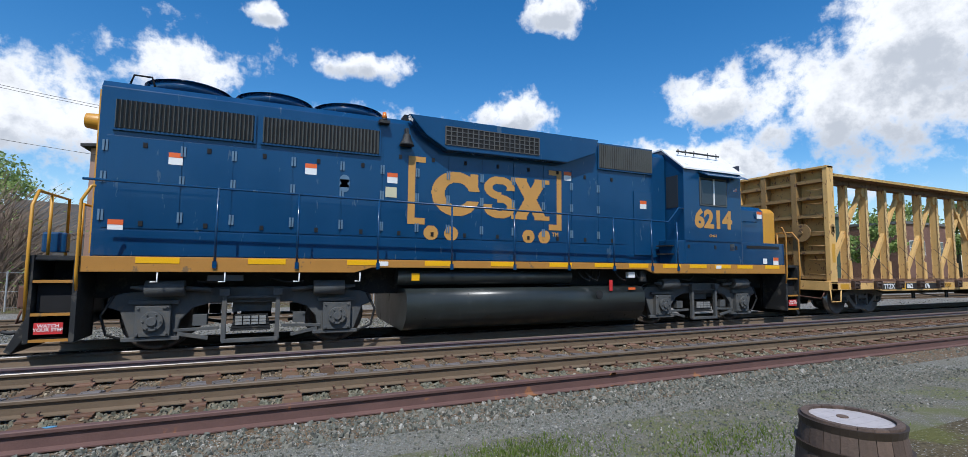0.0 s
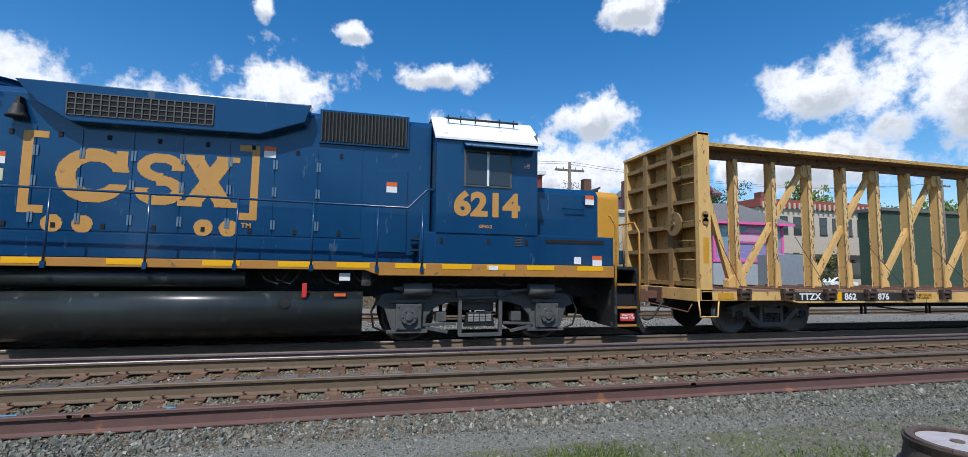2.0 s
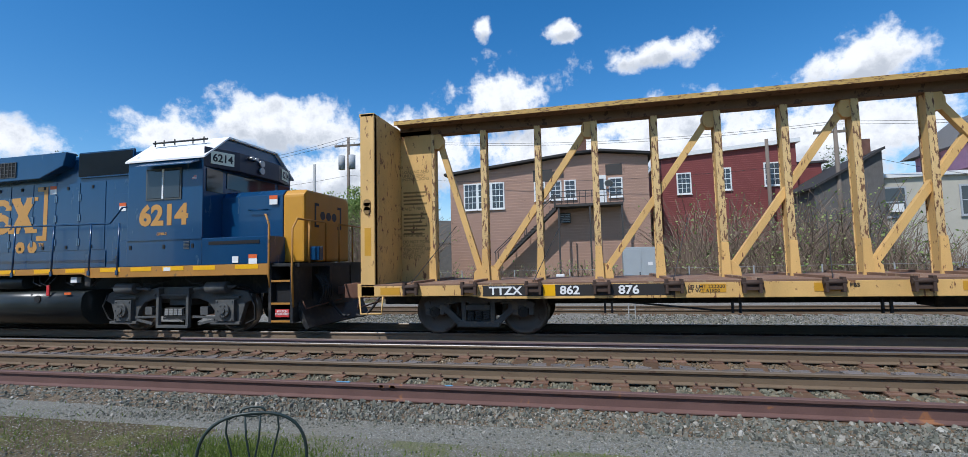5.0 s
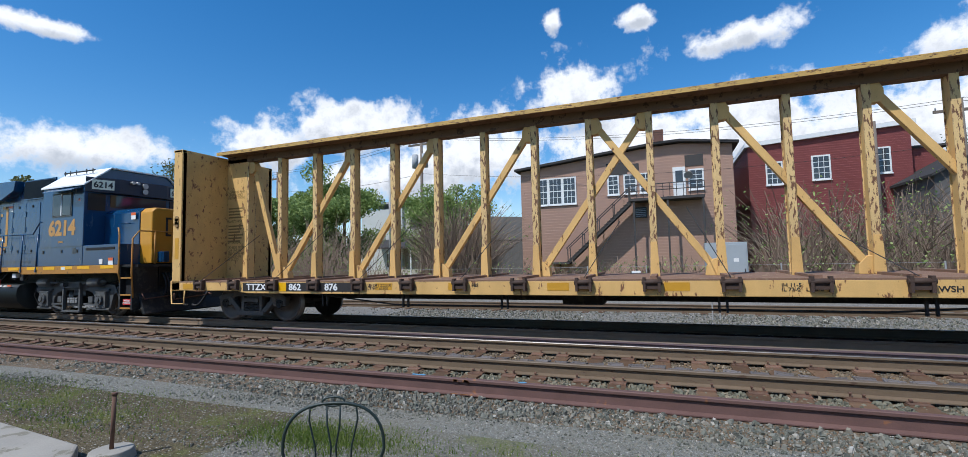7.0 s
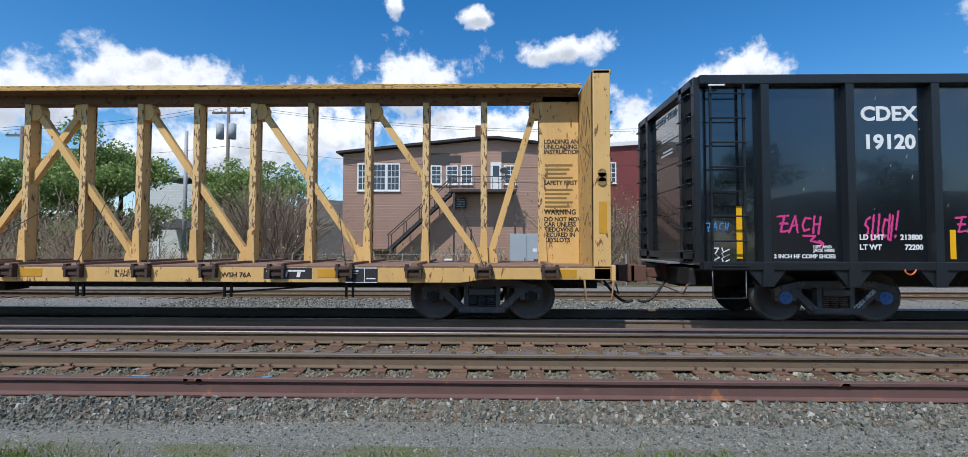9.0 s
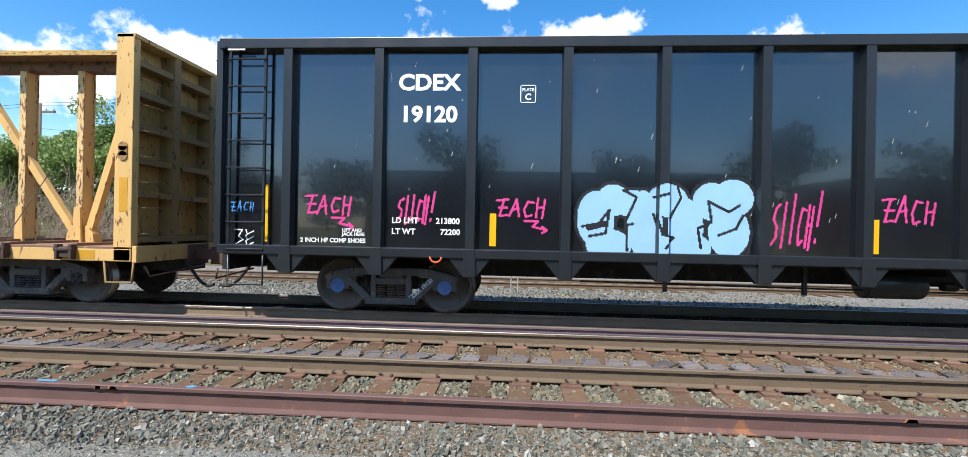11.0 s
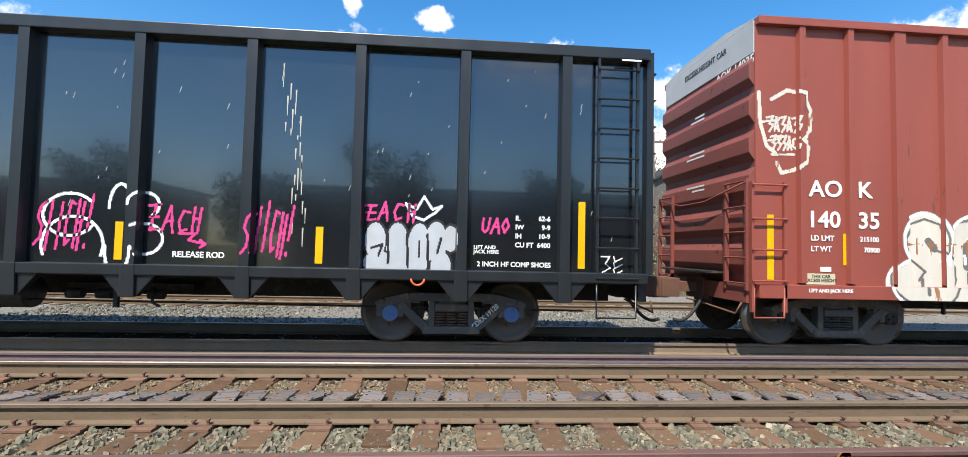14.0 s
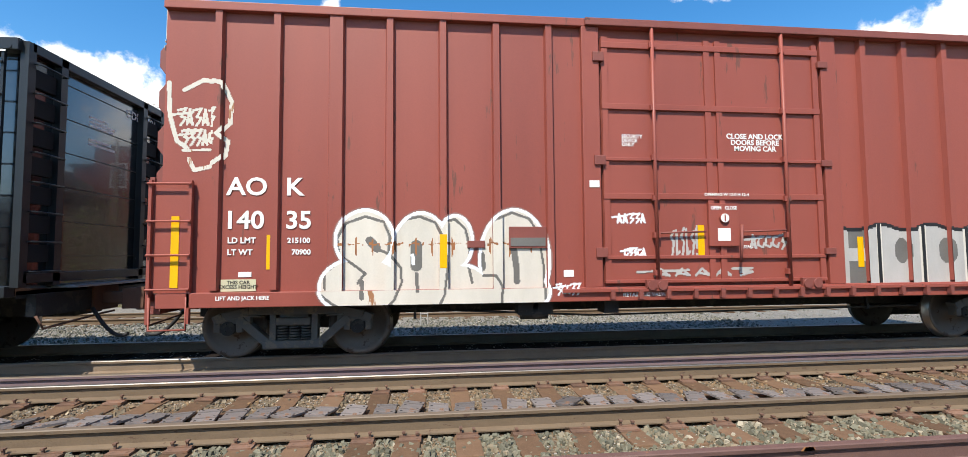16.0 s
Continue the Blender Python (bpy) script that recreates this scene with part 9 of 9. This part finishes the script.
def paint_marks():
    pk = material("survey_pink", (0.75, 0.10, 0.10), 0.6)
    bl = material("survey_blue", (0.10, 0.27, 0.42), 0.6)
    rnd = random.Random(4)
    rust = material("rust_bloom", (0.30, 0.13, 0.045), 0.85, var=0.3)
    for x, w in ((-1.78, 0.1), (5.05, 0.05)):
        bm = B()
        for i in range(7):
            a = x + rnd.uniform(-w, w)
            prism(bm, [(a - 0.02, -0.03), (a + 0.02, -0.032), (a + rnd.uniform(0.01, 0.05), -0.058), (a - rnd.uniform(0.01, 0.05), -0.06)], "y", 5.34, 5.3427)
            prism(bm, [(a - 0.05, 5.309), (a + 0.05, 5.309), (a + 0.03, 5.33), (a - 0.03, 5.33)], "z", -0.198, -0.1945 + i * 0.0002)
        solid("rust_mark", bm, rust, "orange rust bloom on the loose rail", "rust mark")
    for name, lab, x, y, z, m, k in (("paint_mark", "pink survey paint mark by the rail", -7.85, 8.22, -0.165, pk, 9), ("paint_mark", "blue survey paint on the loose rail", -2.46, 5.385, -0.022, bl, 3), ("paint_mark", "faint blue survey paint on the loose rail", -1.08, 5.385, -0.022, bl, 1)):
        bm = B()
        for i in range(k):
            a, b = x + rnd.uniform(-0.16, 0.16), y + rnd.uniform(-0.1, 0.1) * (1 if k > 3 else 0.03)
            pts = [(a + rnd.uniform(0.03, 0.07) * math.cos(t), b + rnd.uniform(0.015, 0.04) * math.sin(t)) for t in [i2 * 1.05 for i2 in range(6)]]
            prism(bm, pts, "z", z + i * 0.001, z + 0.004 + i * 0.001)
        solid(name, bm, m, lab, "paint mark")


paint_marks()

# ---- crushed stone ----
stone_field("ballast_stones", "dirty tan crushed stone between the rails", 22000, (-24, 34), (6.5, 8.85), (0.016, 0.05), ground_z, 1, STONE_BROWN, skip=((6.78, 7.22), (RA - 0.08, RA + 0.08), (RB - 0.08, RB + 0.08)), ties=True)
stone_field("ballast_stones", "olive and tan crushed stone before the rail", 17000, (-24, 34), (5.47, 6.34), (0.018, 0.058), ground_z, 5, STONE_OLIVE, ties=True)
stone_field("ballast_stones", "flat grey stones along the foot of the loose rail", 9000, (-24, 34), (4.7, 5.29), (0.012, 0.05), ground_z, 2)
stone_field("gravel_stones", "fine grey gravel on the verge", 52000, (-14, 18), (3.0, 5.2), (0.005, 0.024), ground_z, 3)
stone_field("yard_stones", "pale gravel of the yard behind the train", 12000, (-30, 40), (12.4, 17), (0.02, 0.06), ground_z, 4, STONE)


def motions():
    """The train rolls along its track; its wheels turn as it goes."""
    ts, ss = [a for a, _ in RUN], [b for _, b in RUN]
    # smooth way: cubic through the table
    slope = np.gradient(np.array(ss), np.array(ts))

    def way(t):
        i = min(max(int(np.searchsorted(ts, t)) - 1, 0), len(ts) - 2)
        h = ts[i + 1] - ts[i]
        u = (t - ts[i]) / h
        return ((2 * u ** 3 - 3 * u ** 2 + 1) * ss[i] + (u ** 3 - 2 * u ** 2 + u) * h * slope[i]
                + (3 * u ** 2 - 2 * u ** 3) * ss[i + 1] + (u ** 3 - u ** 2) * h * slope[i + 1])
    for ob, x0 in TRAIN:
        walk(ob, [(t, pose(x0 + way(t), YC, 0)) for t in ts])
    steps = [i / 7.5 for i in range(121)]
    for ob, place, r in WHEELS:
        walk(ob, [(min(t, 16.0), pose(*place, 0, math.degrees((way(min(t, 16.0)) - ss[0]) / r) % 360, 0)) for t in steps])


motions()
